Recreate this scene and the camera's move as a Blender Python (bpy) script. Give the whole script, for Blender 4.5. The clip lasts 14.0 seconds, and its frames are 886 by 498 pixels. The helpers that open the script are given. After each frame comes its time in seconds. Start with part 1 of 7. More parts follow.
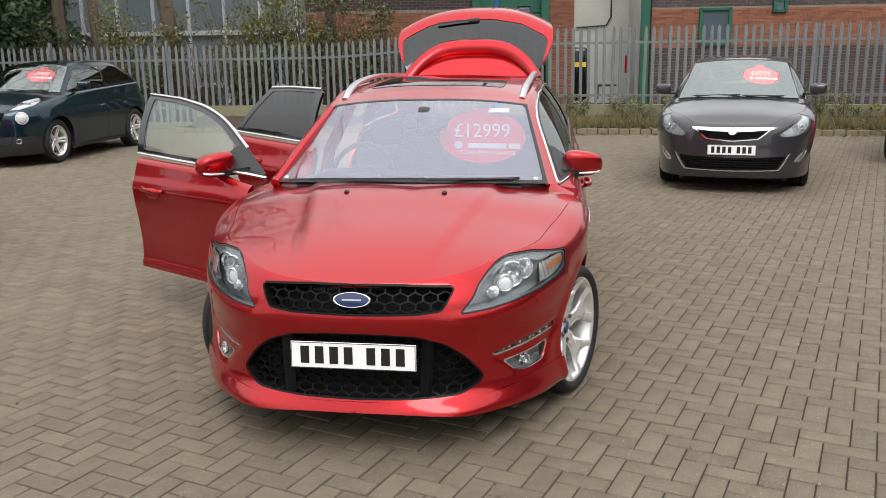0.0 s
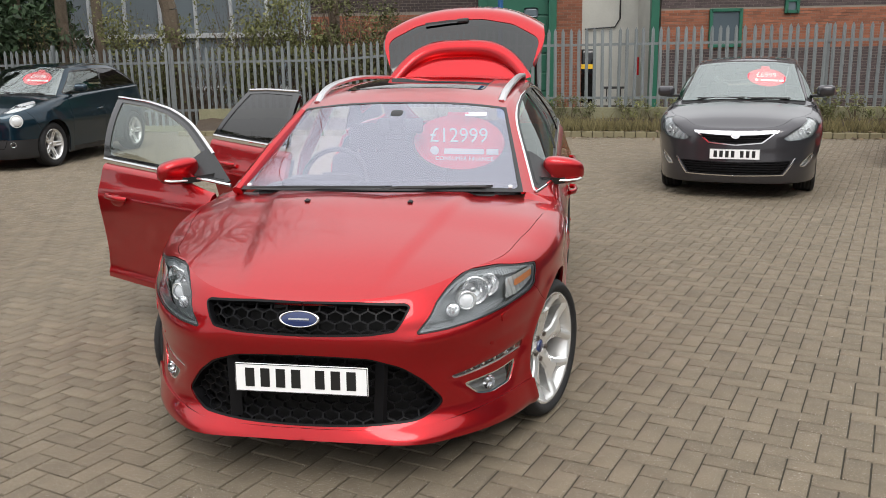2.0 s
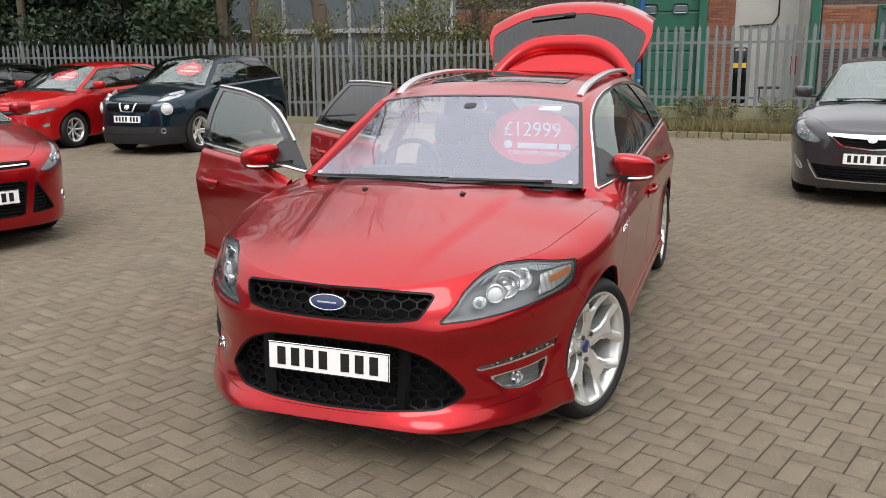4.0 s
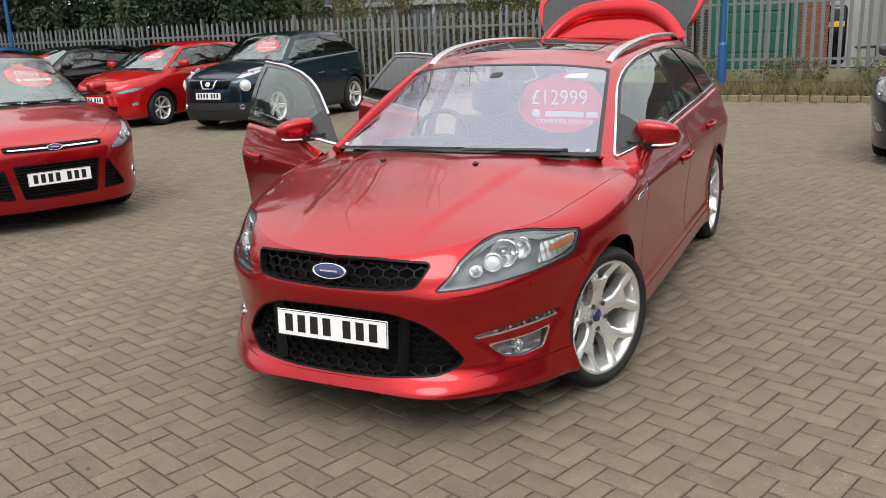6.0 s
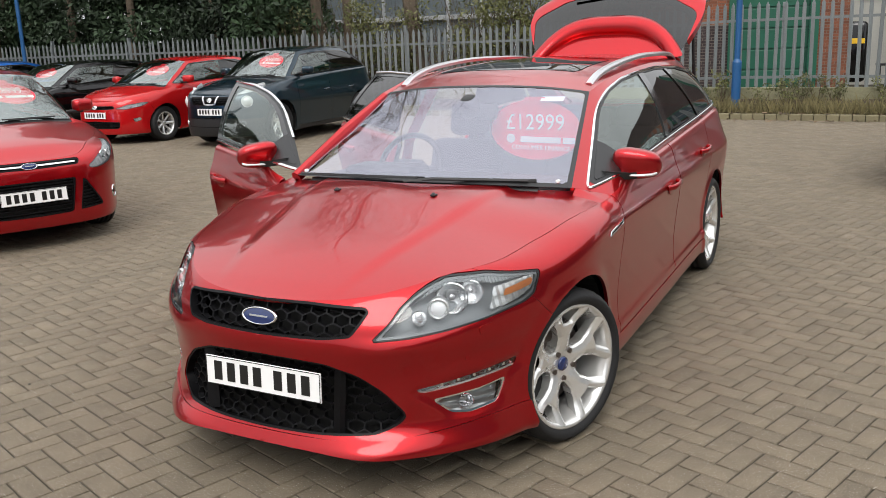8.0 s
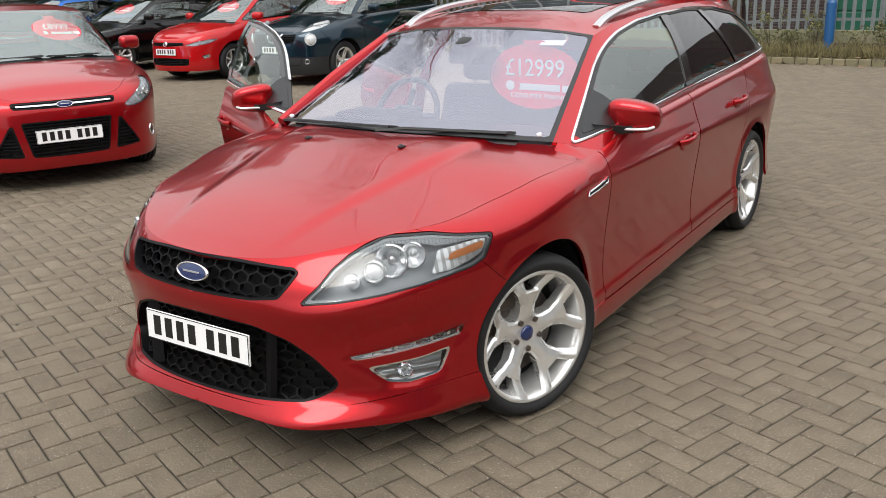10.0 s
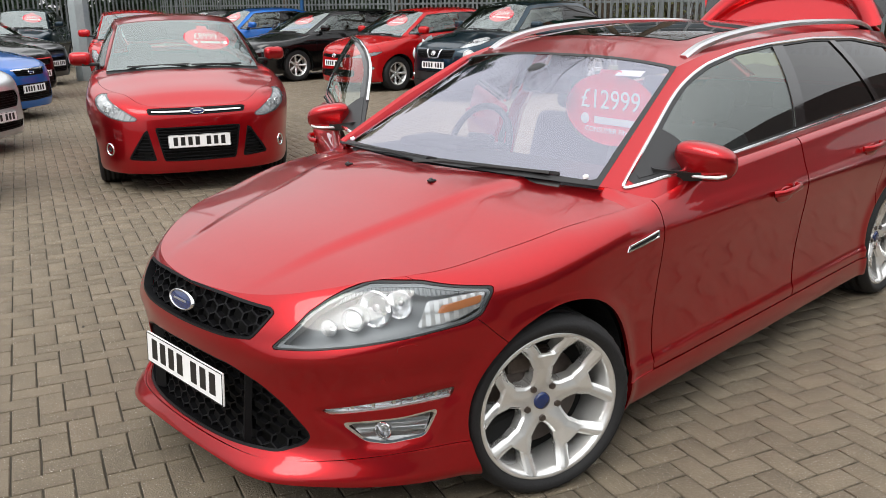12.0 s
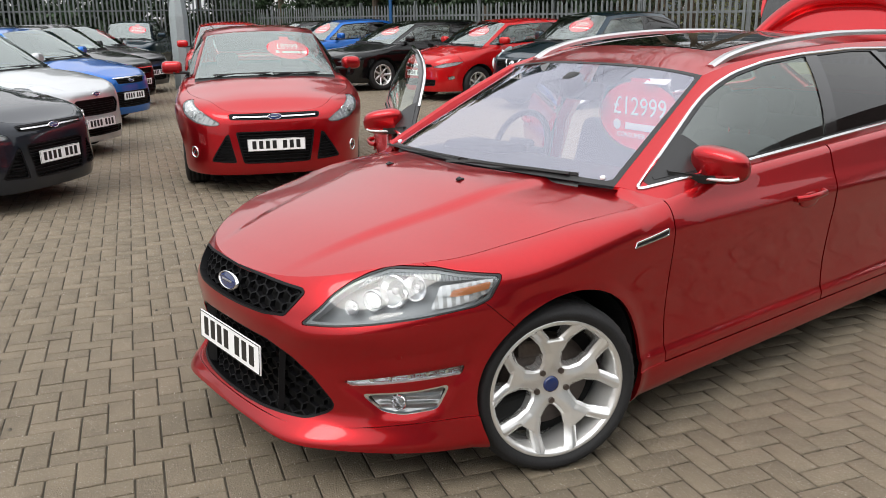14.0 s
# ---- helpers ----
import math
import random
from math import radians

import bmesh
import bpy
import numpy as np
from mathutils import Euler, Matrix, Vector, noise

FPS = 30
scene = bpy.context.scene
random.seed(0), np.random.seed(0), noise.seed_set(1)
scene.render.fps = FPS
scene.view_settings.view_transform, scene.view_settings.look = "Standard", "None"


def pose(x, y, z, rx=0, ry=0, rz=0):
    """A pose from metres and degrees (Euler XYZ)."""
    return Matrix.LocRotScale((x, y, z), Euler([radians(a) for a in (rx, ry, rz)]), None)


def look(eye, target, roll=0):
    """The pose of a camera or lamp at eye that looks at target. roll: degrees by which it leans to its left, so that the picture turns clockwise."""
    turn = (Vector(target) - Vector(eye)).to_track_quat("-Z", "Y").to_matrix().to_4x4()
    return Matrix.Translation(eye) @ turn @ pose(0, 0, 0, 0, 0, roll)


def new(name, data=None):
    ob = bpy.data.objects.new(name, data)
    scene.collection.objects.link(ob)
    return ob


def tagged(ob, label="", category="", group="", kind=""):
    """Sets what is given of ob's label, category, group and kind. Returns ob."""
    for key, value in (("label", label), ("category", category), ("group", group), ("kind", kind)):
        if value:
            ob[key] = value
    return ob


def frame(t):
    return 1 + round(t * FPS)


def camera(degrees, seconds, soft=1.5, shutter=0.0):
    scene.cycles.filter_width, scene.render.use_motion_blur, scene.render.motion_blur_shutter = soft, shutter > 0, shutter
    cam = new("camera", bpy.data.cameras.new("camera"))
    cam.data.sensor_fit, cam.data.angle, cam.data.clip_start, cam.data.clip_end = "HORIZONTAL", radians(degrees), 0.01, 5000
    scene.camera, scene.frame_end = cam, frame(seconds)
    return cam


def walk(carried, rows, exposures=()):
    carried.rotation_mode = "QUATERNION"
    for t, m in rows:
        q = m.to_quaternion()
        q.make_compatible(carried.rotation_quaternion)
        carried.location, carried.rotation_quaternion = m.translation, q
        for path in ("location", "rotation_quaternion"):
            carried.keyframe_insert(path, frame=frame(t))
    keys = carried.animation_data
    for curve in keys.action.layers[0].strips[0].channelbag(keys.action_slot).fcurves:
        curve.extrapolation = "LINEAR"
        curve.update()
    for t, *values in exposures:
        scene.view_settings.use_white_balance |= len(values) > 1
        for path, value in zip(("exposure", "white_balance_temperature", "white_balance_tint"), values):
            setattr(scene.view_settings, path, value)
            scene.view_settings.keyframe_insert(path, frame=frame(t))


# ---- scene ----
cam = camera(54.4, 14.0, soft=0.5)
PATH = [
    (0, (0.183, 0.169, 1.622), (0.105, 2.117, 1.177), -0.9),
    (0.5, (0.261, 0.177, 1.621), (0.175, 2.118, 1.144), -1.2),
    (1, (0.303, 0.223, 1.61), (0.245, 2.161, 1.119), -1.6),
    (1.5, (0.345, 0.344, 1.598), (0.285, 2.291, 1.145), -1.5),
    (2, (0.393, 0.438, 1.608), (0.283, 2.386, 1.169), -1.0),
    (2.5, (0.528, 0.505, 1.598), (0.32, 2.444, 1.156), -1.2),
    (3, (0.688, 0.541, 1.601), (0.375, 2.466, 1.157), -0.9),
    (3.5, (0.787, 0.542, 1.597), (0.394, 2.455, 1.167), -0.7),
    (4, (0.842, 0.498, 1.581), (0.391, 2.396, 1.139), -0.4),
    (4.2, (0.866, 0.468, 1.574), (0.4, 2.358, 1.113), -0.3),
    (6.3, (1.287, 0.603, 1.578), (0.579, 2.405, 1.077), -2.6),
    (6.5, (1.329, 0.636, 1.58), (0.597, 2.43, 1.082), -2.7),
    (7, (1.365, 0.71, 1.576), (0.631, 2.506, 1.087), -2.7),
    (7.5, (1.362, 0.859, 1.582), (0.646, 2.667, 1.116), -2.2),
    (8, (1.366, 0.977, 1.588), (0.659, 2.788, 1.119), -2.1),
    (8.2, (1.385, 1.015, 1.584), (0.67, 2.821, 1.105), -2.2),
    (10.3, (1.753, 1.492, 1.568), (0.848, 3.172, 0.969), -1.6),
    (10.5, (1.757, 1.554, 1.561), (0.841, 3.229, 0.964), -1.4),
    (11, (1.792, 1.7, 1.575), (0.781, 3.319, 0.978), -1.8),
    (11.5, (1.915, 1.856, 1.574), (0.768, 3.389, 0.994), -1.5),
    (12, (2.036, 1.986, 1.579), (0.801, 3.459, 1.028), -0.7),
    (12.5, (2.111, 1.989, 1.56), (0.767, 3.368, 1.019), -0.9),
    (13, (2.22, 1.952, 1.561), (0.795, 3.246, 1.016), -1.5),
    (13.5, (2.303, 1.902, 1.581), (0.871, 3.192, 1.05), -1.4),
    (14, (2.386, 1.95, 1.583), (0.997, 3.289, 1.057), -0.9),
]
walk(cam, [(t, look(eye, target, roll)) for t, eye, target, roll in PATH])
SKY_STRENGTH, SUN_STRENGTH, CLOUD = 0.12, 1.15, 8.2
scene.view_settings.exposure = 0.53

# ---- light ----
world = bpy.data.worlds.new("overcast_sky")
scene.world = world
world.use_nodes = True
wn, wl = world.node_tree.nodes, world.node_tree.links
sky = wn.new("ShaderNodeTexSky")
sky.sky_type, sky.sun_disc = "NISHITA", False
sky.sun_elevation, sky.sun_rotation = radians(49), radians(169)
sky.air_density, sky.dust_density = 1.0, 3.0
hsv = wn.new("ShaderNodeHueSaturation")
hsv.inputs["Saturation"].default_value = 0.22
wl.new(sky.outputs[0], hsv.inputs["Color"])
veil = wn.new("ShaderNodeMix")
veil.data_type, veil.inputs[0].default_value = "RGBA", 0.85
veil.inputs[7].default_value = (CLOUD, CLOUD * 1.01, CLOUD * 1.03, 1)
wl.new(hsv.outputs[0], veil.inputs[6])
# an overcast sky is brighter overhead than at the horizon
up, side, rise, shade = wn.new("ShaderNodeTexCoord"), wn.new("ShaderNodeSeparateXYZ"), wn.new("ShaderNodeMapRange"), wn.new("ShaderNodeVectorMath")
wl.new(up.outputs["Generated"], side.inputs[0]), wl.new(side.outputs[2], rise.inputs["Value"])
rise.inputs["To Min"].default_value, rise.inputs["To Max"].default_value = 0.56, 1.48
shade.operation = "SCALE"
wl.new(veil.outputs[2], shade.inputs[0]), wl.new(rise.outputs[0], shade.inputs["Scale"])
wl.new(shade.outputs[0], wn["Background"].inputs[0])
wn["Background"].inputs[1].default_value = SKY_STRENGTH
sun = new("sun", bpy.data.lights.new("sun", "SUN"))
sun.data.energy, sun.data.angle, sun.data.color = SUN_STRENGTH, radians(35), (1.0, 0.96, 0.9)
sun.matrix_world = look((1.5, -8, 9.5), (0, 0, 0))


# ---- materials ----
def material(name, colour=(0.5, 0.5, 0.5), rough=0.5, metal=0.0, grain=0.0, scale=40.0, bump=0.0, vary=0.0, coat=0.0, stain=0.0, spec=0.5, placed=False):
    """A surface with fine grain, larger stains, bump and a random tone for each piece."""
    m = bpy.data.materials.new(name)
    m.use_nodes = True
    n, l = m.node_tree.nodes, m.node_tree.links
    b = n["Principled BSDF"]
    b.inputs["Roughness"].default_value, b.inputs["Metallic"].default_value = rough, metal
    b.inputs["Specular IOR Level"].default_value = spec
    b.inputs["Coat Weight"].default_value, b.inputs["Coat Roughness"].default_value = coat, 0.02
    b.inputs["Base Color"].default_value = (*colour, 1)
    if grain or bump or vary or stain:
        tc = n.new("ShaderNodeTexCoord")
        fine, wide = n.new("ShaderNodeTexNoise"), n.new("ShaderNodeTexNoise")
        fine.inputs["Scale"].default_value, fine.inputs["Detail"].default_value = scale, 6
        wide.inputs["Scale"].default_value, wide.inputs["Detail"].default_value = scale / 18, 4
        info = n.new("ShaderNodeObjectInfo")
        geo = n.new("ShaderNodeNewGeometry")
        where = geo.outputs["Position"] if placed else tc.outputs["Object"]
        l.new(where, fine.inputs["Vector"]), l.new(where, wide.inputs["Vector"])
        total = None
        for out, amount in ((fine.outputs["Fac"], grain), (wide.outputs["Fac"], stain), (info.outputs["Random"], vary), (geo.outputs["Random Per Island"], vary)):
            if not amount:
                continue
            k = n.new("ShaderNodeMath")
            k.operation, k.inputs[1].default_value, k.inputs[2].default_value = "MULTIPLY_ADD", 2 * amount, 1 - amount
            l.new(out, k.inputs[0])
            if total is None:
                total = k.outputs[0]
            else:
                t = n.new("ShaderNodeMath")
                t.operation = "MULTIPLY"
                l.new(total, t.inputs[0]), l.new(k.outputs[0], t.inputs[1])
                total = t.outputs[0]
        if total is not None:
            mix = n.new("ShaderNodeVectorMath")
            mix.operation = "SCALE"
            mix.inputs[0].default_value = colour
            l.new(total, mix.inputs["Scale"])
            l.new(mix.outputs[0], b.inputs["Base Color"])
        if bump:
            bp = n.new("ShaderNodeBump")
            bp.inputs["Strength"].default_value, bp.inputs["Distance"].default_value = bump, 0.01
            l.new(fine.outputs["Fac"], bp.inputs["Height"])
            l.new(bp.outputs[0], b.inputs["Normal"])
    return m


def car_paint(name, colour, rough=0.28, metal=0.7):
    """Lacquered metallic paint: a flecked base under a clear coat, with a faint waviness and road film."""
    m = material(name, colour, rough, metal, grain=0.10, scale=900, stain=0.05, coat=1.0, spec=0.0)
    m.node_tree.nodes["Principled BSDF"].inputs["Coat IOR"].default_value = 1.52
    return m


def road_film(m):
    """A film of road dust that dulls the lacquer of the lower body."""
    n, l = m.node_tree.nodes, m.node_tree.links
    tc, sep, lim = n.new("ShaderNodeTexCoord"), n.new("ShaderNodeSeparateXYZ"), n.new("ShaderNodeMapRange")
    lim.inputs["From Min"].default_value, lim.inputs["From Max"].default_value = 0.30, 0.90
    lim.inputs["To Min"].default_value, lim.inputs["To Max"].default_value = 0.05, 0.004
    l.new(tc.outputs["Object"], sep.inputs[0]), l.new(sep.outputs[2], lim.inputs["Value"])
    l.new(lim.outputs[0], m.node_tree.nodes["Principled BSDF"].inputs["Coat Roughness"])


def glass(name, tint=(0.8, 0.86, 0.84), gloss=(1, 1, 1), extra=0.0):
    """A thin pane: tinted see-through, with a Fresnel reflection."""
    m = bpy.data.materials.new(name)
    m.use_nodes = True
    n, l = m.node_tree.nodes, m.node_tree.links
    n.remove(n["Principled BSDF"])
    clear, shiny, mix, fr = n.new("ShaderNodeBsdfTransparent"), n.new("ShaderNodeBsdfGlossy"), n.new("ShaderNodeMixShader"), n.new("ShaderNodeFresnel")
    clear.inputs["Color"].default_value, shiny.inputs["Color"].default_value = (*tint, 1), (*gloss, 1)
    shiny.inputs["Roughness"].default_value, fr.inputs["IOR"].default_value = 0.01, 1.5
    add = n.new("ShaderNodeMath")
    add.operation, add.inputs[1].default_value, add.use_clamp = "ADD", extra, True
    l.new(fr.outputs[0], add.inputs[0])
    l.new(add.outputs[0], mix.inputs[0]), l.new(clear.outputs[0], mix.inputs[1]), l.new(shiny.outputs[0], mix.inputs[2])
    l.new(mix.outputs[0], n["Material Output"].inputs[0])
    return m


RED = car_paint("red_metallic_paint", (0.44, 0.008, 0.013), 0.28, 0.86)
RED.node_tree.nodes["Principled BSDF"].inputs["Coat Weight"].default_value = 0.8
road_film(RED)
RED_FLAT = car_paint("bright_red_paint", (0.47, 0.008, 0.010), metal=0.3)
TEAL = car_paint("dark_teal_paint", (0.008, 0.026, 0.042))
BLACK_PAINT = car_paint("black_paint", (0.008, 0.008, 0.009))
GREY_PAINT = car_paint("dark_grey_paint", (0.058, 0.055, 0.061), metal=0.6)
NAVY = car_paint("dark_navy_grey_paint", (0.018, 0.022, 0.031), metal=0.5)
SILVER_PAINT = car_paint("pale_silver_paint", (0.56, 0.58, 0.60), metal=0.6)
BLUE_PAINT = car_paint("bright_blue_paint", (0.015, 0.14, 0.52))
TRIM = material("black_plastic", (0.012, 0.012, 0.013), 0.45, grain=0.15, scale=300, bump=0.1)
GLOSS_BLACK = material("gloss_black_plastic", (0.006, 0.006, 0.007), 0.12, coat=0.5)
# near-black put in for shade behind gaps, grilles, wheels; also pans, liners, vents
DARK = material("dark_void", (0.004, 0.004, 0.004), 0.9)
CHROME = material("chrome", (0.82, 0.82, 0.84), 0.10, 1.0)
SATIN = material("satin_aluminium", (0.62, 0.62, 0.63), 0.3, 1.0, grain=0.05, scale=200)
ALLOY = material("silver_alloy", (0.84, 0.84, 0.83), 0.23, 0.7, grain=0.05, stain=0.08, scale=120)
RUBBER = material("tyre_rubber", (0.010, 0.010, 0.011), 0.75, grain=0.25, scale=120, bump=0.2)
BRAKE = material("brake_steel", (0.12, 0.10, 0.09), 0.5, 0.8, grain=0.3, scale=60)
SCREEN_GLASS = glass("windscreen_glass", (0.95, 0.94, 0.98), (0.86, 0.87, 1.0), 0.24)
CAR_GLASS = glass("parked_car_screen", (0.74, 0.82, 0.79), (0.92, 1, 0.98), 0.20)
SIDE_GLASS = glass("green_tinted_glass", (0.66, 0.76, 0.71), (0.93, 1, 0.97), 0.10)
# same green side glass, its tint paled for light through the open door
LIT_SIDE_GLASS = glass("green_tinted_glass_lit", (0.80, 0.88, 0.84), (0.93, 1, 0.97), 0.07)
PRIVACY_GLASS = glass("privacy_glass", (0.035, 0.037, 0.04), (1, 1, 1), 0.025)
LENS_GLASS = glass("lamp_lens", (0.96, 0.97, 0.98), (1, 1, 1), 0.025)
LAMP_FACET = material("bright_reflector", (0.92, 0.93, 0.94), 0.24, 1.0)
LAMP_INNER = material("lamp_housing_grey", (0.20, 0.22, 0.23), 0.35, 0.2)
LAMP_BED = material("lamp_bed_grey", (0.70, 0.72, 0.73), 0.22, 0.1)
LAMP_RIB = material("ribbed_clear_plastic", (0.70, 0.72, 0.72), 0.15, 0.5)
LAMP_SILVER = material("lamp_silver", (0.94, 0.95, 0.96), 0.18, 0.0)
GRILLE_BLACK = material("black_grille_plastic", (0.006, 0.006, 0.007), 0.45, spec=0.18)
AMBER = material("amber_reflector", (0.66, 0.25, 0.09), 0.25)
PLATE_WHITE = material("number_plate_white", (0.88, 0.88, 0.88), 0.35, stain=0.03, scale=30)
PLATE_INK = material("number_plate_black", (0.01, 0.01, 0.01), 0.4)
BADGE_BLUE = material("badge_blue", (0.01, 0.025, 0.11), 0.15, coat=1.0)
SEAT_CLOTH = material("charcoal_seat_cloth", (0.06, 0.06, 0.075), 0.85, grain=0.3, scale=250, bump=0.2)
CREAM_TRIM = material("pale_grey_headliner", (0.55, 0.52, 0.46), 0.9, grain=0.06, scale=90)
STICKER_RED = material("red_price_sticker", (0.95, 0.028, 0.06), 0.5)
STICKER_WHITE = material("white_print", (0.92, 0.92, 0.92), 0.5)


# ---- mesh helpers ----
def mesh_object(name, verts, faces, mat, parent=None, label="", smooth=True):
    me = bpy.data.meshes.new(name)
    me.from_pydata([tuple(map(float, v)) for v in verts], [], [tuple(map(int, f)) for f in faces])
    me.materials.append(mat)
    if smooth:
        me.polygons.foreach_set("use_smooth", [True] * len(me.polygons))
    me.update()
    ob = new(name, me)
    if parent is not None:
        ob.parent = parent
    if label:
        ob["label"] = label
    return ob


def part(name, bm, mat, parent=None, label="", smooth=False):
    me = bpy.data.meshes.new(name)
    bmesh.ops.recalc_face_normals(bm, faces=bm.faces)
    bm.to_mesh(me)
    bm.free()
    me.materials.append(mat)
    if smooth:
        me.polygons.foreach_set("use_smooth", [True] * len(me.polygons))
        me.set_sharp_from_angle(angle=radians(38))
    ob = new(name, me)
    if parent is not None:
        ob.parent = parent
    if label:
        ob["label"] = label
    return ob


def add_box(bm, c, size, bevel=0.0, turn=None, segs=2):
    """A box of that size round c, with rounded edges."""
    made = bmesh.ops.create_cube(bm, size=1.0)["verts"]
    bmesh.ops.scale(bm, vec=size, verts=made)
    if bevel:
        es = list({e for v in made for e in v.link_edges})
        out = bmesh.ops.bevel(bm, geom=es, offset=bevel, segments=segs, profile=0.5, affect="EDGES")
        made = list({v for f in out["faces"] for v in f.verts} | {v for v in made if v.is_valid})
    if turn is not None:
        bmesh.ops.rotate(bm, cent=(0, 0, 0), matrix=turn.to_3x3(), verts=made)
    bmesh.ops.translate(bm, vec=c, verts=made)
    return made


def add_cyl(bm, a, b, r0, r1=None, n=16, caps=True):
    """A tapered round bar from a to b."""
    a, b = Vector(a), Vector(b)
    r1 = r0 if r1 is None else r1
    q = (b - a).to_track_quat("Z", "Y").to_matrix()
    rings = []
    for c, r in ((a, r0), (b, r1)):
        rings.append([bm.verts.new(c + q @ Vector((r * math.cos(2 * math.pi * k / n), r * math.sin(2 * math.pi * k / n), 0))) for k in range(n)])
    for k in range(n):
        bm.faces.new((rings[0][k], rings[0][(k + 1) % n], rings[1][(k + 1) % n], rings[1][k]))
    if caps:
        bm.faces.new(rings[0][::-1]), bm.faces.new(rings[1])


def sweep(bm, path, section, closed=False):
    """A bar of the given section (pairs across and up) along a path."""
    path = [Vector(p) for p in path]
    rings = []
    for k, p in enumerate(path):
        d = (path[min(k + 1, len(path) - 1)] - path[max(k - 1, 0)]).normalized()
        side = d.cross(Vector((0, 0, 1)))
        side = side.normalized() if side.length > 1e-4 else Vector((1, 0, 0))
        up = side.cross(d)
        rings.append([bm.verts.new(p + side * u + up * w) for u, w in section])
    n = len(section)
    for r, s in zip(rings, rings[1:]):
        for k in range(n):
            bm.faces.new((r[k], r[(k + 1) % n], s[(k + 1) % n], s[k]))
    bm.faces.new(rings[0][::-1]), bm.faces.new(rings[-1])


def round_section(r, n=8, sx=1.0):
    return [(sx * r * math.cos(2 * math.pi * k / n), r * math.sin(2 * math.pi * k / n)) for k in range(n)]


def writing(name, text, size, mat, parent, m, squeeze=1.0, label=""):
    """Flat lettering as a mesh, centred, in the XY plane of the pose m."""
    cu = bpy.data.curves.new(name, "FONT")
    cu.body, cu.size, cu.align_x, cu.align_y, cu.extrude, cu.resolution_u = text, size, "CENTER", "CENTER", 0.0008, 3
    tmp = bpy.data.objects.new(name, cu)
    scene.collection.objects.link(tmp)
    dep = bpy.context.evaluated_depsgraph_get()
    me = bpy.data.meshes.new_from_object(tmp.evaluated_get(dep))
    bpy.data.objects.remove(tmp)
    me.materials.clear()
    me.materials.append(mat)
    ob = new(name, me)
    ob.parent = parent
    ob.matrix_local = m @ Matrix.Diagonal((squeeze, 1, 1, 1))
    if label:
        ob["label"] = label
    return ob


# ---- shape maths ----
def pchip(pts):
    """A smooth curve through (x, y) pairs that does not overshoot."""
    xs, ys = np.array(pts, float).T
    h, d = np.diff(xs), np.diff(ys) / np.diff(xs)
    m = np.zeros(len(xs))
    m[0], m[-1] = d[0], d[-1]
    for k in range(1, len(xs) - 1):
        if d[k - 1] * d[k] > 0:
            a, b = 2 * h[k] + h[k - 1], h[k] + 2 * h[k - 1]
            m[k] = (a + b) / (a / d[k - 1] + b / d[k])

    def f(x):
        x = np.clip(np.asarray(x, float), xs[0], xs[-1])
        k = np.clip(np.searchsorted(xs, x) - 1, 0, len(h) - 1)
        t = (x - xs[k]) / h[k]
        return (ys[k] * (1 + 2 * t) * (1 - t) ** 2 + h[k] * m[k] * t * (1 - t) ** 2 + ys[k + 1] * t * t * (3 - 2 * t) + h[k] * m[k + 1] * t * t * (t - 1))

    return f


def smooth01(x):
    x = np.clip(x, 0, 1)
    return x * x * (3 - 2 * x)


def sdf(points, X, Y, r=0.0):
    """How deep (X, Y) lies inside a polygon, positive inside; r rounds its corners."""
    p = np.array(points, float)
    if r:
        q = []
        for k in range(len(p)):
            a, b, d = p[k - 1], p[k], p[(k + 1) % len(p)]
            u, v = (a - b), (d - b)
            lu, lv = np.linalg.norm(u), np.linalg.norm(v)
            u, v = u / lu * min(r, lu * 0.45), v / lv * min(r, lv * 0.45)
            for t in np.linspace(0, 1, 6):
                q.append((1 - t) ** 2 * (b + u) + 2 * t * (1 - t) * b + t * t * (b + v))
        p = np.array(q)
    best, inside = np.full(X.shape, 1e9), np.zeros(X.shape, bool)
    for (ax, ay), (bx, by) in zip(p, np.roll(p, -1, 0)):
        ex, ey = bx - ax, by - ay
        L2 = ex * ex + ey * ey
        if L2 < 1e-14:
            continue
        t = np.clip(((X - ax) * ex + (Y - ay) * ey) / L2, 0, 1)
        best = np.minimum(best, np.hypot(X - ax - t * ex, Y - ay - t * ey))
        cross = ((ay > Y) != (by > Y)) & (X < ex * (Y - ay) / (ey if abs(ey) > 1e-12 else 1e-12) + ax)
        inside ^= cross
    return np.where(inside, best, -best)


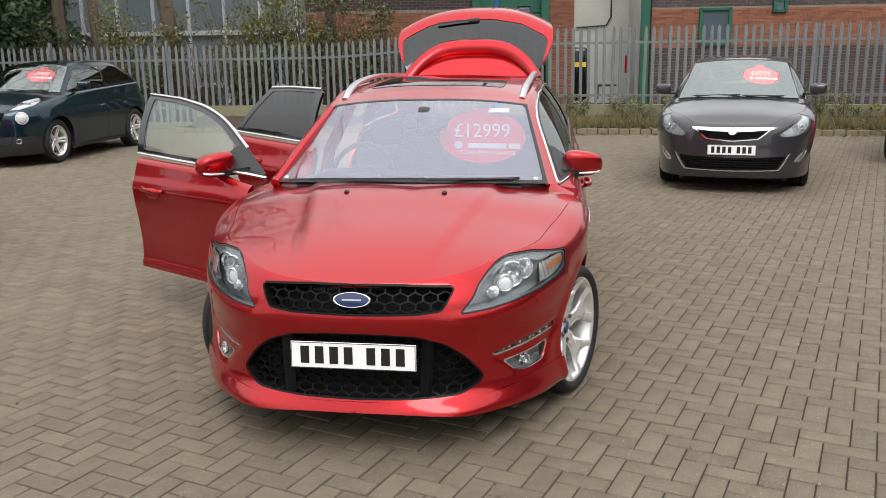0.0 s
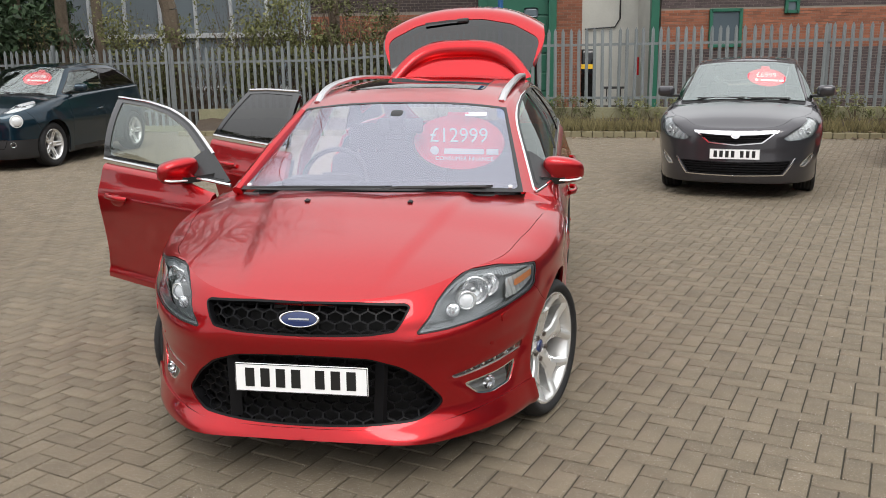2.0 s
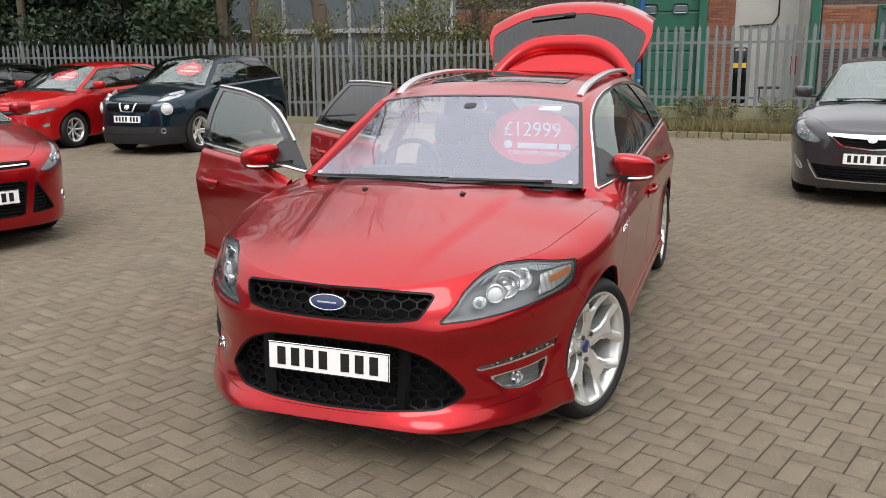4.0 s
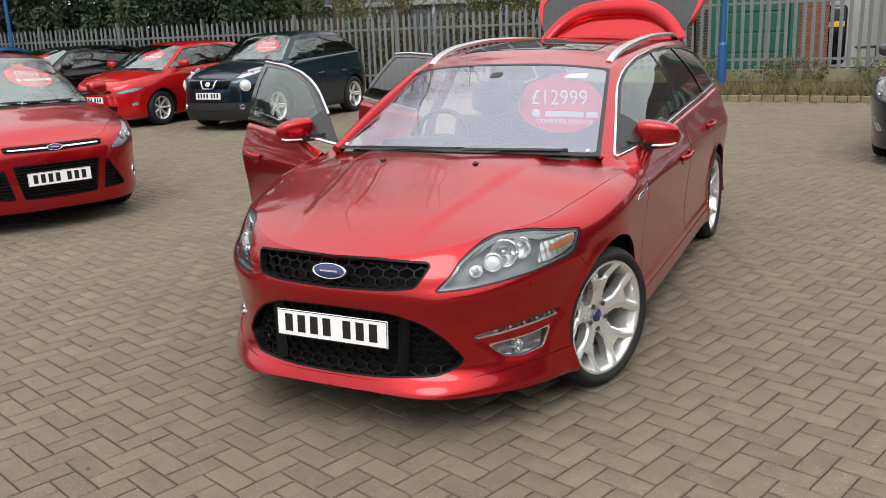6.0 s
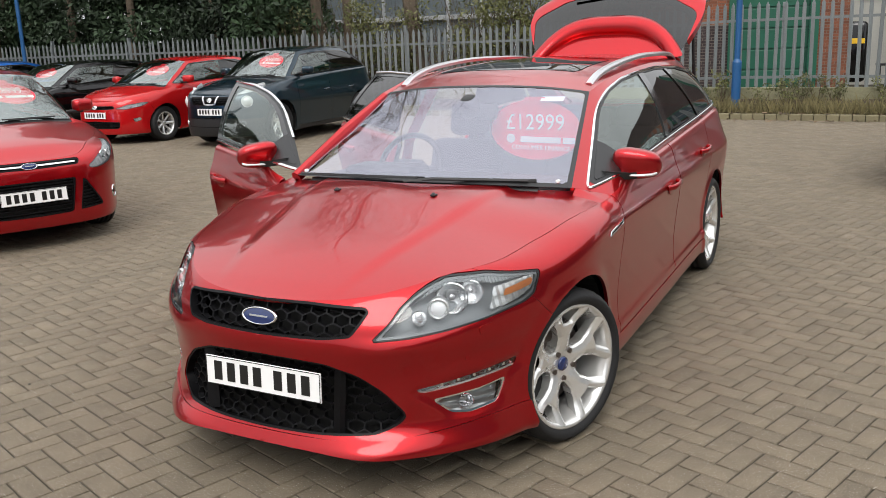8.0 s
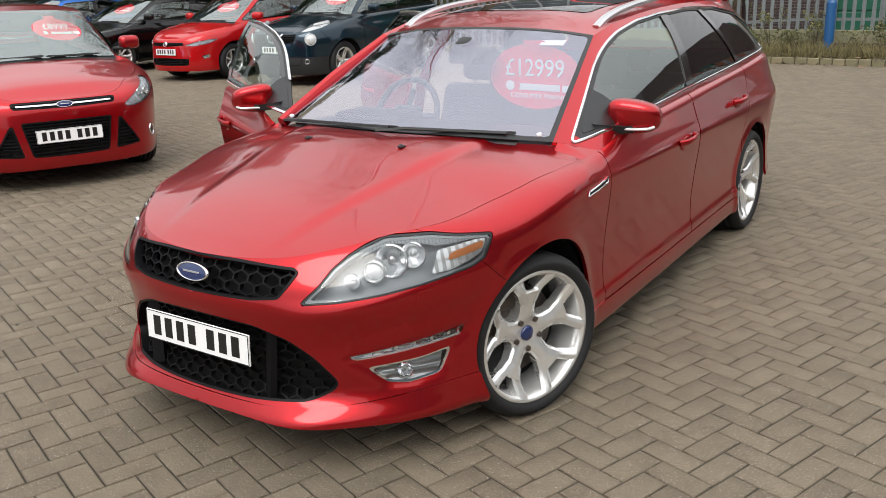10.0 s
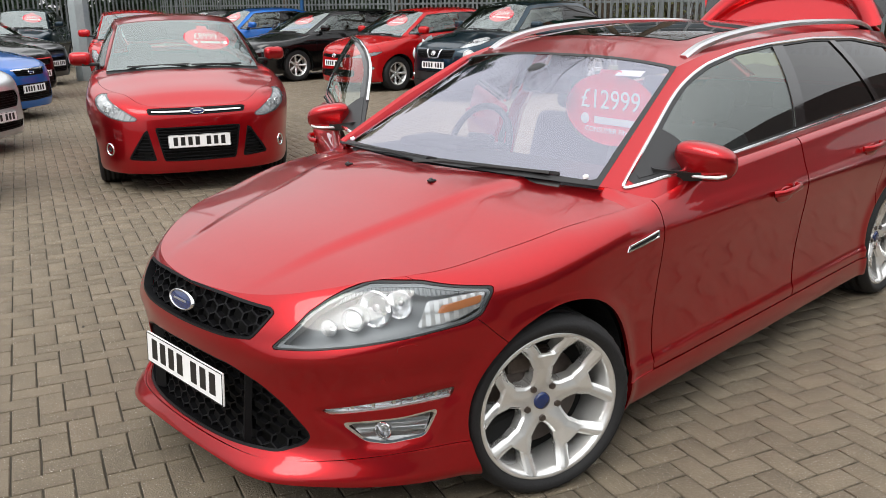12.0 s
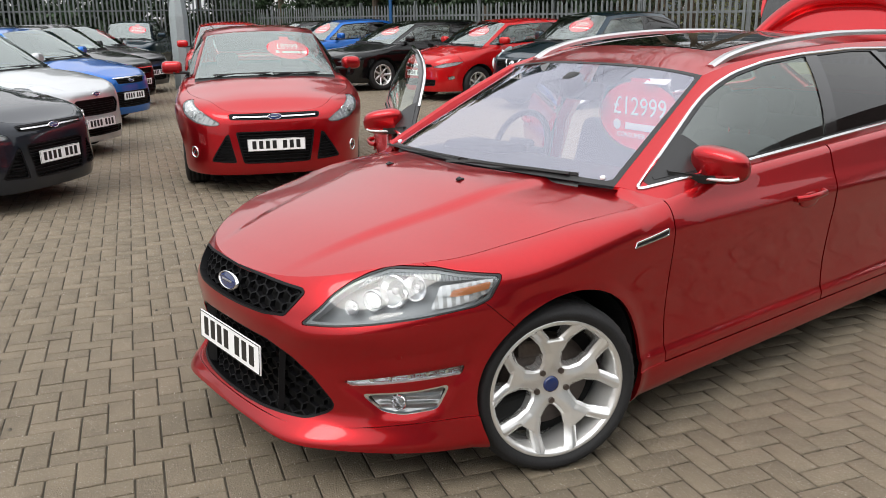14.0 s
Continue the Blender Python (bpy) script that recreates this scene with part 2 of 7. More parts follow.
def car_shape(C, n=420, rows=34, fil=9):
    """The surfaces of a car's left half from its main lines. x: to its left, y: to the rear from the nose, z: up."""
    W, L, D, Dr = C["W"], C["L"], C["D"], C["Dr"]
    th = np.linspace(0, math.pi / 2, 300)
    fx, fy = W * np.sin(th) ** (2 / C["p"]), D * (1 - np.cos(th) ** (2 / C["q"]))
    rx, ry = W * C["tail_w"] * np.sin(th[::-1]) ** (2 / 3.4), L - Dr * (1 - np.cos(th[::-1]) ** (2 / 2.2))
    sy = np.linspace(D, L - Dr, 60)[1:-1]
    sx = W + (W * C["tail_w"] - W) * smooth01((sy - sy[0]) / (sy[-1] - sy[0]))
    ox, oy = np.r_[fx, sx, rx], np.r_[fy, sy, ry]
    s = np.r_[0, np.cumsum(np.hypot(np.diff(ox), np.diff(oy)))]
    a = np.linspace(0, s[-1], n)
    ox, oy = np.interp(a, s, ox), np.interp(a, s, oy)
    tx, ty = np.gradient(ox), np.gradient(oy)
    for _ in range(3):
        tx, ty = np.convolve(np.r_[tx[0], tx, tx[-1]], [0.25, 0.5, 0.25], "valid"), np.convolve(np.r_[ty[0], ty, ty[-1]], [0.25, 0.5, 0.25], "valid")
    ln = np.hypot(tx, ty)
    nx, ny = ty / ln, -tx / ln
    nx[0], ny[0] = 0, -1
    w = smooth01((-ny - 0.05) / 0.8)
    wr = smooth01((ny - 0.2) / 0.7)
    front, side, rear = pchip(C["front"]), pchip(C["side"]), pchip(C["rear"])

    cs, cw, ch = C.get("chin", (1.0, 1.0, 0.0))
    chin = ch * np.exp(-(((a - cs) / cw) ** 2))

    def inset(z):
        return w * front(z) + wr * rear(z) + (1 - w - wr) * side(z) - chin * smooth01((0.27 - z) / 0.07)

    zc, crown, ridge = pchip(C["bonnet"]), pchip(C["crown"]), C["ridge"]

    def hood(x, y):
        ax = np.abs(x)
        at, splay, soft = C.get("crease", (0.30, 0.20, 0.26))
        line = at + splay * y
        return zc(y) - crown(y) * (ax / 0.8) ** 2.2 - ridge * smooth01((ax - line) / soft + 0.5) * smooth01((y - 0.05) / 0.5)

    rh, rv, belt = pchip(C["rh"])(oy), pchip(C["rv"])(oy), pchip(C["belt"])
    rh = rh + pchip(C["rh_nose"])(a) - pchip(C["rh_nose"])(a[-1])
    yc = C["cowl"]
    late, span = C.get("blend", (0.02, 0.35))
    mixb = smooth01((oy - yc - late) / span)
    kx, ky = ox - rh * nx, oy - rh * ny
    e = 0.02
    dtop = inset(belt(oy) * mixb + hood(kx, ky) * (1 - mixb) - rv)
    kx, ky = ox - (rh + dtop) * nx, oy - (rh + dtop) * ny
    kx[0] = 0
    kz = belt(oy) * mixb + hood(kx, ky) * (1 - mixb)
    slope = (kz - (belt(oy) * mixb + hood(kx - e * nx, ky - e * ny) * (1 - mixb))) / e
    slope = np.clip(slope, -0.6, 0.02) * (1 - mixb) - 0.25 * mixb
    z1 = kz + slope * rh
    z0 = z1 - rv
    zb = pchip(C["sill"])(oy)
    P = np.zeros((n, rows + fil, 3))
    for r in range(rows):
        z = zb + (z0 - zb) * r / (rows - 1)
        d = inset(z)
        P[:, r] = np.stack([ox - d * nx, oy - d * ny, z], 1)
    d0 = inset(z0)
    dd = (d0 - inset(z0 - 0.01)) / 0.01
    p0 = P[:, rows - 1]
    d1 = d0 + np.clip(dd, -0.2, 0.6) * rv
    p1 = np.stack([ox - d1 * nx, oy - d1 * ny, z1], 1)
    p2 = np.stack([kx, ky, kz], 1)
    for r in range(fil):
        t = (r + 1) / fil
        P[:, rows + r] = (1 - t) ** 2 * p0 + 2 * t * (1 - t) * p1 + t * t * p2
    P[0, :, 0] = 0
    S = dict(C=C, A=P, a=a, K=p2, hood=hood, oy=oy, inset=inset)
    # bonnet, from side to side between the shut lines
    cowl = lambda x: yc + C["cowl_k"] * x * x
    S["cowl"] = cowl
    k = int(np.argmax(p2[:, 1] > yc + 0.42)) or n - 1
    yk, xk = np.maximum.accumulate(p2[:k, 1] + np.arange(k) * 1e-7), p2[:k, 0]
    t = np.linspace(0, 1, 80) ** 2.2
    yr = yk[0] + (yk[-1] - yk[0]) * t
    X = np.interp(yr, yk, xk)
    pr = np.linspace(0, 1, 46)
    bx, by = X[:, None] * pr[None], np.repeat(yr[:, None], 46, 1)
    S["B"] = np.stack([bx, by, hood(bx, by)], 2)
    # greenhouse
    g = C["green"]
    xb, yb0, zb0 = g["base"]
    xt, yt0, zt0 = g["head"]
    m, v = 130, 26
    u = np.linspace(0, 1, m)
    byy, tyy = yb0 + (g["rear_b"] - yb0) * u, yt0 + (g["rear_t"] - yt0) * u
    order = np.argsort(ky[n // 12 : -n // 12])
    ks, kxs, kzs = ky[n // 12 : -n // 12][order], kx[n // 12 : -n // 12][order], kz[n // 12 : -n // 12][order]
    kx0, kz0 = np.interp(yb0, ks, kxs), np.interp(yb0, ks, kzs)
    fade = 1 - smooth01((byy - yb0) / C.get("foot", 0.32))
    lo = np.stack([np.interp(byy, ks, kxs) + (xb - kx0) * fade, byy, np.interp(byy, ks, kzs) + (zb0 - kz0) * fade], 1)
    rail_x, rail_z = pchip(g["rail_x"]), pchip(g["rail_z"])
    hi = np.stack([rail_x(tyy), tyy, rail_z(tyy)], 1)
    hi[0] = (xt, yt0, zt0)
    tt = np.linspace(0, 1, v)[None, :, None]
    Dn = lo[:, None] * (1 - tt) + hi[:, None] * tt
    Dn[..., 0] += g["bow"] * 4 * tt[..., 0] * (1 - tt[..., 0]) * smooth01(u / 0.12)[:, None]
    S["G"], S["glo"], S["ghi"] = Dn, lo, hi
    pr = np.linspace(0, 1, 40)
    R = np.zeros((m, 40, 3))
    bowf = g["head_bow"] * np.exp(-u * 6)
    for c, pp in enumerate(pr):
        R[:, c] = np.stack([hi[:, 0] * pp, hi[:, 1] - bowf * (1 - pp * pp), hi[:, 2] + g["crown"] * (1 - pp ** 2.6) * (0.75 + 0.25 * smooth01(u / 0.15))], 1)
    S["R"] = R
    T = R[0]
    base = np.stack([xb * pr, yb0 - g["base_bow"] * (1 - pr * pr), zb0 + g["base_z"] * (1 - pr * pr)], 1)
    vv = np.linspace(0, 1, 40)[None, :, None]
    Wd = base[:, None] * (1 - vv) + T[:, None] * vv
    Wd[..., 2] += 0.025 * 4 * vv[..., 0] * (1 - vv[..., 0]) * (1 - pr[:, None] ** 4)
    S["W"] = Wd
    return S


def cut(P, fields=(), flip=False):
    """The part of a grid of points where every field is positive, its border cut smoothly. Gives points, faces and normals."""
    n, m = P.shape[:2]
    du, dv = np.gradient(P, axis=0), np.gradient(P, axis=1)
    N = np.cross(du, dv)
    N /= np.maximum(np.linalg.norm(N, axis=2, keepdims=True), 1e-12)
    F = [np.broadcast_to(f, (n, m)).astype(float) for f in fields]
    low = np.min(F, axis=0) if F else np.ones((n, m))
    verts, norms, faces, index, keys = [], [], [], -np.ones((n, m), int), {}
    cell = np.stack([low[:-1, :-1], low[1:, :-1], low[1:, 1:], low[:-1, 1:]], 2)
    whole, none = (cell > 0).all(2), np.zeros(cell.shape[:2], bool)
    for f in F:
        none |= (np.stack([f[:-1, :-1], f[1:, :-1], f[1:, 1:], f[:-1, 1:]], 2) <= 0).all(2)

    def vert(p, nn):
        key = (round(p[0], 5), round(p[1], 5), round(p[2], 5))
        if key not in keys:
            keys[key] = len(verts)
            verts.append(tuple(p)), norms.append(tuple(nn))
        return keys[key]

    for i, j in zip(*np.nonzero(~none)):
        ring = ((i, j), (i + 1, j), (i + 1, j + 1), (i, j + 1))
        if whole[i, j]:
            ids = []
            for c in ring:
                if index[c] < 0:
                    index[c] = vert(P[c], N[c])
                ids.append(index[c])
        else:
            poly = [(P[c], N[c], [f[c] for f in F]) for c in ring]
            for k in range(len(F)):
                out = []
                for q, (p0, n0, f0) in enumerate(poly):
                    p1, n1, f1 = poly[(q + 1) % len(poly)]
                    if f0[k] > 0:
                        out.append((p0, n0, f0))
                    if (f0[k] > 0) != (f1[k] > 0):
                        t = f0[k] / (f0[k] - f1[k])
                        out.append((p0 + (p1 - p0) * t, n0 + (n1 - n0) * t, [x + (y - x) * t for x, y in zip(f0, f1)]))
                poly = out
                if len(poly) < 3:
                    break
            if len(poly) < 3:
                continue
            ids = [vert(p, nn) for p, nn, _ in poly]
        ids = [v for k, v in enumerate(ids) if v != ids[k - 1]]
        if len(set(ids)) >= 3 and len(set(ids)) == len(ids):
            faces.append(ids[::-1] if flip else ids)
    return np.array(verts).reshape(-1, 3), faces, np.array(norms).reshape(-1, 3) * (-1 if flip else 1)


def thicken(V, Fc, N, depth):
    """Turns the border of a sheet inwards by depth, as the edge of a pressed panel."""
    count = {}
    for f in Fc:
        for k in range(len(f)):
            count[(f[k - 1], f[k])] = 1
    border = [(p, q) for p, q in count if (q, p) not in count]
    extra, where, F2 = [], {}, []
    for p, q in border:
        for v in (p, q):
            if v not in where:
                where[v] = (len(V) + len(extra), len(V) + len(extra) + 1)
                extra.append(V[v]), extra.append(V[v] - depth * N[v])
        F2.append((where[q][0], where[p][0], where[p][1], where[q][1]))
    if extra:
        V = np.vstack([V, extra])
    return V, list(Fc) + F2


def mirrored(V, Fc):
    return np.asarray(V) * (-1, 1, 1), [f[::-1] for f in Fc]


def joined(*pieces):
    V, Fc = [], []
    for v, f in pieces:
        k = sum(len(x) for x in V)
        V.append(np.asarray(v)), Fc.extend([tuple(i + k for i in q) for q in f])
    return np.vstack(V), Fc


def welded(V, Fc):
    """Joins points that fall together on the middle plane."""
    keys, back = {}, []
    for p in V:
        back.append(keys.setdefault((round(p[0], 4), round(p[1], 4), round(p[2], 4)) if abs(p[0]) < 1e-3 else len(back) + 0.5, len(back)))
    return V, [tuple(back[i] for i in f) for f in Fc]


def panel(S, sheet, name, mat, parent, fields=(), depth=0.012, sides="both", label="", lift=0.0, m=None):
    """One panel of the body cut from a sheet: both halves as one piece, or one side."""
    flip = {"A": False, "B": True, "G": False, "R": True, "W": False}[sheet]
    V, Fc, N = cut(S[sheet], fields, flip)
    if not len(Fc):
        return None
    if lift:
        V = V + lift * N
    V, Fc = thicken(V, Fc, N, depth) if depth else (V, Fc)
    if sides == "both":
        V, Fc = welded(*joined((V, Fc), mirrored(V, Fc)))
    elif sides == "R":
        V, Fc = mirrored(V, Fc)
    return mesh_object(name, V, Fc, mat, parent, label)
# ---- end of shape maths ----
# ---- the red estate ----
ESTATE = dict(
    W=0.943, L=4.76, D=1.05, Dr=0.80, p=2.6, q=2.0, tail_w=0.965, cowl=1.06, cowl_k=0.52, ridge=0.013, crease=(0.238, 0.215, 0.07),
    foot=0.14, blend=(0.22, 0.5), chin=(0.42, 0.16, 0.03),
    front=[(0.14, 0.01), (0.19, -0.004), (0.215, 0.006), (0.25, 0.022), (0.30, 0.036), (0.42, 0.035), (0.50, 0.03), (0.57, 0.022), (0.63, 0.035), (0.68, 0.06), (0.75, 0.12)],
    side=[(0.14, 0.08), (0.20, 0.020), (0.27, 0.012), (0.33, 0.022), (0.45, 0.028), (0.6, 0.018), (0.74, 0.003), (0.80, 0.0), (0.83, 0.007), (0.88, 0.027), (0.95, 0.05), (1.05, 0.08)],
    rear=[(0.2, 0.06), (0.4, 0.0), (0.6, 0.02), (0.9, 0.08), (1.05, 0.14)],
    bonnet=[(0.0, 0.692), (0.08, 0.718), (0.2, 0.765), (0.4, 0.832), (0.7, 0.905), (1.0, 0.97), (1.4, 1.0)],
    crown=[(0.0, 0.07), (0.1, 0.06), (0.3, 0.053), (0.8, 0.075), (1.2, 0.07)],
    rh=[(0.0, 0.10), (0.4, 0.13), (0.9, 0.12), (1.25, 0.07), (1.6, 0.03), (4.83, 0.03)],
    rh_nose=[(0.0, -0.075), (0.42, -0.06), (0.65, -0.058), (0.95, -0.055), (1.3, 0.0), (7.0, 0.0)],
    rv=[(0.0, 0.03), (0.3, 0.06), (0.8, 0.10), (1.3, 0.06), (1.7, 0.03), (4.83, 0.03)],
    belt=[(1.0, 0.92), (1.5, 0.955), (2.5, 0.99), (3.5, 1.025), (4.3, 1.06), (4.83, 1.05)],
    sill=[(0.0, 0.195), (0.1, 0.185), (0.5, 0.175), (1.2, 0.175), (1.6, 0.19), (3.5, 0.19), (4.0, 0.25), (4.83, 0.30)],
    green=dict(base=(0.735, 1.27, 0.95), head=(0.585, 1.97, 1.315), rear_b=4.66, rear_t=4.2, bow=0.035, crown=0.05, head_bow=0.03, base_bow=0.19, base_z=0.03,
               rail_x=[(1.97, 0.585), (2.6, 0.615), (3.4, 0.605), (4.3, 0.54)], rail_z=[(1.97, 1.315), (2.2, 1.362), (2.6, 1.40), (3.1, 1.415), (3.7, 1.41), (4.3, 1.375)]),
    wheels=(0.868, 3.70), radius=0.335, track=0.80,
)
ESTATE_AT = (-0.322, 3.431, 0.0, 0.0, 0.0, -6.6)


def surface_point(S, s, z, depth=0.0):
    """A point of the body's front or side at arc s from the nose and height z, sunk by depth."""
    A, a = S["A"], S["a"]
    k = min(int(np.searchsorted(a, s)), len(a) - 1)
    k0 = max(k - 1, 0)
    t = 0 if k == k0 else (s - a[k0]) / (a[k] - a[k0])
    row = A[k0] * (1 - t) + A[k] * t
    p = np.array([np.interp(z, row[:, 2], row[:, c]) for c in range(2)])
    k1, k2 = max(k0 - 4, 0), min(k0 + 4, len(a) - 1)
    d = A[k2, 8, :2] - A[k1, 8, :2]
    nrm = np.array([d[1], -d[0]]) / max(np.linalg.norm(d), 1e-9)
    if s < 0.02:
        nrm = np.array([0.0, -1.0])
    p = p - depth * nrm
    return np.array([p[0], p[1], z]), np.array([nrm[0], nrm[1], 0.0])


def grids(S):
    """The flat coordinates of the side sheet: arc, length and height."""
    A = S["A"]
    return np.repeat(S["a"][:, None], A.shape[1], 1), A[..., 1], A[..., 2]


def strip_on(S, name, mat, parent, poly, depth, lift=0.0, sides="both", label="", extra=(), r=0.0, rim=0.0):
    """A piece of the front or side inside a polygon of arc and height, sunk by depth."""
    s, y, z = grids(S)
    return panel(S, "A", name, mat, parent, [sdf(poly, s, z, r)] + list(extra), rim, sides, label, lift - depth)


def patch(S, name, mat, parent, poly, side, sunk, n=(70, 16), r=0.01, label="", smooth=False, edge=0.0):
    """A finely divided piece of the front inside a polygon of arc and height; sunk(s, z) gives its depth."""
    p = np.array(poly)
    ss, zz = np.linspace(p[:, 0].min(), p[:, 0].max(), n[0]), np.linspace(p[:, 1].min(), p[:, 1].max(), n[1])
    P = np.array([[surface_point(S, a, b, sunk(a, b))[0] for b in zz] for a in ss])
    V, F, N = cut(P, [sdf(poly, ss[:, None] + 0 * zz[None], zz[None] + 0 * ss[:, None], r)], False)
    if edge:
        V, F = thicken(V, F, N, edge)
    if side == "R":
        V, F = mirrored(V, F)
    elif side == "both":
        V, F = welded(*joined((V, F), mirrored(V, F)))
    return mesh_object(name, V, F, mat, parent, label, smooth)


def sculpt(S, yF, yR, Ra, pocket):
    """Presses the flares, the crease under the headlamps and the lamp pockets into the side sheet."""
    s, y, z = grids(S)
    A = S["A"]
    N = np.cross(np.gradient(A, axis=0), np.gradient(A, axis=1))
    N /= np.maximum(np.linalg.norm(N, axis=2, keepdims=True), 1e-12)
    df = np.minimum(np.hypot(y - yF - 0.008, z - 0.325), np.hypot(y - yR, z - 0.335)) - Ra
    flare = 0.012 * np.exp(-((np.maximum(df, 0) / 0.035) ** 2)) * smooth01((0.72 - z) / 0.08) * smooth01((s - 0.95) / 0.2)
    zc = 0.560 + 0.095 * smooth01((s - 0.40) / 0.75)
    fold = 0.010 * np.where(z > zc, np.clip(1 - (z - zc) / 0.05, 0, 1), np.clip(1 - (zc - z) / 0.11, 0, 1)) * smooth01((1.25 - s) / 0.15) * smooth01((s - 0.30) / 0.2)
    flare = flare + 0.010 * np.clip(1 - np.abs(z - 0.318) / 0.03, 0, 1) * smooth01((y - 1.15) / 0.1) * smooth01((3.45 - y) / 0.1)
    sunk = -0.010 * smooth01(sdf(pocket, s, z, 0.02) / 0.04 + 0.25)
    S["A"] = A + N * (flare + fold + sunk)[..., None]
    S["A"][0, :, 0] = 0


def honeycomb(S, name, poly, depth, parent, cell=0.066, high=0.041, mat=None):
    """Hexagonal bars behind an opening of the front."""
    V, F = [], []
    smax, zs = max(p[0] for p in poly), [p[1] for p in poly]
    rows = int((max(zs) - min(zs)) / (high * 0.76)) + 2
    for i in range(rows):
        z = min(zs) + i * high * 0.76
        for j in range(-int(smax / cell) - 2, int(smax / cell) + 3):
            s = (j + 0.5 * (i % 2)) * cell
            if sdf(poly, np.array([abs(s)]), np.array([z]))[0] < -0.012:
                continue
            base = len(V)
            for k, sunk in ((0.52, 0.0), (0.475, 0.0), (0.455, 0.02)):
                for hx, hz in ((0, 1), (0.95, 0.5), (0.95, -0.5), (0, -1), (-0.95, -0.5), (-0.95, 0.5)):
                    q = s + hx * k * cell
                    p, _ = surface_point(S, abs(q), z + hz * k * high * 1.15, depth + sunk)
                    V.append((p[0] if q >= 0 else -p[0], p[1], p[2]))
            for h in range(6):
                g = (h + 1) % 6
                F.append((base + h, base + 6 + h, base + 6 + g, base + g)), F.append((base + 6 + h, base + 12 + h, base + 12 + g, base + 6 + g))
    return mesh_object(name, V, F, mat or GRILLE_BLACK, parent, smooth=False)


def lathe(profile, n=64, axis_x=True):
    """Turns pairs (out, radius) round the x axis."""
    V, F = [], []
    for k in range(n):
        c, s = math.cos(2 * math.pi * k / n), math.sin(2 * math.pi * k / n)
        V += [(x, r * c, r * s) for x, r in profile]
    m = len(profile)
    for k in range(n):
        for j in range(m - 1):
            F.append((k * m + j, ((k + 1) % n) * m + j, ((k + 1) % n) * m + j + 1, k * m + j + 1))
    return np.array(V), F


def wheel(parent, at, R, rim_r, steer=0.0, side=1, style="y", fine=True, width=0.225, paint=None, spin=0.0):
    """An alloy wheel with its tyre: rim and spokes, hub cap, nuts, valve and brake disc."""
    n = 96 if fine else 40
    half = width / 2
    root = None
    barrel = [(half - 0.012, rim_r + 0.006), (half - 0.002, rim_r), (half - 0.006, rim_r - 0.012), (half - 0.022, rim_r - 0.02), (half - 0.07, rim_r - 0.028), (-half + 0.03, rim_r - 0.03), (-half, rim_r)]
    V, F = lathe(barrel, n)
    root = mesh_object("wheel", V, F, paint or ALLOY, parent, "silver alloy wheel with five forked spokes" if style == "y" else "silver alloy wheel")
    root.matrix_local = pose(at[0], at[1], at[2], 0, 0, 0) @ pose(0, 0, 0, 0, 0, steer) @ (Matrix.Identity(4) if side > 0 else pose(0, 0, 0, 0, 0, 180)) @ pose(0, 0, 0, spin, 0, 0)
    # spokes, cut from a dished disc
    nr, na = (52, 360) if fine else (16, 100)
    rr = np.linspace(0.03, rim_r - 0.012, nr)[:, None]
    an = np.linspace(0, 2 * math.pi, na + 1)[None]
    out = half - 0.033 - 0.048 * (1 - (rr / rim_r)) ** 1.2 + 0.018 * smooth01((rr / rim_r - 0.7) / 0.3)
    P = np.stack([np.repeat(out, na + 1, 1) if out.shape[1] == 1 else out, rr * np.cos(an), rr * np.sin(an)], 2)
    count = 5 if style == "y" else 7 if style == "seven" else 5
    ph = (an + math.pi / count) % (2 * math.pi / count) - math.pi / count
    u, v = rr * np.cos(ph), np.abs(rr * np.sin(ph))
    q = rr / rim_r
    k = rim_r / 0.253
    if style == "y":
        # a broad spoke that forks into two prongs, with wide fillets at the hub
        centre = 0.096 * k * np.clip((q - 0.50) / 0.50, 0, 1)
        wid = (0.037 + 0.004 * smooth01((0.34 - q) / 0.1) - 0.013 * smooth01((q - 0.50) / 0.20) + 0.003 * smooth01((q - 0.86) / 0.12)) * k
        f = np.maximum(wid - np.abs(v - centre), np.where(q < 0.70, wid + centre - v, -1))
        hub = 0.074 * k - rr
        f = np.maximum(np.maximum(f, hub), 0.010 * np.log(np.exp(np.clip(f, -1, 1) / 0.010) + np.exp(hub / 0.010)) - 0.001)
        f = np.maximum(f, rr - (rim_r - 0.018))
    else:
        wid = (0.030 + 0.012 * (1 - q) if style == "five" else 0.021) * rim_r / 0.22
        f = np.maximum(wid - v, rr - (rim_r - 0.022))
        f = np.maximum(f, 0.062 * rim_r / 0.24 - rr)
        if style == "five":
            f = np.minimum(f, np.where((q > 0.5) & (q < 0.85), v - 0.006, 1))
    # spokes stand proud along their middle
    P[..., 0] += 0.010 * smooth01(f / 0.011) + (0.009 * smooth01((f - 0.006) / 0.03) - 0.006 * smooth01((0.36 - q) / 0.2) if style == "y" else 0)
    Vs, Fs, Ns = cut(P, [f + 0 * u], False)
    Vs, Fs = thicken(Vs, Fs, Ns, 0.055)
    mesh_object("spokes", Vs, Fs, paint or ALLOY, root)
    tyre = [(half - 0.010, rim_r - 0.002), (half + 0.006, rim_r + 0.012), (half + 0.012, (rim_r + R) / 2), (half + 0.006, R - 0.022), (half - 0.008, R - 0.008), (half - 0.026, R - 0.001)]
    tread = []
    for g in (0.062, 0.02, -0.02, -0.062):
        tread += [(g + 0.008, R), (g + 0.0075, R - 0.008), (g - 0.0075, R - 0.008), (g - 0.008, R)]
    tyre = tyre + tread + [(-x, r) for x, r in tyre[::-1]]
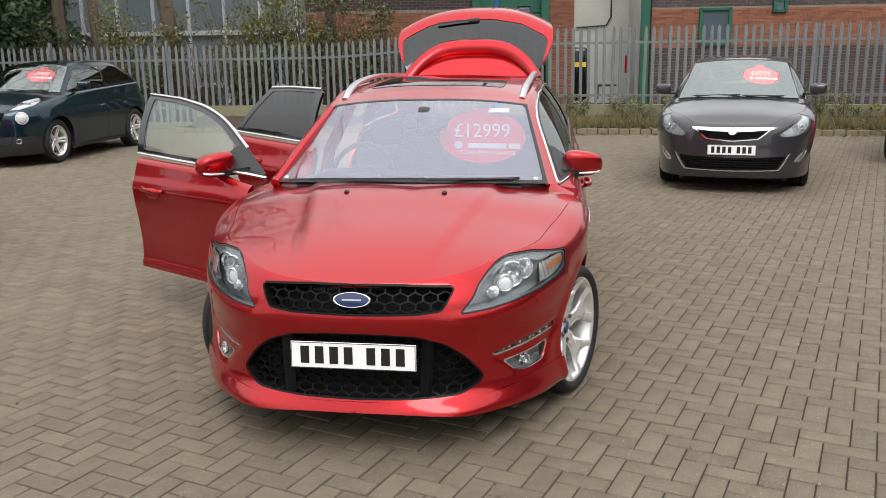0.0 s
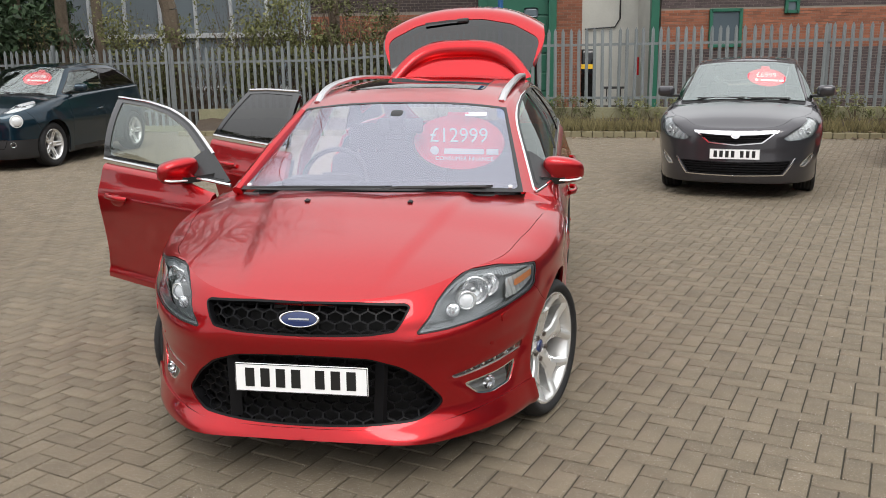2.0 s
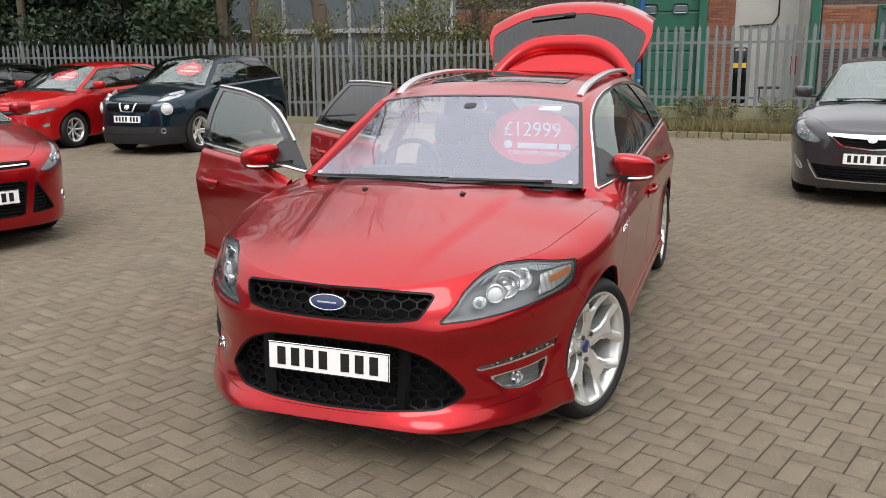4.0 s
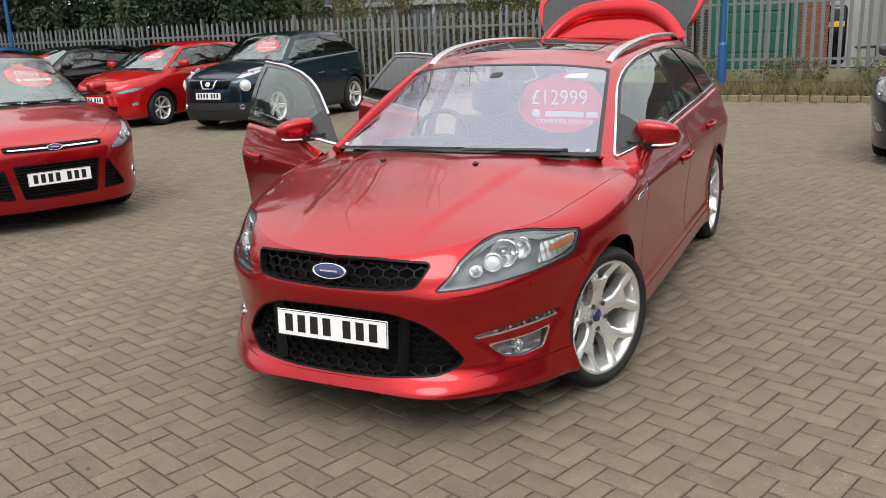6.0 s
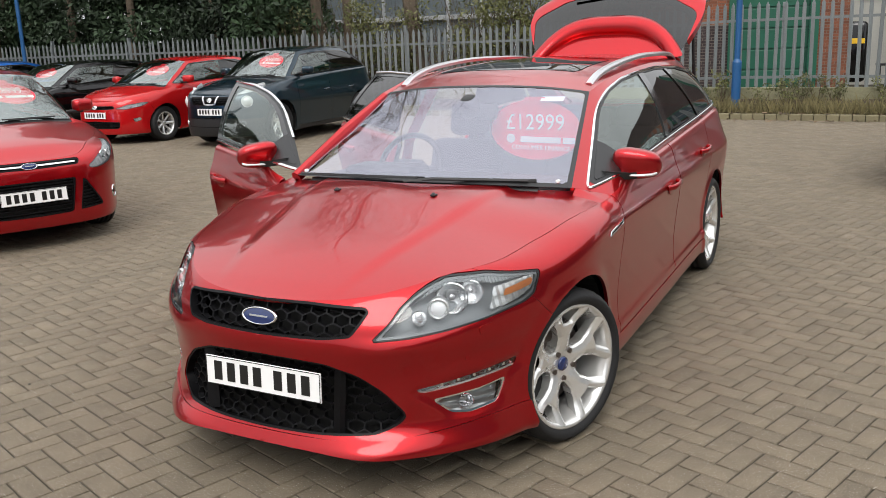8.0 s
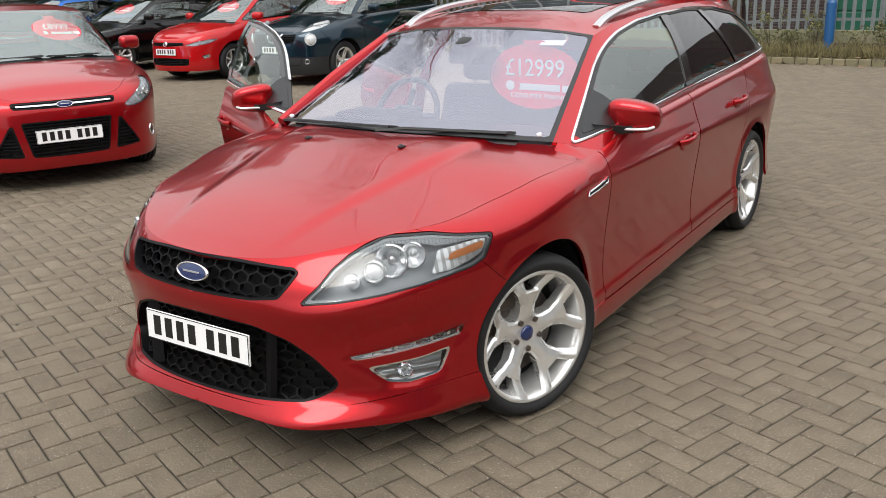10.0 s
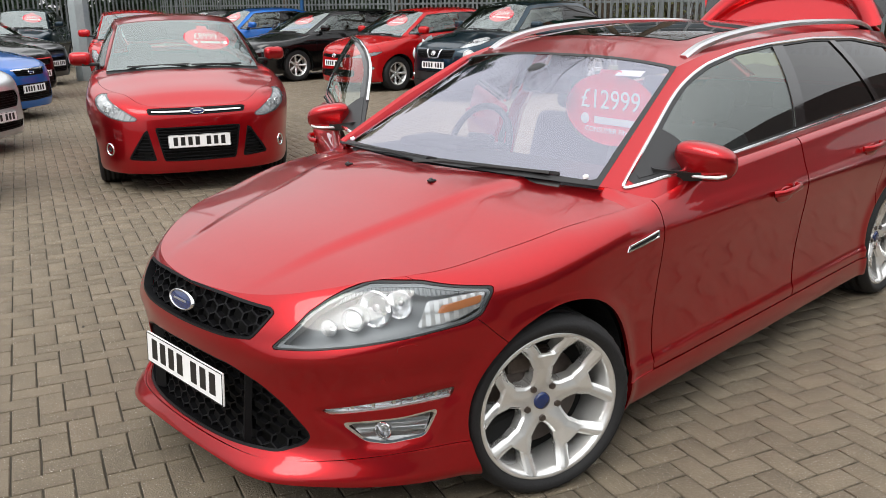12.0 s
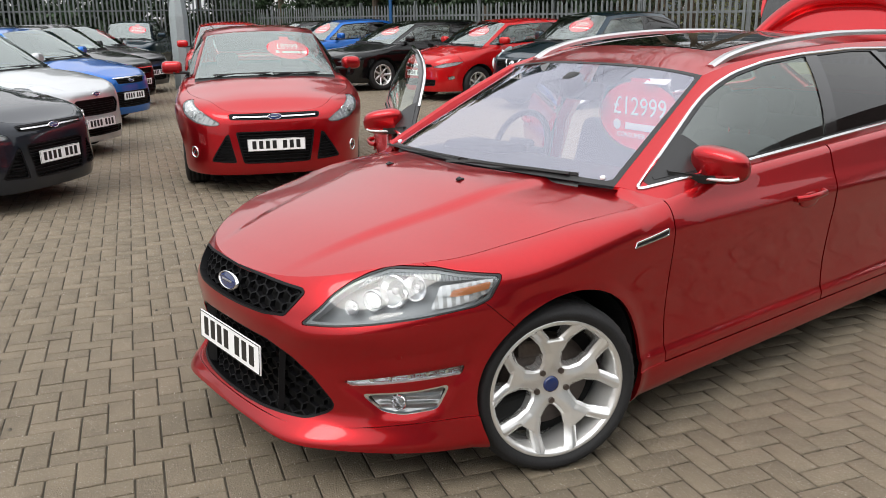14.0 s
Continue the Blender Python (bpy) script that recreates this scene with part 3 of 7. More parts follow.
    V, F = lathe(tyre, n)
    if fine:
        sh = V[:, 0] > half - 0.027
        ang = np.arctan2(V[:, 2], V[:, 1])
        outer = (np.hypot(V[:, 1], V[:, 2]) > R - 0.012) & sh
        V[outer] *= np.where(np.floor(ang[outer] / (2 * math.pi) * 96 + 0.5) % 2 == 0, 1.0, 0.989)[:, None] ** np.array([0, 1, 1])
    mesh_object("tyre", V, F, RUBBER, root)
    V, F = lathe([(half - 0.052, 0.0), (half - 0.052, 0.024), (half - 0.056, 0.029), (half - 0.075, 0.031)], 24)
    mesh_object("hub_cap", V, F, BADGE_BLUE if style == "y" else SATIN, root)
    for k in range(5 if fine else 0):
        bm = bmesh.new()
        a = 2 * math.pi * (k + 0.5) / 5
        c = Vector((0, 0.060 * math.cos(a), 0.060 * math.sin(a)))
        add_cyl(bm, c + Vector((half - 0.085, 0, 0)), c + Vector((half - 0.050, 0, 0)), 0.0125, 0.0115, 6)
        part("wheel_nut", bm, BRAKE, root)
    V, F = lathe([(half - 0.115, 0.06), (half - 0.115, rim_r * 0.68), (half - 0.135, rim_r * 0.68)], 40)
    mesh_object("brake_disc", V, F, BRAKE, root)
    # near-black disc in place of the shade behind the spokes
    V, F = lathe([(half - 0.15, 0.0), (half - 0.15, rim_r - 0.03)], 32)
    mesh_object("wheel_shade", V, F, DARK, root)
    if fine:
        bm = bmesh.new()
        add_box(bm, (half - 0.12, 0.13, 0.03), (0.06, 0.07, 0.17), 0.015)
        part("brake_caliper", bm, BRAKE, root)
        bm = bmesh.new()
        a = math.pi / 5 + 0.0
        c = Vector((0, (rim_r - 0.032) * math.cos(a), (rim_r - 0.032) * math.sin(a)))
        add_cyl(bm, c + Vector((half - 0.06, 0, 0)), c + Vector((half - 0.03, 0, 0)), 0.005, 0.004, 8)
        part("valve", bm, TRIM, root)
    return root


def plate(parent, centre, tilt, turn, groups=(4, 3)):
    """A white number plate with plain dark bars for its characters."""
    bm = bmesh.new()
    add_box(bm, (0, 0, 0), (0.52, 0.008, 0.111), 0.003)
    root = part("number_plate", bm, PLATE_WHITE, parent, "white plate with black characters")
    root.matrix_local = pose(*centre, tilt, 0, turn)
    bm = bmesh.new()
    for sx in (-1, 1):
        for sz in (-1, 1):
            add_box(bm, (sx * 0.128, -0.0043, sz * 0.0525), (0.256, 0.002, 0.0025))
        add_box(bm, (sx * 0.2565, -0.0043, 0), (0.0025, 0.002, 0.105))
    part("plate_border", bm, TRIM, root)
    x = -0.225
    for g in groups:
        for k in range(g):
            bm = bmesh.new()
            add_box(bm, (x + 0.025, -0.0048, 0.002), (0.036, 0.0024, 0.072), 0.0)
            part("character_bar", bm, PLATE_INK, root)
            x += 0.0605
        x += 0.033
    return root


def badge(parent, c, w, h, turn=0, tilt=0, mat=None, name="badge"):
    """An oval badge: a chrome ring round a domed field."""
    V, F = [], []
    n = 40
    rings = ((1.0, 0.0), (1.0, -0.006), (0.94, -0.010), (0.86, -0.009), (0.85, -0.006))
    for k, d in rings:
        V += [(w / 2 * k * math.cos(2 * math.pi * q / n), d, h / 2 * k * math.sin(2 * math.pi * q / n)) for q in range(n)]
    for r in range(len(rings) - 1):
        for q in range(n):
            F.append((r * n + q, r * n + (q + 1) % n, (r + 1) * n + (q + 1) % n, (r + 1) * n + q))
    root = mesh_object(name, V, F, CHROME, parent, "chrome ring")
    root.matrix_local = pose(*c, tilt, 0, turn)
    V = [(0, -0.010, 0)]
    F = []
    for k, d in ((0.45, -0.0095), (0.86, -0.0065)):
        V += [(w / 2 * k * math.cos(2 * math.pi * q / n), d, h / 2 * k * math.sin(2 * math.pi * q / n)) for q in range(n)]
    for q in range(n):
        g = (q + 1) % n
        F += [(0, 1 + q, 1 + g), (1 + q, 1 + n + q, 1 + n + g, 1 + g)]
    mesh_object("badge_field", V, F, mat or BADGE_BLUE, root)
    if mat is None:
        bm = bmesh.new()
        add_box(bm, (0, -0.0105, 0), (w * 0.5, 0.002, h * 0.10), 0.0008)
        part("badge_bar", bm, SATIN, root)
    return root


def price_sticker(parent, S, price, x, v, size, lettered=True, lines=1):
    """A red oval price sticker inside a windscreen, at x across and v up the glass."""
    Wd = S["W"]
    g = S["C"]["green"]
    pr = abs(x) / g["base"][0]
    i, j = min(int(pr * 39), 38), min(int(v * 39), 38)
    p = Wd[i, j] * (np.sign(x) if x else 1, 1, 1)
    du, dv = (Wd[i + 1, j] - Wd[i, j]) * (1, np.sign(x) if x else 1, np.sign(x) if x else 1), Wd[i, j + 1] - Wd[i, j]
    ux = Vector(du).normalized()
    nz = ux.cross(Vector(dv)).normalized()
    uy = nz.cross(ux)
    m = Matrix((ux, uy, nz)).transposed().to_4x4()
    m.translation = Vector(p) - 0.012 * nz
    n, V, F = 56, [(0, 0, 0)], []
    for k in range(n):
        a = 2 * math.pi * k / n
        V.append((0.5 * size * math.cos(a), 0.31 * size * math.sin(a), 0))
    F = [(0, 1 + k, 1 + (k + 1) % n) for k in range(n)]
    b = len(V)
    top = 0.34 if lettered else 0.40
    V += [(-0.13 * size, 0.27 * size, 0), (0.13 * size, 0.27 * size, 0), (0.11 * size, top * size, 0), (-0.11 * size, top * size, 0)]
    F.append((b, b + 1, b + 2, b + 3))
    root = mesh_object("price_sticker", V, F, STICKER_RED, parent, "red oval price sticker", smooth=False)
    root.matrix_local = m @ Matrix.Diagonal((1, 1.42, 1, 1))
    writing("price_figures", price, size * 0.235, STICKER_WHITE, root, pose(0, 0.075 * size, 0.002), 0.92)
    bm = bmesh.new()
    add_box(bm, (0.06 * size, -0.10 * size, 0.002), (0.44 * size, 0.062 * size, 0.001), 0.0)
    part("name_bar", bm, STICKER_WHITE, root)
    bm = bmesh.new()
    add_cyl(bm, (-0.27 * size, -0.095 * size, 0.001), (-0.27 * size, -0.095 * size, 0.003), 0.05 * size, 0.03 * size, 12)
    part("flame_mark", bm, STICKER_WHITE, root)
    if lettered:
        writing("finance_line", "CONSUMER FINANCE", size * 0.066, STICKER_WHITE, root, pose(0.06 * size, -0.185 * size, 0.002))
    bm = bmesh.new()
    add_box(bm, (0.37 * size, -0.10 * size, 0.0025), (0.13 * size, 0.065 * size, 0.001), 0.0)
    part("paper_tag", bm, STICKER_WHITE, root, "small pale label")
    return root


def rounded_seat(parent, x, y, name="front_seat", wide=0.50):
    bm = bmesh.new()
    add_box(bm, (x, y, 0.42), (wide, 0.52, 0.16), 0.06, segs=3)
    root = part(name, bm, SEAT_CLOTH, parent, "charcoal cloth", True)
    bm = bmesh.new()
    add_box(bm, (x, y + 0.36, 0.72), (wide * 0.92, 0.15, 0.58), 0.06, pose(0, 0, 0, -18), 3)
    part("seat_back", bm, SEAT_CLOTH, root, "", True)
    bm = bmesh.new()
    add_box(bm, (x, y + 0.47, 1.10), (0.25, 0.10, 0.17), 0.045, pose(0, 0, 0, -14), 3)
    part("head_restraint", bm, SEAT_CLOTH, root, "", True)
    for d in (-0.055, 0.055):
        bm = bmesh.new()
        add_cyl(bm, (x + d, y + 0.44, 0.95), (x + d, y + 0.465, 1.06), 0.007, n=8)
        part("restraint_post", bm, CHROME, root)
    return root


# ---- the red estate, built ----
def build_estate():
    S = car_shape(ESTATE, 520, 56, 12)
    C = ESTATE
    sculpt(S, *C["wheels"], 0.348, [(0.575, 0.405), (0.60, 0.375), (0.645, 0.352), (0.73, 0.288), (0.83, 0.282), (0.945, 0.300), (1.0, 0.395), (1.055, 0.425), (1.050, 0.478), (0.75, 0.442)])
    root = tagged(new("estate_car"), "red metallic estate car, driver's doors and tailgate open", "car")
    root.matrix_world = pose(*ESTATE_AT)
    s, y, z = grids(S)
    A, B, G, R, Wd = S["A"], S["B"], S["G"], S["R"], S["W"]
    yF, yR = C["wheels"]
    Ra = 0.348
    arch = np.minimum(np.hypot(y - yF - 0.008, z - 0.325), np.hypot(y - yR, z - 0.335)) - Ra
    lamp = [(0.447, 0.598), (0.515, 0.655), (0.56, 0.702), (0.62, 0.738), (0.68, 0.762), (0.77, 0.785), (0.94, 0.785), (1.03, 0.772), (1.165, 0.760), (1.115, 0.688), (1.06, 0.668), (0.88, 0.640), (0.72, 0.619), (0.58, 0.605)]
    upper = [(-0.1, 0.718), (0.20, 0.716), (0.425, 0.705), (0.440, 0.692), (0.405, 0.650), (0.37, 0.612), (0.27, 0.602), (-0.1, 0.597)]
    lower = [(-0.1, 0.525), (0.13, 0.522), (0.265, 0.513), (0.39, 0.473), (0.48, 0.412), (0.566, 0.322), (0.545, 0.290), (0.455, 0.256), (0.22, 0.246), (-0.1, 0.241)]
    drl = [(0.597, 0.408), (0.625, 0.390), (1.015, 0.428), (1.028, 0.463), (0.75, 0.428)]
    fog = [(0.660, 0.364), (0.86, 0.378), (0.975, 0.396), (0.93, 0.313), (0.81, 0.296), (0.735, 0.306)]
    f_lamp, f_up, f_low = sdf(lamp, s, z, 0.012), sdf(upper, s, z, 0.008), sdf(lower, s, z, 0.03)
    f_drl, f_fog = sdf(drl, s, z, 0.012), sdf(fog, s, z, 0.02)
    split = y - (0.565 + (0.668 - z) * 1.0)
    zr = np.clip((z - 0.2) / 0.8, 0, 1)
    d1, d2 = 1.375 - 0.0 * z + 0.03 * (zr - 0.4) ** 2, 2.52 + 0.04 * (zr - 0.3)
    d3 = 3.42 + 0.15 * smooth01((z - 0.62) / 0.4)
    gap = 0.0028
    # front bumper with its openings, and the lip below
    lipz = 0.236 + 0.05 * smooth01((s - 0.35) / 0.8)
    panel(S, "A", "front_bumper", RED, root, [-split - gap, -f_lamp - gap, -f_up, -f_low, -f_drl - 0.001, -f_fog - 0.001, arch, z - lipz, 3.0 - y], 0.03)
    panel(S, "A", "bumper_lip", RED, root, [lipz - 0.0015 - z, arch, 0.75 - y], 0.03, lift=0.009)
    # wings, doors, sills, rear quarters
    for side in "LR":
        panel(S, "A", "wing", RED, root, [split, -f_lamp - gap, arch, d1 - gap - y, z - 0.20, 2.2 - y], 0.014, side)
        panel(S, "A", "sill", RED, root, [y - 1.0, 3.6 - y, arch, 0.283 - z], 0.02, side, lift=0.004)
        panel(S, "A", "rear_quarter", RED, root, [y - d3 - gap, arch, z - 0.285 - (y < 3.3) * 0.0], 0.014, side)
    hinge_f, hinge_r = Vector((-0.92, 1.36, 0)), Vector((-0.915, 2.51, 0))
    gy, gz = G[..., 1], G[..., 2]
    dlo = [(1.325, 0.936), (1.80, 1.196), (1.90, 1.246), (2.00, 1.285), (2.12, 1.322), (2.35, 1.360), (2.64, 1.380), (3.07, 1.390), (3.55, 1.376), (3.95, 1.325), (4.18, 1.240), (4.335, 1.130), (4.30, 1.100), (4.1, 1.086), (3.5, 1.052), (2.6, 1.018), (1.75, 0.984), (1.5, 0.966)]
    f_dlo = sdf(dlo, gy, gz, 0.03)
    post_b = np.abs(gy - (2.60 + 0.10 * (gz - 1.0) / 0.36)) - 0.050
    post_c = np.abs(gy - (3.56 - 0.28 * (gz - 1.03) / 0.35)) - 0.032
    chrome = 0.013
    fd1 = gy - (1.345 + (gz - 0.94) * 1.74)
    gb = 2.575 + 0.10 * (gz - 1.0) / 0.36
    gc = 3.60 - 0.28 * (gz - 1.03) / 0.35
    panel(S, "G", "greenhouse_frame", RED, root, [-f_dlo], 0.015, "L")
    panel(S, "G", "greenhouse_frame", RED, root, [-f_dlo, np.maximum(np.maximum(-fd1, gy - gc), gz - 1.378)], 0.015, "R")
    panel(S, "G", "window_rubber", TRIM, root, [f_dlo, chrome - f_dlo], 0.006, "L", lift=0.001)
    chrome_bar(S, "window_chrome", root, dlo, 1, lambda y, z: True)
    panel(S, "G", "door_pillar", GLOSS_BLACK, root, [f_dlo - chrome, -post_b, ], 0.006, "L", lift=0.002)
    panel(S, "G", "rear_pillar", GLOSS_BLACK, root, [f_dlo - chrome, -post_c], 0.006, "L", lift=0.002)
    sail = sdf([(1.3, 0.93), (1.66, 1.125), (1.73, 0.97)], gy, gz, 0.01)
    panel(S, "G", "mirror_sail", TRIM, root, [f_dlo - chrome, sail], 0.004, "L", lift=0.003)
    panel(S, "G", "front_side_window", SIDE_GLASS, root, [f_dlo - chrome, -(gy - gb) - 0.03, -sail], 0, "L", lift=-0.004)
    panel(S, "G", "rear_side_window", PRIVACY_GLASS, root, [f_dlo - chrome, gy - gb - 0.05, -(gy - gc) - 0.04], 0, "L", lift=-0.004)
    panel(S, "G", "quarter_window", PRIVACY_GLASS, root, [f_dlo - chrome, gy - gc - 0.0], 0, "L", lift=-0.004)
    panel(S, "G", "quarter_window", PRIVACY_GLASS, root, [f_dlo - chrome, gy - gc - 0.0], 0, "R", lift=-0.004)
    # left doors, shut
    for name, lo, hi in (("front_door", d1, d2), ("rear_door", d2 + 2 * gap, d3)):
        door = panel(S, "A", name, RED, root, [y - lo - gap, hi - gap - y, arch, z - 0.287], 0.014, "L")
        hy = 2.30 if name == "front_door" else 3.27
        handle(door, (0.931 if name == "front_door" else 0.902), hy, 0.80 if name == "front_door" else 0.865, 1)
    # right doors, open
    for name, lo, hi, hinge, turn, f1, f2, hy, pane in (("front_door", d1, d2, hinge_f, -60, fd1, gb - gy, 2.30, LIT_SIDE_GLASS), ("rear_door", d2 + 2 * gap, d3, hinge_r, -55, gy - gb - 0.01, gc - gy, 3.27, PRIVACY_GLASS)):
        door = panel(S, "A", name, RED, root, [y - lo - gap, hi - gap - y, arch, z - 0.287], 0.03, "R")
        edge = np.minimum(f1, f2)
        piece = panel(S, "G", "door_glass", pane, door, [f_dlo - chrome - 0.012, (np.minimum(f1 - 0.005, f2 - 0.06)) if name == "front_door" else edge - 0.055], 0, "R", lift=-0.004)
        panel(S, "G", "door_frame", GLOSS_BLACK, door, [f_dlo - chrome, edge, np.maximum((0.065 - f2) if name == "front_door" else (0.06 - edge), chrome + 0.014 - f_dlo)], 0.02, "R", "gloss black window frame")
        panel(S, "G", "door_rubber", TRIM, door, [f_dlo - 0.0, chrome - f_dlo, edge], 0.008, "R", lift=0.001)
        if name == "front_door":
            chrome_bar(S, "door_chrome", door, dlo, -1, lambda y, z: y - (1.345 + (z - 0.94) * 1.74) > 0.0 and y < 2.575 + 0.10 * (z - 1.0) / 0.36, 0.009)
        else:
            chrome_bar(S, "door_chrome", door, dlo, -1, lambda y, z: y > 2.585 + 0.10 * (z - 1.0) / 0.36 and y < 3.60 - 0.28 * (z - 1.03) / 0.35, 0.009)
        handle(door, 0.931 if name == "front_door" else 0.902, hy, 0.80 if name == "front_door" else 0.865, -1)
        # inner trim panel
        V, Fc, N = cut(A, [y - lo - 0.02, hi - 0.02 - y, arch - 0.02, z - 0.30])
        V = V - 0.07 * N
        V, Fc = mirrored(V, [f[::-1] for f in Fc])
        V, Fc = joined((V, Fc))
        mesh_object("door_trim", V, Fc, TRIM, door)
        if name == "front_door":
            mirror_part(door, -1)
            panel(S, "G", "mirror_sail", TRIM, door, [f_dlo - chrome, sail], 0.01, "R", lift=0.003)
        door.matrix_local = Matrix.Translation(hinge) @ pose(0, 0, 0, 0, 0, -turn) @ Matrix.Translation(-hinge)
    mirror_part(root, 1)
    # pillar and roof edge on the open side
    bm = bmesh.new()
    sweep(bm, [(-0.86, 2.50, 0.28), (-0.865, 2.52, 0.6), (-0.80, 2.56, 0.98), (-0.62, 2.64, 1.36)], [(-0.05, -0.03), (0.05, -0.03), (0.05, 0.03), (-0.05, 0.03)])
    part("centre_pillar", bm, RED, root)
    bm = bmesh.new()
    sweep(bm, [(-0.735, 1.27, 0.94), (-0.66, 1.60, 1.13), (-0.60, 1.95, 1.29), (-0.61, 2.3, 1.362), (-0.62, 3.0, 1.39), (-0.61, 3.6, 1.385)], round_section(0.03, 8))
    part("roof_side", bm, RED, root)
    # bonnet
    bx, by = B[..., 0], B[..., 1]
    bonnet = panel(S, "B", "bonnet", RED, root, [S["cowl"](bx) - by, S["B"][:, -1:, 0] - bx - gap * smooth01((by - 0.44) / 0.05) + 0.0006 * smooth01((0.44 - by) / 0.05)], 0.02)
    for sx in (-1, 1):
        bm = bmesh.new()
        add_cyl(bm, (sx * 0.245, 0.925, 0.950), (sx * 0.245, 0.918, 0.963), 0.012, 0.007, 12)
        add_box(bm, (sx * 0.245, 0.925, 0.956), (0.024, 0.03, 0.008), 0.004)
        part("washer_jet", bm, TRIM, bonnet)
    # wing tops beside the screen
    k = S["K"]
    for sx in (1, -1):
        V, F = [], []
        for q in range(15):
            yy = 1.06 + 0.46 * q / 14
            xo, zo = np.interp(yy, k[60:, 1], k[60:, 0]), np.interp(yy, k[60:, 1], k[60:, 2])
            xi = 0.735 - 0.0 * yy if yy < 1.27 else float(np.interp(yy, S["glo"][:, 1], S["glo"][:, 0]))
            zi = float(S["hood"](np.array(0.735), np.array(yy))) - 0.012 if yy < 1.27 else float(np.interp(yy, S["glo"][:, 1], S["glo"][:, 2]))
            xi = min(xi, xo - 0.001)
            for t in (0, 0.5, 1):
                V.append((sx * (xi + (xo - xi) * t), yy, zi + (zo - zi) * t + (0.0 if yy < 1.25 else 0.0)))
        for q in range(14):
            for t in range(2):
                F.append((q * 3 + t, (q + 1) * 3 + t, (q + 1) * 3 + t + 1, q * 3 + t + 1)[:: -1 if sx > 0 else 1])
        mesh_object("scuttle_corner", V, F, RED, root)
    # black scuttle under the wipers
    V, F = [], []
    for q in range(41):
        x = -0.60 + 1.20 * q / 40
        p = abs(x) / 0.735
        zz = float(S["hood"](np.array(x), np.array(float(S["cowl"](x))))) - 0.012
        V += [(x, float(S["cowl"](x)) - 0.05, zz - 0.02), (x, 1.27 - 0.19 * (1 - min(p, 1.05) ** 2) + 0.02, 0.945 + 0.03 * (1 - min(p, 1.05) ** 2))]
    F = [(2 * q, 2 * q + 2, 2 * q + 3, 2 * q + 1) for q in range(40)]
    mesh_object("scuttle", V, F, TRIM, root)
    # windscreen with a black border
    prr, vvv = np.linspace(0, 1, 40)[:, None], np.linspace(0, 1, 40)[None]
    fs = np.minimum(np.minimum((1 - prr) * 0.70 - 0.020, vvv * 0.80 - 0.026), (1 - vvv) * 0.80 - 0.022)
    panel(S, "W", "windscreen", SCREEN_GLASS, root, [1 + 0 * fs], 0)
    panel(S, "W", "windscreen_border", TRIM, root, [-fs], 0, lift=0.0015)
    # roof and sunroof
    rx, ry = R[..., 0], R[..., 1]
    sun_f = sdf([(-0.1, 2.24), (0.40, 2.26), (0.42, 2.30), (0.42, 2.86), (0.39, 2.90), (-0.1, 2.90)], rx, ry, 0.0)
    roof = panel(S, "R", "roof", RED, root, [-sun_f - 0.006], 0.0)
    panel(S, "R", "sunroof", PRIVACY_GLASS, roof, [sun_f], 0.01, lift=0.002, label="dark glass sunroof")
    panel(S, "R", "sunroof_seal", TRIM, roof, [0.012 - np.abs(sun_f)], 0, lift=-0.004)
    rail = pchip([(0.0, -0.01), (0.05, 0.012), (0.15, 0.026), (0.5, 0.034), (0.85, 0.028), (0.96, 0.010), (1.0, -0.01)])
    for sx in (-1, 1):
        bm = bmesh.new()
        pts = []
        for q in range(41):
            t = q / 40
            yy = 2.08 + 2.02 * t
            pts.append((sx * float(np.interp(yy, S["ghi"][:, 1], S["ghi"][:, 0]) - 0.045), yy, float(np.interp(yy, S["ghi"][:, 1], S["ghi"][:, 2]) + 0.012 + rail(t))))
        sweep(bm, pts, [(-0.020, -0.012), (0.020, -0.012), (0.021, 0.004), (0.012, 0.014), (-0.012, 0.014), (-0.021, 0.004)])
        part("roof_rail", bm, SATIN, roof, "satin aluminium roof rail", True)
    # near-black inner sheets added for shade, seen in the gaps and openings
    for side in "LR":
        panel(S, "A", "inner_shade_shell", DARK, root, [-f_lamp - 0.0, arch, d1 - y, z - 0.2, -f_low, -f_up], 0, side, lift=-0.06)
        panel(S, "A", "inner_shade_quarter", DARK, root, [arch, y - d3, z - 0.2], 0, side, lift=-0.025)
    panel(S, "A", "inner_shade_door", DARK, root, [y - d1 + 0.01, d3 - y + 0.01, arch, z - 0.2], 0, "L", lift=-0.03)
    # headlamps
    for side, sx in (("L", 1), ("R", -1)):
        lens = panel(S, "A", "headlamp", LENS_GLASS, root, [f_lamp], 0.0, side, "clear headlamp with a dark seal", lift=-0.003)
        panel(S, "A", "lamp_seal", TRIM, lens, [f_lamp + 0.001, 0.004 - f_lamp], 0.008, side, lift=-0.002)
        panel(S, "A", "lamp_wall", LAMP_INNER, lens, [f_lamp - 0.003, 0.012 - f_lamp], 0.04, side, lift=-0.008)
        panel(S, "A", "lamp_housing", LAMP_INNER, lens, [f_lamp], 0, side, lift=-0.066)
        for s0, z0, r0, deep in ((0.635, 0.657, 0.026, 0.040), (0.785, 0.703, 0.054, 0.056), (0.868, 0.716, 0.042, 0.050)):
            reflector(lens, S, s0, z0, r0, sx, LAMP_FACET, deep)
        p, nn = surface_point(S, 0.712, 0.682, 0.030)
        V, F = lathe([(-0.03, 0.036), (0.012, 0.038), (0.016, 0.034), (0.010, 0.030), (-0.005, 0.028)], 32)
        ring = mesh_object("projector_ring", V, F, LAMP_RIB, lens)
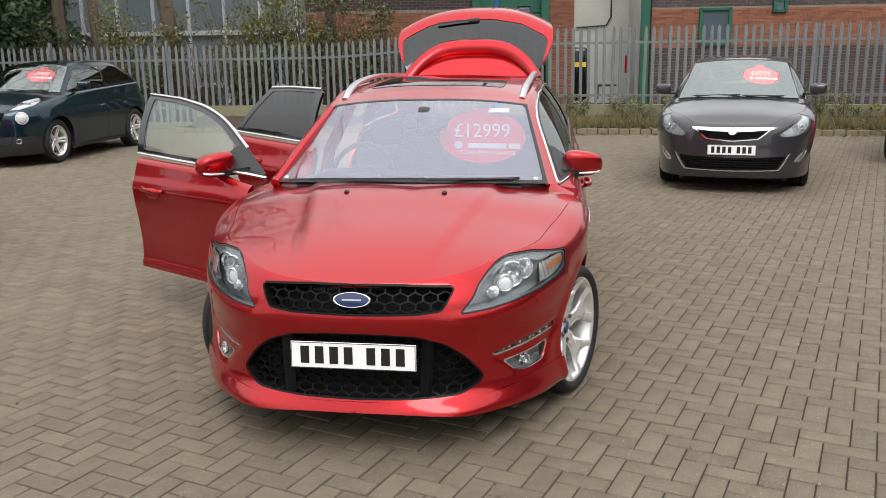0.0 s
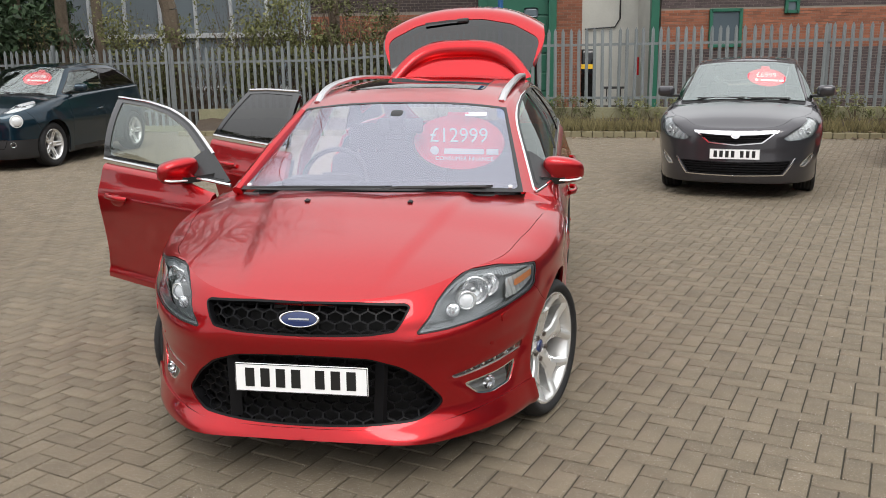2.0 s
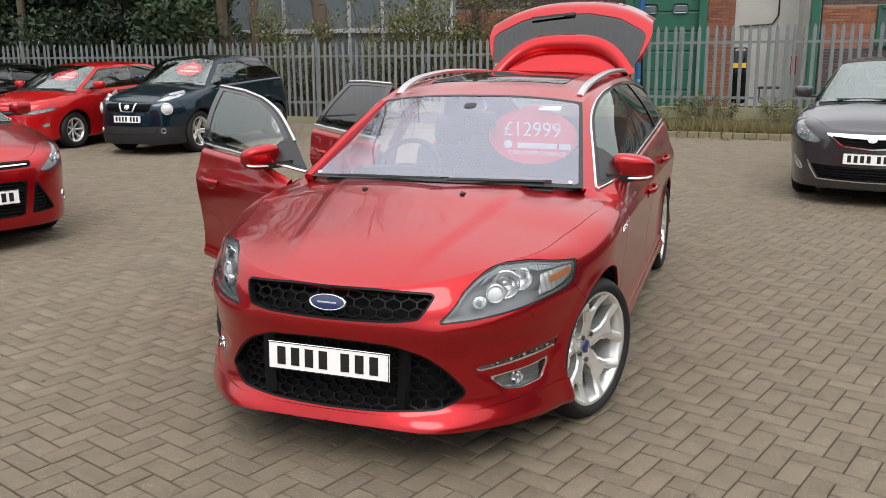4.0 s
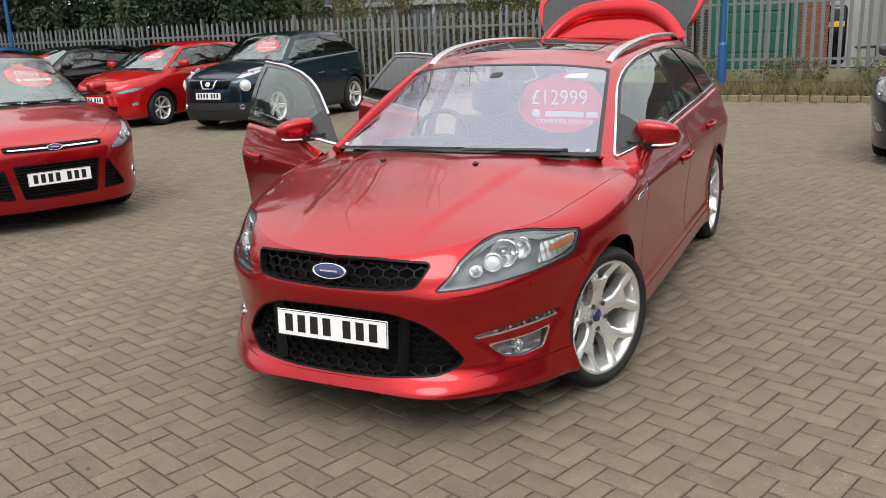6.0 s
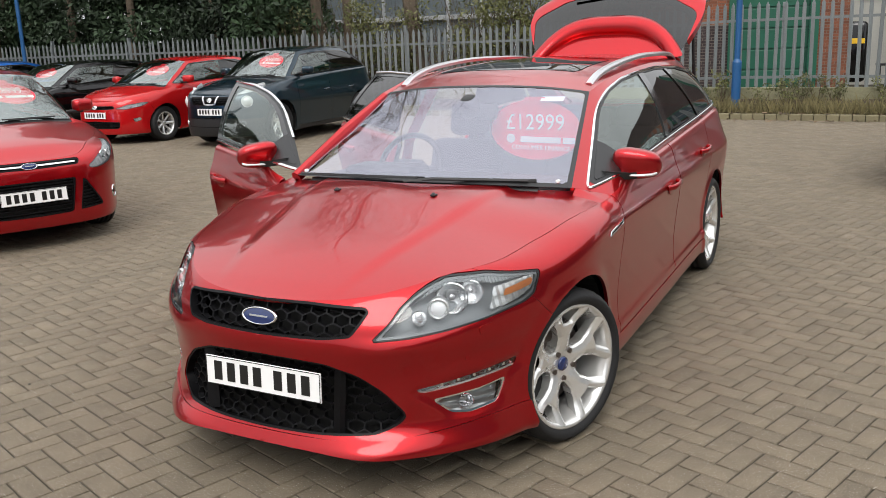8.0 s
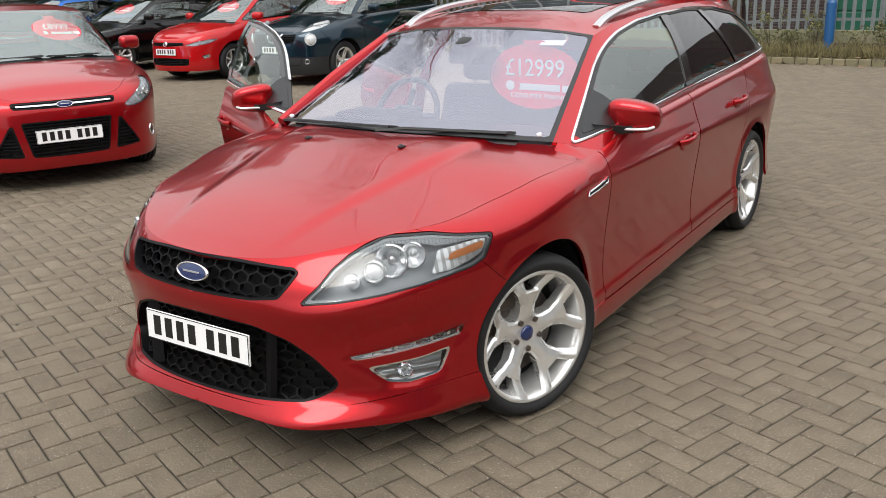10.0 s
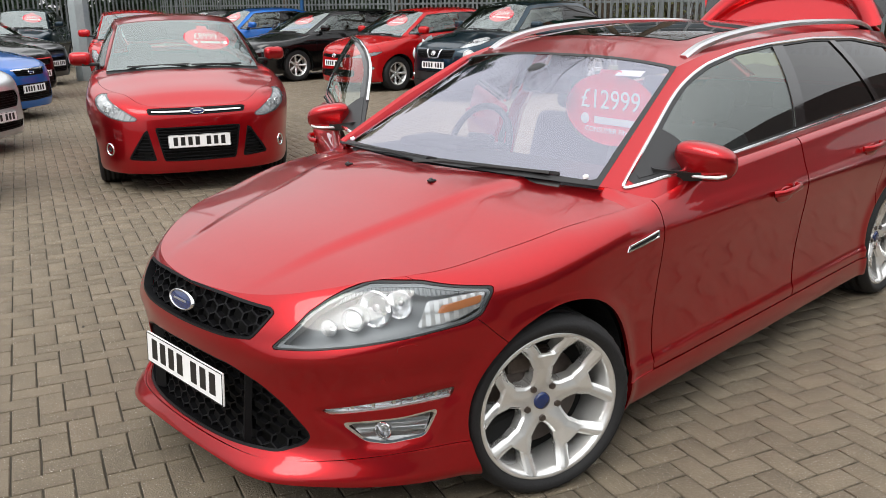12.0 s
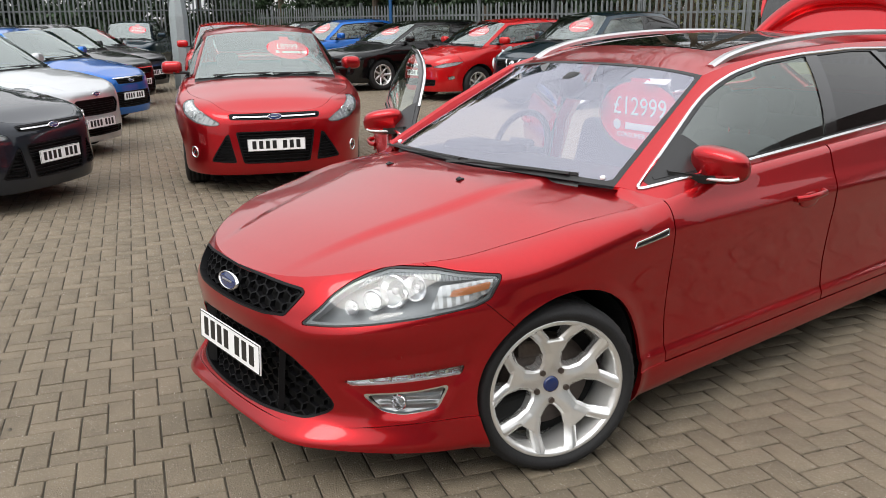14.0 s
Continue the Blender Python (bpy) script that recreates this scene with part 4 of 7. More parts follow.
        ring.matrix_local = Matrix.Translation((sx * p[0], p[1], p[2])) @ (Vector((sx * nn[0], nn[1], 0.05)) + Vector((0, -0.8, 0))).to_track_quat("X", "Z").to_matrix().to_4x4()
        bm = bmesh.new()
        bmesh.ops.create_uvsphere(bm, u_segments=24, v_segments=14, radius=0.029)
        part("projector_lens", bm, LAMP_SILVER, ring, "", True).scale = (0.5, 1, 1)
        # indicator block: a ribbed tray with an amber strip
        patch(S, "indicator", LAMP_RIB, lens, [(0.912, 0.658), (0.950, 0.728), (1.140, 0.748), (1.120, 0.705), (1.06, 0.682), (0.985, 0.664)], side, lambda a, b: 0.016 + 0.003 * (abs((a * 34) % 1 - 0.5) * 2) + 0.10 * max(0, 0.70 - b), (110, 14), 0.006)
        patch(S, "indicator_amber", AMBER, lens, [(0.975, 0.694), (0.992, 0.717), (1.125, 0.740), (1.115, 0.716), (1.04, 0.702)], side, lambda a, b: 0.011, (30, 8), 0.004)
        patch(S, "lamp_brow", LAMP_INNER, lens, [(0.62, 0.705), (0.70, 0.752), (0.80, 0.775), (0.94, 0.776), (1.14, 0.760), (1.135, 0.750), (0.945, 0.742), (0.91, 0.752), (0.78, 0.760), (0.70, 0.738)], side, lambda a, b: 0.014 + 0.003 * ((a * 70) % 1 > 0.7), (140, 14), 0.004)
        # day running strip and fog lamp
        d = panel(S, "A", "day_lamp", LENS_GLASS, root, [f_drl], 0.0, side, "clear strip of day running lamps", lift=-0.003)
        patch(S, "day_lamp_bed", LAMP_FACET, d, drl, side, lambda a, b: 0.004 + 0.008 * (((a - 0.60) / 0.085) % 1) + 0.62 * max(0.0, b - 0.388 - 0.095 * (a - 0.6)), (130, 12), 0.012)
        patch(S, "day_lamp_rim", LAMP_SILVER, d, [(0.600, 0.396), (0.625, 0.388), (1.018, 0.428), (1.020, 0.435), (0.63, 0.397), (0.61, 0.404)], side, lambda a, b: 0.0045, (60, 10), 0.001)
        for q in range(5):
            sq = 0.70 + q * 0.066
            p, nn = surface_point(S, sq, 0.418 + q * 0.0065, 0.004)
            bm = bmesh.new()
            add_cyl(bm, (sx * (p[0] - 0.008 * nn[0]), p[1] - 0.008 * nn[1], p[2]), (sx * (p[0] + 0.004 * nn[0]), p[1] + 0.004 * nn[1], p[2]), 0.004, 0.006, 10)
            part("diode", bm, CHROME, d, "", True)
        fgl = panel(S, "A", "fog_lamp", LENS_GLASS, root, [f_fog], 0.0, side, "clear fog lamp", lift=-0.004)
        patch(S, "fog_lamp_bed", LAMP_RIB, fgl, fog, side, lambda a, b: 0.007 + 0.006 * abs(((b - 0.3) / 0.022) % 1 - 0.5) + 0.55 * max(0.0, b - 0.296), (60, 40), 0.02)
        panel(S, "A", "fog_lamp_edge", CHROME, fgl, [f_fog + 0.001, 0.006 - f_fog], 0.006, side, lift=-0.003)
        reflector(fgl, S, 0.80, 0.338, 0.026, sx, CHROME, 0.014)
        # washer cover and parking sensor
        strip_on(S, "washer_cover", RED, root, [(0.845, 0.585), (0.905, 0.592), (0.905, 0.622), (0.845, 0.616)], -0.003, sides=side, r=0.006, rim=0.004)
        p, nn = surface_point(S, 0.80, 0.505)
        bm = bmesh.new()
        add_cyl(bm, (sx * (p[0] - 0.004 * nn[0]), p[1] - 0.004 * nn[1], p[2]), (sx * (p[0] + 0.002 * nn[0]), p[1] + 0.002 * nn[1], p[2]), 0.010, 0.009, 16)
        part("parking_sensor", bm, RED, root)
        # chrome vent on the wing
        vent(root, S, sx)
    # grilles
    honeycomb(S, "upper_grille", [(p, min(q, 0.688)) for p, q in upper], 0.022, root)
    honeycomb(S, "lower_grille", lower, 0.032, root)
    panel(S, "A", "upper_grille_frame", GRILLE_BLACK, root, [f_up + 0.001, 0.007 - f_up], 0.03, lift=0.003)
    panel(S, "A", "lower_grille_frame", GRILLE_BLACK, root, [f_low + 0.001, 0.008 - f_low], 0.05, lift=-0.004)
    # near-black sheet coloured as the shade behind both grilles
    panel(S, "A", "grille_shade", DARK, root, [np.maximum(f_up, f_low) + 0.01], 0, lift=-0.10)
    for sx in (-1, 1):
        p0, _ = surface_point(S, 0.315, 0.50, 0.035)
        p1, _ = surface_point(S, 0.30, 0.25, 0.03)
        bm = bmesh.new()
        sweep(bm, [(sx * p0[0], p0[1], p0[2]), (sx * p1[0], p1[1], p1[2])], [(-0.022, -0.01), (0.022, -0.01), (0.022, 0.012), (-0.022, 0.012)])
        part("grille_bar", bm, GRILLE_BLACK, root)
    p, _ = surface_point(S, 0.0, 0.660, 0.0)
    badge(root, (0.0, float(p[1]) - 0.006, 0.660), 0.160, 0.064, tilt=-14)
    plate(root, (0.0, 0.022, 0.430), -3, 0)
    # wheels and arches
    for sx in (1, -1):
        wheel(root, (sx * (0.795 if sx > 0 else 0.715), yF, 0.311), 0.314, 0.253, -19, sx, spin=90)
        wheel(root, (sx * 0.775, yR, 0.313), 0.316, 0.254, 0, sx, spin=10)
        for yy in (yF, yR):
            V, F = [], []
            for q in range(25):
                a = math.pi * (q / 24 * 1.24 - 0.12)
                for x in (min(0.905, float(np.interp(yy + Ra * math.cos(a), A[:, 18, 1][40:-60], A[:, 18, 0][40:-60])) - 0.03), 0.56):
                    V.append((sx * x, yy + (Ra + 0.006) * math.cos(a), 0.325 + (Ra + 0.006) * math.sin(a)))
            F = [(2 * q, 2 * q + 1, 2 * q + 3, 2 * q + 2) for q in range(24)]
            V += [(sx * 0.56, yy + (Ra + 0.006) * math.cos(math.pi * (q / 24 * 1.24 - 0.12)), 0.325 + (Ra + 0.006) * math.sin(math.pi * (q / 24 * 1.24 - 0.12))) for q in range(25)]
            F.append(tuple(range(50, 75)))
            mesh_object("arch_liner", V, F, TRIM, root, smooth=False)
    # floor pan
    bm = bmesh.new()
    add_box(bm, (0, 2.4, 0.235), (1.56, 3.9, 0.09), 0.02)
    add_box(bm, (0, 0.62, 0.22), (1.0, 0.9, 0.06), 0.02)
    part("floor_pan", bm, DARK, root)
    interior(root)
    tailgate(root)
    card = price_sticker(root, S, "£12999", 0.42, 0.53, 0.50)
    ux = Vector((1, -0.13, 0)).normalized()
    m = Matrix((ux, Vector((0, 0, 1)), ux.cross(Vector((0, 0, 1))))).transposed().to_4x4()
    m.translation = (0.326, 1.885, 1.13)
    card.matrix_local = m @ Matrix.Diagonal((1.05, 0.98, 1, 1))
    bm = bmesh.new()
    w = S["W"][29, 35]
    add_box(bm, (0, 0, 0), (0.12, 0.045, 0.001))
    part("paper_strip", bm, STICKER_WHITE, root, "white paper strip").matrix_local = pose(w[0] - 0.02, w[1], w[2] - 0.016, 26, 0, 3)
    # pale fixing dots in the lower corners of the screen
    for sx in (1, -1):
        q = S["W"][36, 2]
        bm = bmesh.new()
        add_cyl(bm, (sx * q[0], q[1] - 0.002, q[2] - 0.002), (sx * q[0], q[1] - 0.004, q[2] + 0.006), 0.011, 0.010, 16)
        part("screen_dot", bm, STICKER_WHITE, root)
    # wipers
    for a, b, c in (((0.05, 1.01, 0.990), (0.16, 1.07, 0.998), (0.56, 1.21, 0.983)), ((-0.62, 1.17, 0.972), (-0.42, 1.10, 0.990), (0.10, 1.04, 1.002))):
        bm = bmesh.new()
        sweep(bm, [a, b, c], [(-0.007, 0), (0.007, 0), (0.004, 0.008), (-0.004, 0.008)])
        wiper = part("wiper", bm, TRIM, root)
        bm = bmesh.new()
        m0 = Vector(b) * 0.6 + Vector(a) * 0.4
        sweep(bm, [m0 + Vector((0, 0.01, -0.004)), Vector(c) + Vector((0.03, 0.02, -0.004))], [(-0.004, 0), (0.004, 0), (0.002, 0.011), (-0.002, 0.011)])
        part("wiper_blade", bm, TRIM, wiper)
    return S, root


def chrome_bar(S, name, parent, loop, sx, test, r=0.0075):
    """A bright half-round strip along a window line of the glass house, where test(y, z) holds."""
    loop = np.array(loop + loop[:1], float)
    d = np.r_[0, np.cumsum(np.hypot(*np.diff(loop, axis=0).T))]
    t = np.arange(0, d[-1], 0.02)
    yy, zz = np.interp(t, d, loop[:, 0]), np.interp(t, d, loop[:, 1])
    for _ in range(6):
        yy, zz = (np.roll(yy, 1) + 2 * yy + np.roll(yy, -1)) / 4, (np.roll(zz, 1) + 2 * zz + np.roll(zz, -1)) / 4
    pts = []
    for y, z in zip(yy, zz):
        rows = [(np.interp(z, g[:, 2], g[:, 1]), np.interp(z, g[:, 2], g[:, 0])) for g in S["G"][::2]]
        gy, gx = np.array(rows).T
        pts.append((sx * (float(np.interp(y, gy, gx)) + 0.003), y, z))
    ok = [test(p[1], p[2]) for p in pts]
    n = len(pts)
    begin = next((k for k in range(n) if ok[k] and not ok[k - 1]), 0)
    run = []
    for k in range(n + 1):
        q = (begin + k) % n
        if k < n and ok[q]:
            run.append(pts[q])
        elif len(run) > 3:
            bm = bmesh.new()
            if len(run) == n:
                run.append(run[0])
            sweep(bm, run, round_section(r, 8))
            part(name, bm, CHROME, parent, "bright chrome window surround", True)
            run = []
        else:
            run = []


def handle(door, x, y, z, sx):
    """A door handle: a dished cup in the skin and a grip across it."""
    bm = bmesh.new()
    bmesh.ops.create_uvsphere(bm, u_segments=20, v_segments=10, radius=1)
    bmesh.ops.scale(bm, vec=(0.006, 0.075, 0.034), verts=bm.verts)
    bmesh.ops.translate(bm, vec=(sx * (x + 0.003), y, z - 0.012), verts=bm.verts)
    cup = part("handle_cup", bm, RED, door, "", True)
    bm = bmesh.new()
    sweep(bm, [(sx * (x + 0.006), y - 0.105, z + 0.004), (sx * (x + 0.034), y - 0.075, z + 0.008), (sx * (x + 0.040), y, z + 0.012), (sx * (x + 0.034), y + 0.075, z + 0.014), (sx * (x + 0.006), y + 0.10, z + 0.014)], round_section(0.014, 10, 0.75))
    part("door_handle", bm, RED, door, "", True)


def mirror_part(parent, sx):
    """A door mirror: painted cap, dark foot, clear repeater along its lower edge and the mirror face."""
    bm = bmesh.new()
    bmesh.ops.create_cube(bm, size=1.0)
    bmesh.ops.subdivide_edges(bm, edges=bm.edges, cuts=7, use_grid_fill=True)
    for v in bm.verts:
        x, y, z = v.co * 2
        k = 1 / max((abs(x) ** 3.1 + abs(y) ** 3.1 + abs(z) ** 3.1) ** (1 / 3.1), 1e-6)
        x, y, z = x * k, y * k, z * k
        taper = 1 - 0.10 * x
        v.co = (0.915 + 0.108 * x, 1.665 + 0.062 * y * taper + 0.02 * x + (0.02 if y < 0 else 0) * (1 - z) * 0.5, 1.006 + 0.071 * z * taper - 0.010 * x * (z > 0))
        v.co.x *= sx
    cap = part("door_mirror", bm, RED, parent, "red cap", True)
    bm = bmesh.new()
    sweep(bm, [(sx * 0.795, 1.49, 0.980), (sx * 0.84, 1.575, 0.964), (sx * 0.875, 1.630, 0.955), (sx * 0.915, 1.650, 0.960)], [(-0.020, -0.012), (0.020, -0.016), (0.030, 0.016), (-0.030, 0.020)])
    part("mirror_foot", bm, TRIM, cap, "black plastic foot", True)
    bm = bmesh.new()
    sweep(bm, [(sx * 0.875, 1.617, 0.959), (sx * 0.94, 1.620, 0.960), (sx * 0.988, 1.632, 0.963), (sx * 1.006, 1.656, 0.968)], round_section(0.0065, 8))
    part("repeater", bm, LAMP_RIB, cap, "clear indicator repeater", True)
    bm = bmesh.new()
    add_box(bm, (sx * 0.912, 1.719, 1.006), (0.140, 0.006, 0.088), 0.002)
    part("mirror_glass", bm, CHROME, cap)


def reflector(parent, S, s0, z0, r0, sx, mt, sunk=0.050):
    """A bowl reflector with its lens, sunk in a lamp."""
    p, n = surface_point(S, s0, z0, sunk)
    d = Vector((sx * n[0], n[1], 0.1)).normalized()
    d = (d * 0.55 + Vector((0, -1, 0)) * 0.45).normalized()
    q = d.to_track_quat("X", "Z").to_matrix().to_4x4()
    V, F = lathe([(-0.02, 0.004), (-0.012, r0 * 0.62), (0.008, r0 * 0.92), (0.020, r0), (0.016, r0 * 1.08)], 28)
    ob = mesh_object("reflector", V, F, mt, parent, smooth=False)
    ob.matrix_local = Matrix.Translation((sx * p[0], p[1], p[2])) @ q
    bm = bmesh.new()
    bmesh.ops.create_uvsphere(bm, u_segments=20, v_segments=12, radius=r0 * 0.24)
    lens = part("bulb_lens", bm, SATIN, ob, "", True)
    lens.scale = (0.5, 1, 1)
    lens.location = (0.0, 0, 0)


def vent(root, S, sx):
    """A chrome-edged slot on the wing behind the wheel."""
    y0, y1, z0, z1 = 1.155, 1.335, 0.778, 0.810
    def at(y, z, out):
        row = S["A"][np.argmin(np.abs(S["A"][:260, 26, 1] - y))]
        return (sx * (float(np.interp(z, row[:, 2], row[:, 0])) + out), y, z)
    bm = bmesh.new()
    for a, b, c, d in ((y0, z0, y1, z1 - 0.014), (y0 + 0.01, z0 + 0.016, y1, z1 + 0.006)):
        sweep(bm, [at(a, b, 0.004), at((a + c) / 2, (b + d) / 2, 0.006), at(c, d, 0.004)], round_section(0.0038, 8))
    sweep(bm, [at(y1, z1 - 0.016, 0.004), at(y1 + 0.004, z1 + 0.008, 0.004)], round_section(0.0038, 8))
    sweep(bm, [at(y0, z0 - 0.002, 0.004), at(y0 + 0.008, z0 + 0.018, 0.004)], round_section(0.0038, 8))
    v = part("wing_vent", bm, CHROME, root, "chrome-edged side vent", True)
    bm = bmesh.new()
    sweep(bm, [at(y0 + 0.01, z0 + 0.008, 0.001), at((y0 + y1) / 2, (z0 + z1) / 2, 0.003), at(y1, z1 - 0.004, 0.001)], [(-0.003, -0.010), (0.003, -0.010), (0.003, 0.010), (-0.003, 0.010)])
    part("vent_back", bm, DARK, v)


def interior(root):
    """Dash, wheel, seats, trim and mirror behind the glass."""
    bm = bmesh.new()
    add_box(bm, (0, 1.50, 0.86), (1.42, 0.42, 0.16), 0.06, segs=3)
    add_box(bm, (0, 1.37, 0.915), (0.98, 0.30, 0.06), 0.02)
    add_box(bm, (-0.38, 1.58, 0.94), (0.40, 0.22, 0.07), 0.03, segs=3)
    dash = part("dashboard", bm, TRIM, root, "dark grey dashboard", True)
    V, F = [], []
    for k in range(48):
        for j in range(10):
            a, b = 2 * math.pi * k / 48, 2 * math.pi * j / 10
            V.append(((0.185 + 0.016 * math.cos(b)) * math.cos(a), (0.185 + 0.016 * math.cos(b)) * math.sin(a), 0.016 * math.sin(b)))
            F.append((k * 10 + j, ((k + 1) % 48) * 10 + j, ((k + 1) % 48) * 10 + (j + 1) % 10, k * 10 + (j + 1) % 10))
    sw = mesh_object("steering_wheel", V, F, TRIM, root, "black steering wheel")
    sw.matrix_local = pose(-0.38, 1.82, 0.92, 68, 0, 0)
    bm = bmesh.new()
    add_box(bm, (0, -0.01, 0), (0.17, 0.12, 0.05), 0.025, segs=3)
    add_box(bm, (0, 0.0, 0), (0.34, 0.035, 0.02), 0.008)
    add_box(bm, (0, -0.10, 0), (0.04, 0.16, 0.02), 0.008)
    part("wheel_hub", bm, TRIM, sw, "", True)
    rounded_seat(root, 0.38, 2.12)
    rounded_seat(root, -0.38, 2.12)
    bm = bmesh.new()
    add_box(bm, (0, 3.0, 0.42), (1.36, 0.5, 0.2), 0.06, segs=3)
    add_box(bm, (0, 3.34, 0.72), (1.34, 0.15, 0.58), 0.05, pose(0, 0, 0, -20), 3)
    bench = part("rear_seat", bm, SEAT_CLOTH, root, "charcoal cloth", True)
    for x in (-0.42, 0.0, 0.42):
        bm = bmesh.new()
        add_box(bm, (x, 3.46, 1.06), (0.26, 0.09, 0.15), 0.04, pose(0, 0, 0, -14), 3)
        part("head_restraint", bm, SEAT_CLOTH, bench, "", True)
    bm = bmesh.new()
    add_box(bm, (0, 2.2, 0.60), (0.26, 0.8, 0.16), 0.04)
    part("centre_console", bm, TRIM, root, "", True)
    bm = bmesh.new()
    add_box(bm, (0, 1.86, 1.225), (0.26, 0.04, 0.085), 0.016, pose(0, 0, 0, -15), 3)
    add_box(bm, (0, 1.80, 1.255), (0.09, 0.10, 0.11), 0.03, pose(0, 0, 0, 25), 3)
    part("interior_mirror", bm, TRIM, root, "", True)
    bm = bmesh.new()
    add_box(bm, (0, 3.1, 1.338), (1.05, 1.6, 0.012), 0.004)
    part("headliner", bm, CREAM_TRIM, root)
    bm = bmesh.new()
    add_box(bm, (0, 4.0, 0.62), (1.3, 1.1, 0.05), 0.02)
    part("boot_floor", bm, SEAT_CLOTH, root)


def tailgate(root):
    """The raised tailgate: skin, rear window, spoiler and wiper."""
    prof_y = pchip([(0, 4.19), (0.35, 4.33), (0.7, 4.50), (0.85, 4.62), (1.0, 4.95)])
    prof_z = pchip([(0, 1.41), (0.35, 1.66), (0.7, 1.90), (0.85, 1.985), (1.0, 2.02)])
    half = pchip([(0, 0.53), (0.35, 0.62), (0.7, 0.665), (1.0, 0.64)])
    p, v = np.linspace(-1, 1, 61)[:, None], np.linspace(0, 1, 50)[None]
    P = np.stack([p * half(v), prof_y(v) - 0.16 * p * p * (0.4 + v * 0.6) + 0 * p, prof_z(v) - 0.17 * np.abs(p) ** 2.6 * smooth01(v / 0.8) + 0 * p], 2)
    X, Z = P[..., 0], P[..., 2]
    fw = sdf([(-0.56, 1.42), (-0.625, 1.70), (-0.60, 1.745), (-0.40, 1.85), (-0.15, 1.895), (0.15, 1.895), (0.40, 1.85), (0.60, 1.745), (0.625, 1.70), (0.56, 1.42)], X, Z, 0.03)
    def piece(name, mat, fields, depth, lift=0.0, parent=root, label=""):
        V, F, N = cut(P, fields, False)
        V = V + lift * N
        V, F = thicken(V, F, N, depth) if depth else (V, F)
        return mesh_object(name, V, F, mat, parent, label)
    gate = piece("tailgate", RED, [-fw], 0.05, 0, root, "red tailgate, raised")
    piece("rear_window", PRIVACY_GLASS, [fw - 0.002], 0, -0.004, gate, "dark rear window")
    piece("window_border", GLOSS_BLACK, [fw - 0.002, 0.05 - fw], 0, -0.006, gate)
    inner = piece("tailgate_lining", TRIM, [1 + 0 * fw, -fw - 0.02], 0, -0.05, gate)
    # spoiler: an arched blade with a sunk panel in front of the glass
    n = 49
    V, F = [], []
    for k in range(n):
        t = -1 + 2 * k / (n - 1)
        h = (1 - abs(t) ** 3.2)
        x = 0.575 * t
        top = Vector((x, 4.09 + 0.17 * h, 1.43 + 0.285 * h))
        inn = Vector((x * 0.86, 4.07 + 0.15 * h, 1.41 + 0.205 * h))
        for q in (top + Vector((0, 0.055, -0.02)), top + Vector((0, 0.012, 0.012)), top + Vector((0, -0.012, -0.004)), inn + Vector((0, -0.028, 0.0)), inn + Vector((0, 0.0, -0.008)), inn + Vector((0, 0.004, -0.03))):
            V.append(q)
        if k:
            b = 6 * k
            F += [(b - 6 + j, b + j, b + j + 1, b - 5 + j) for j in range(5)]
    sp = mesh_object("spoiler", V, F, RED, gate, "red roof spoiler")
    V, F = [], []
    for k in range(n):
        t = -1 + 2 * k / (n - 1)
        h = (1 - abs(t) ** 3.2)
        x = 0.575 * 0.86 * t
        for j in range(5):
            w = j / 4
            V.append((x, 4.075 + 0.15 * h * w + 0.012, 1.39 + (0.02 + 0.195 * h) * w))
        if k:
            F += [(5 * k - 5 + j, 5 * k + j, 5 * k + j + 1, 5 * k - 4 + j) for j in range(4)]
    mesh_object("spoiler_panel", V, F, RED, sp)
    bm = bmesh.new()
    add_box(bm, (-0.02, 4.485, 1.885), (0.10, 0.03, 0.04), 0.012, pose(0, 0, 0, 0, -4), 3)
    sweep(bm, [(0.02, 4.475, 1.89), (-0.12, 4.46, 1.882), (-0.33, 4.43, 1.862)], [(-0.010, -0.006), (0.010, -0.006), (0.007, 0.010), (-0.007, 0.010)])
    part("rear_wiper", bm, TRIM, gate, "black rear wiper", True)
    for sx in (-1, 1):
        bm = bmesh.new()
        add_cyl(bm, (sx * 0.60, 4.42, 1.12), (sx * 0.60, 4.30, 1.62), 0.010, n=10)
        add_cyl(bm, (sx * 0.60, 4.42, 1.12), (sx * 0.60, 4.36, 1.36), 0.013, n=10)
        part("gas_strut", bm, TRIM, gate, "", True)


ESTATE_SHAPE, ESTATE_ROOT = build_estate()


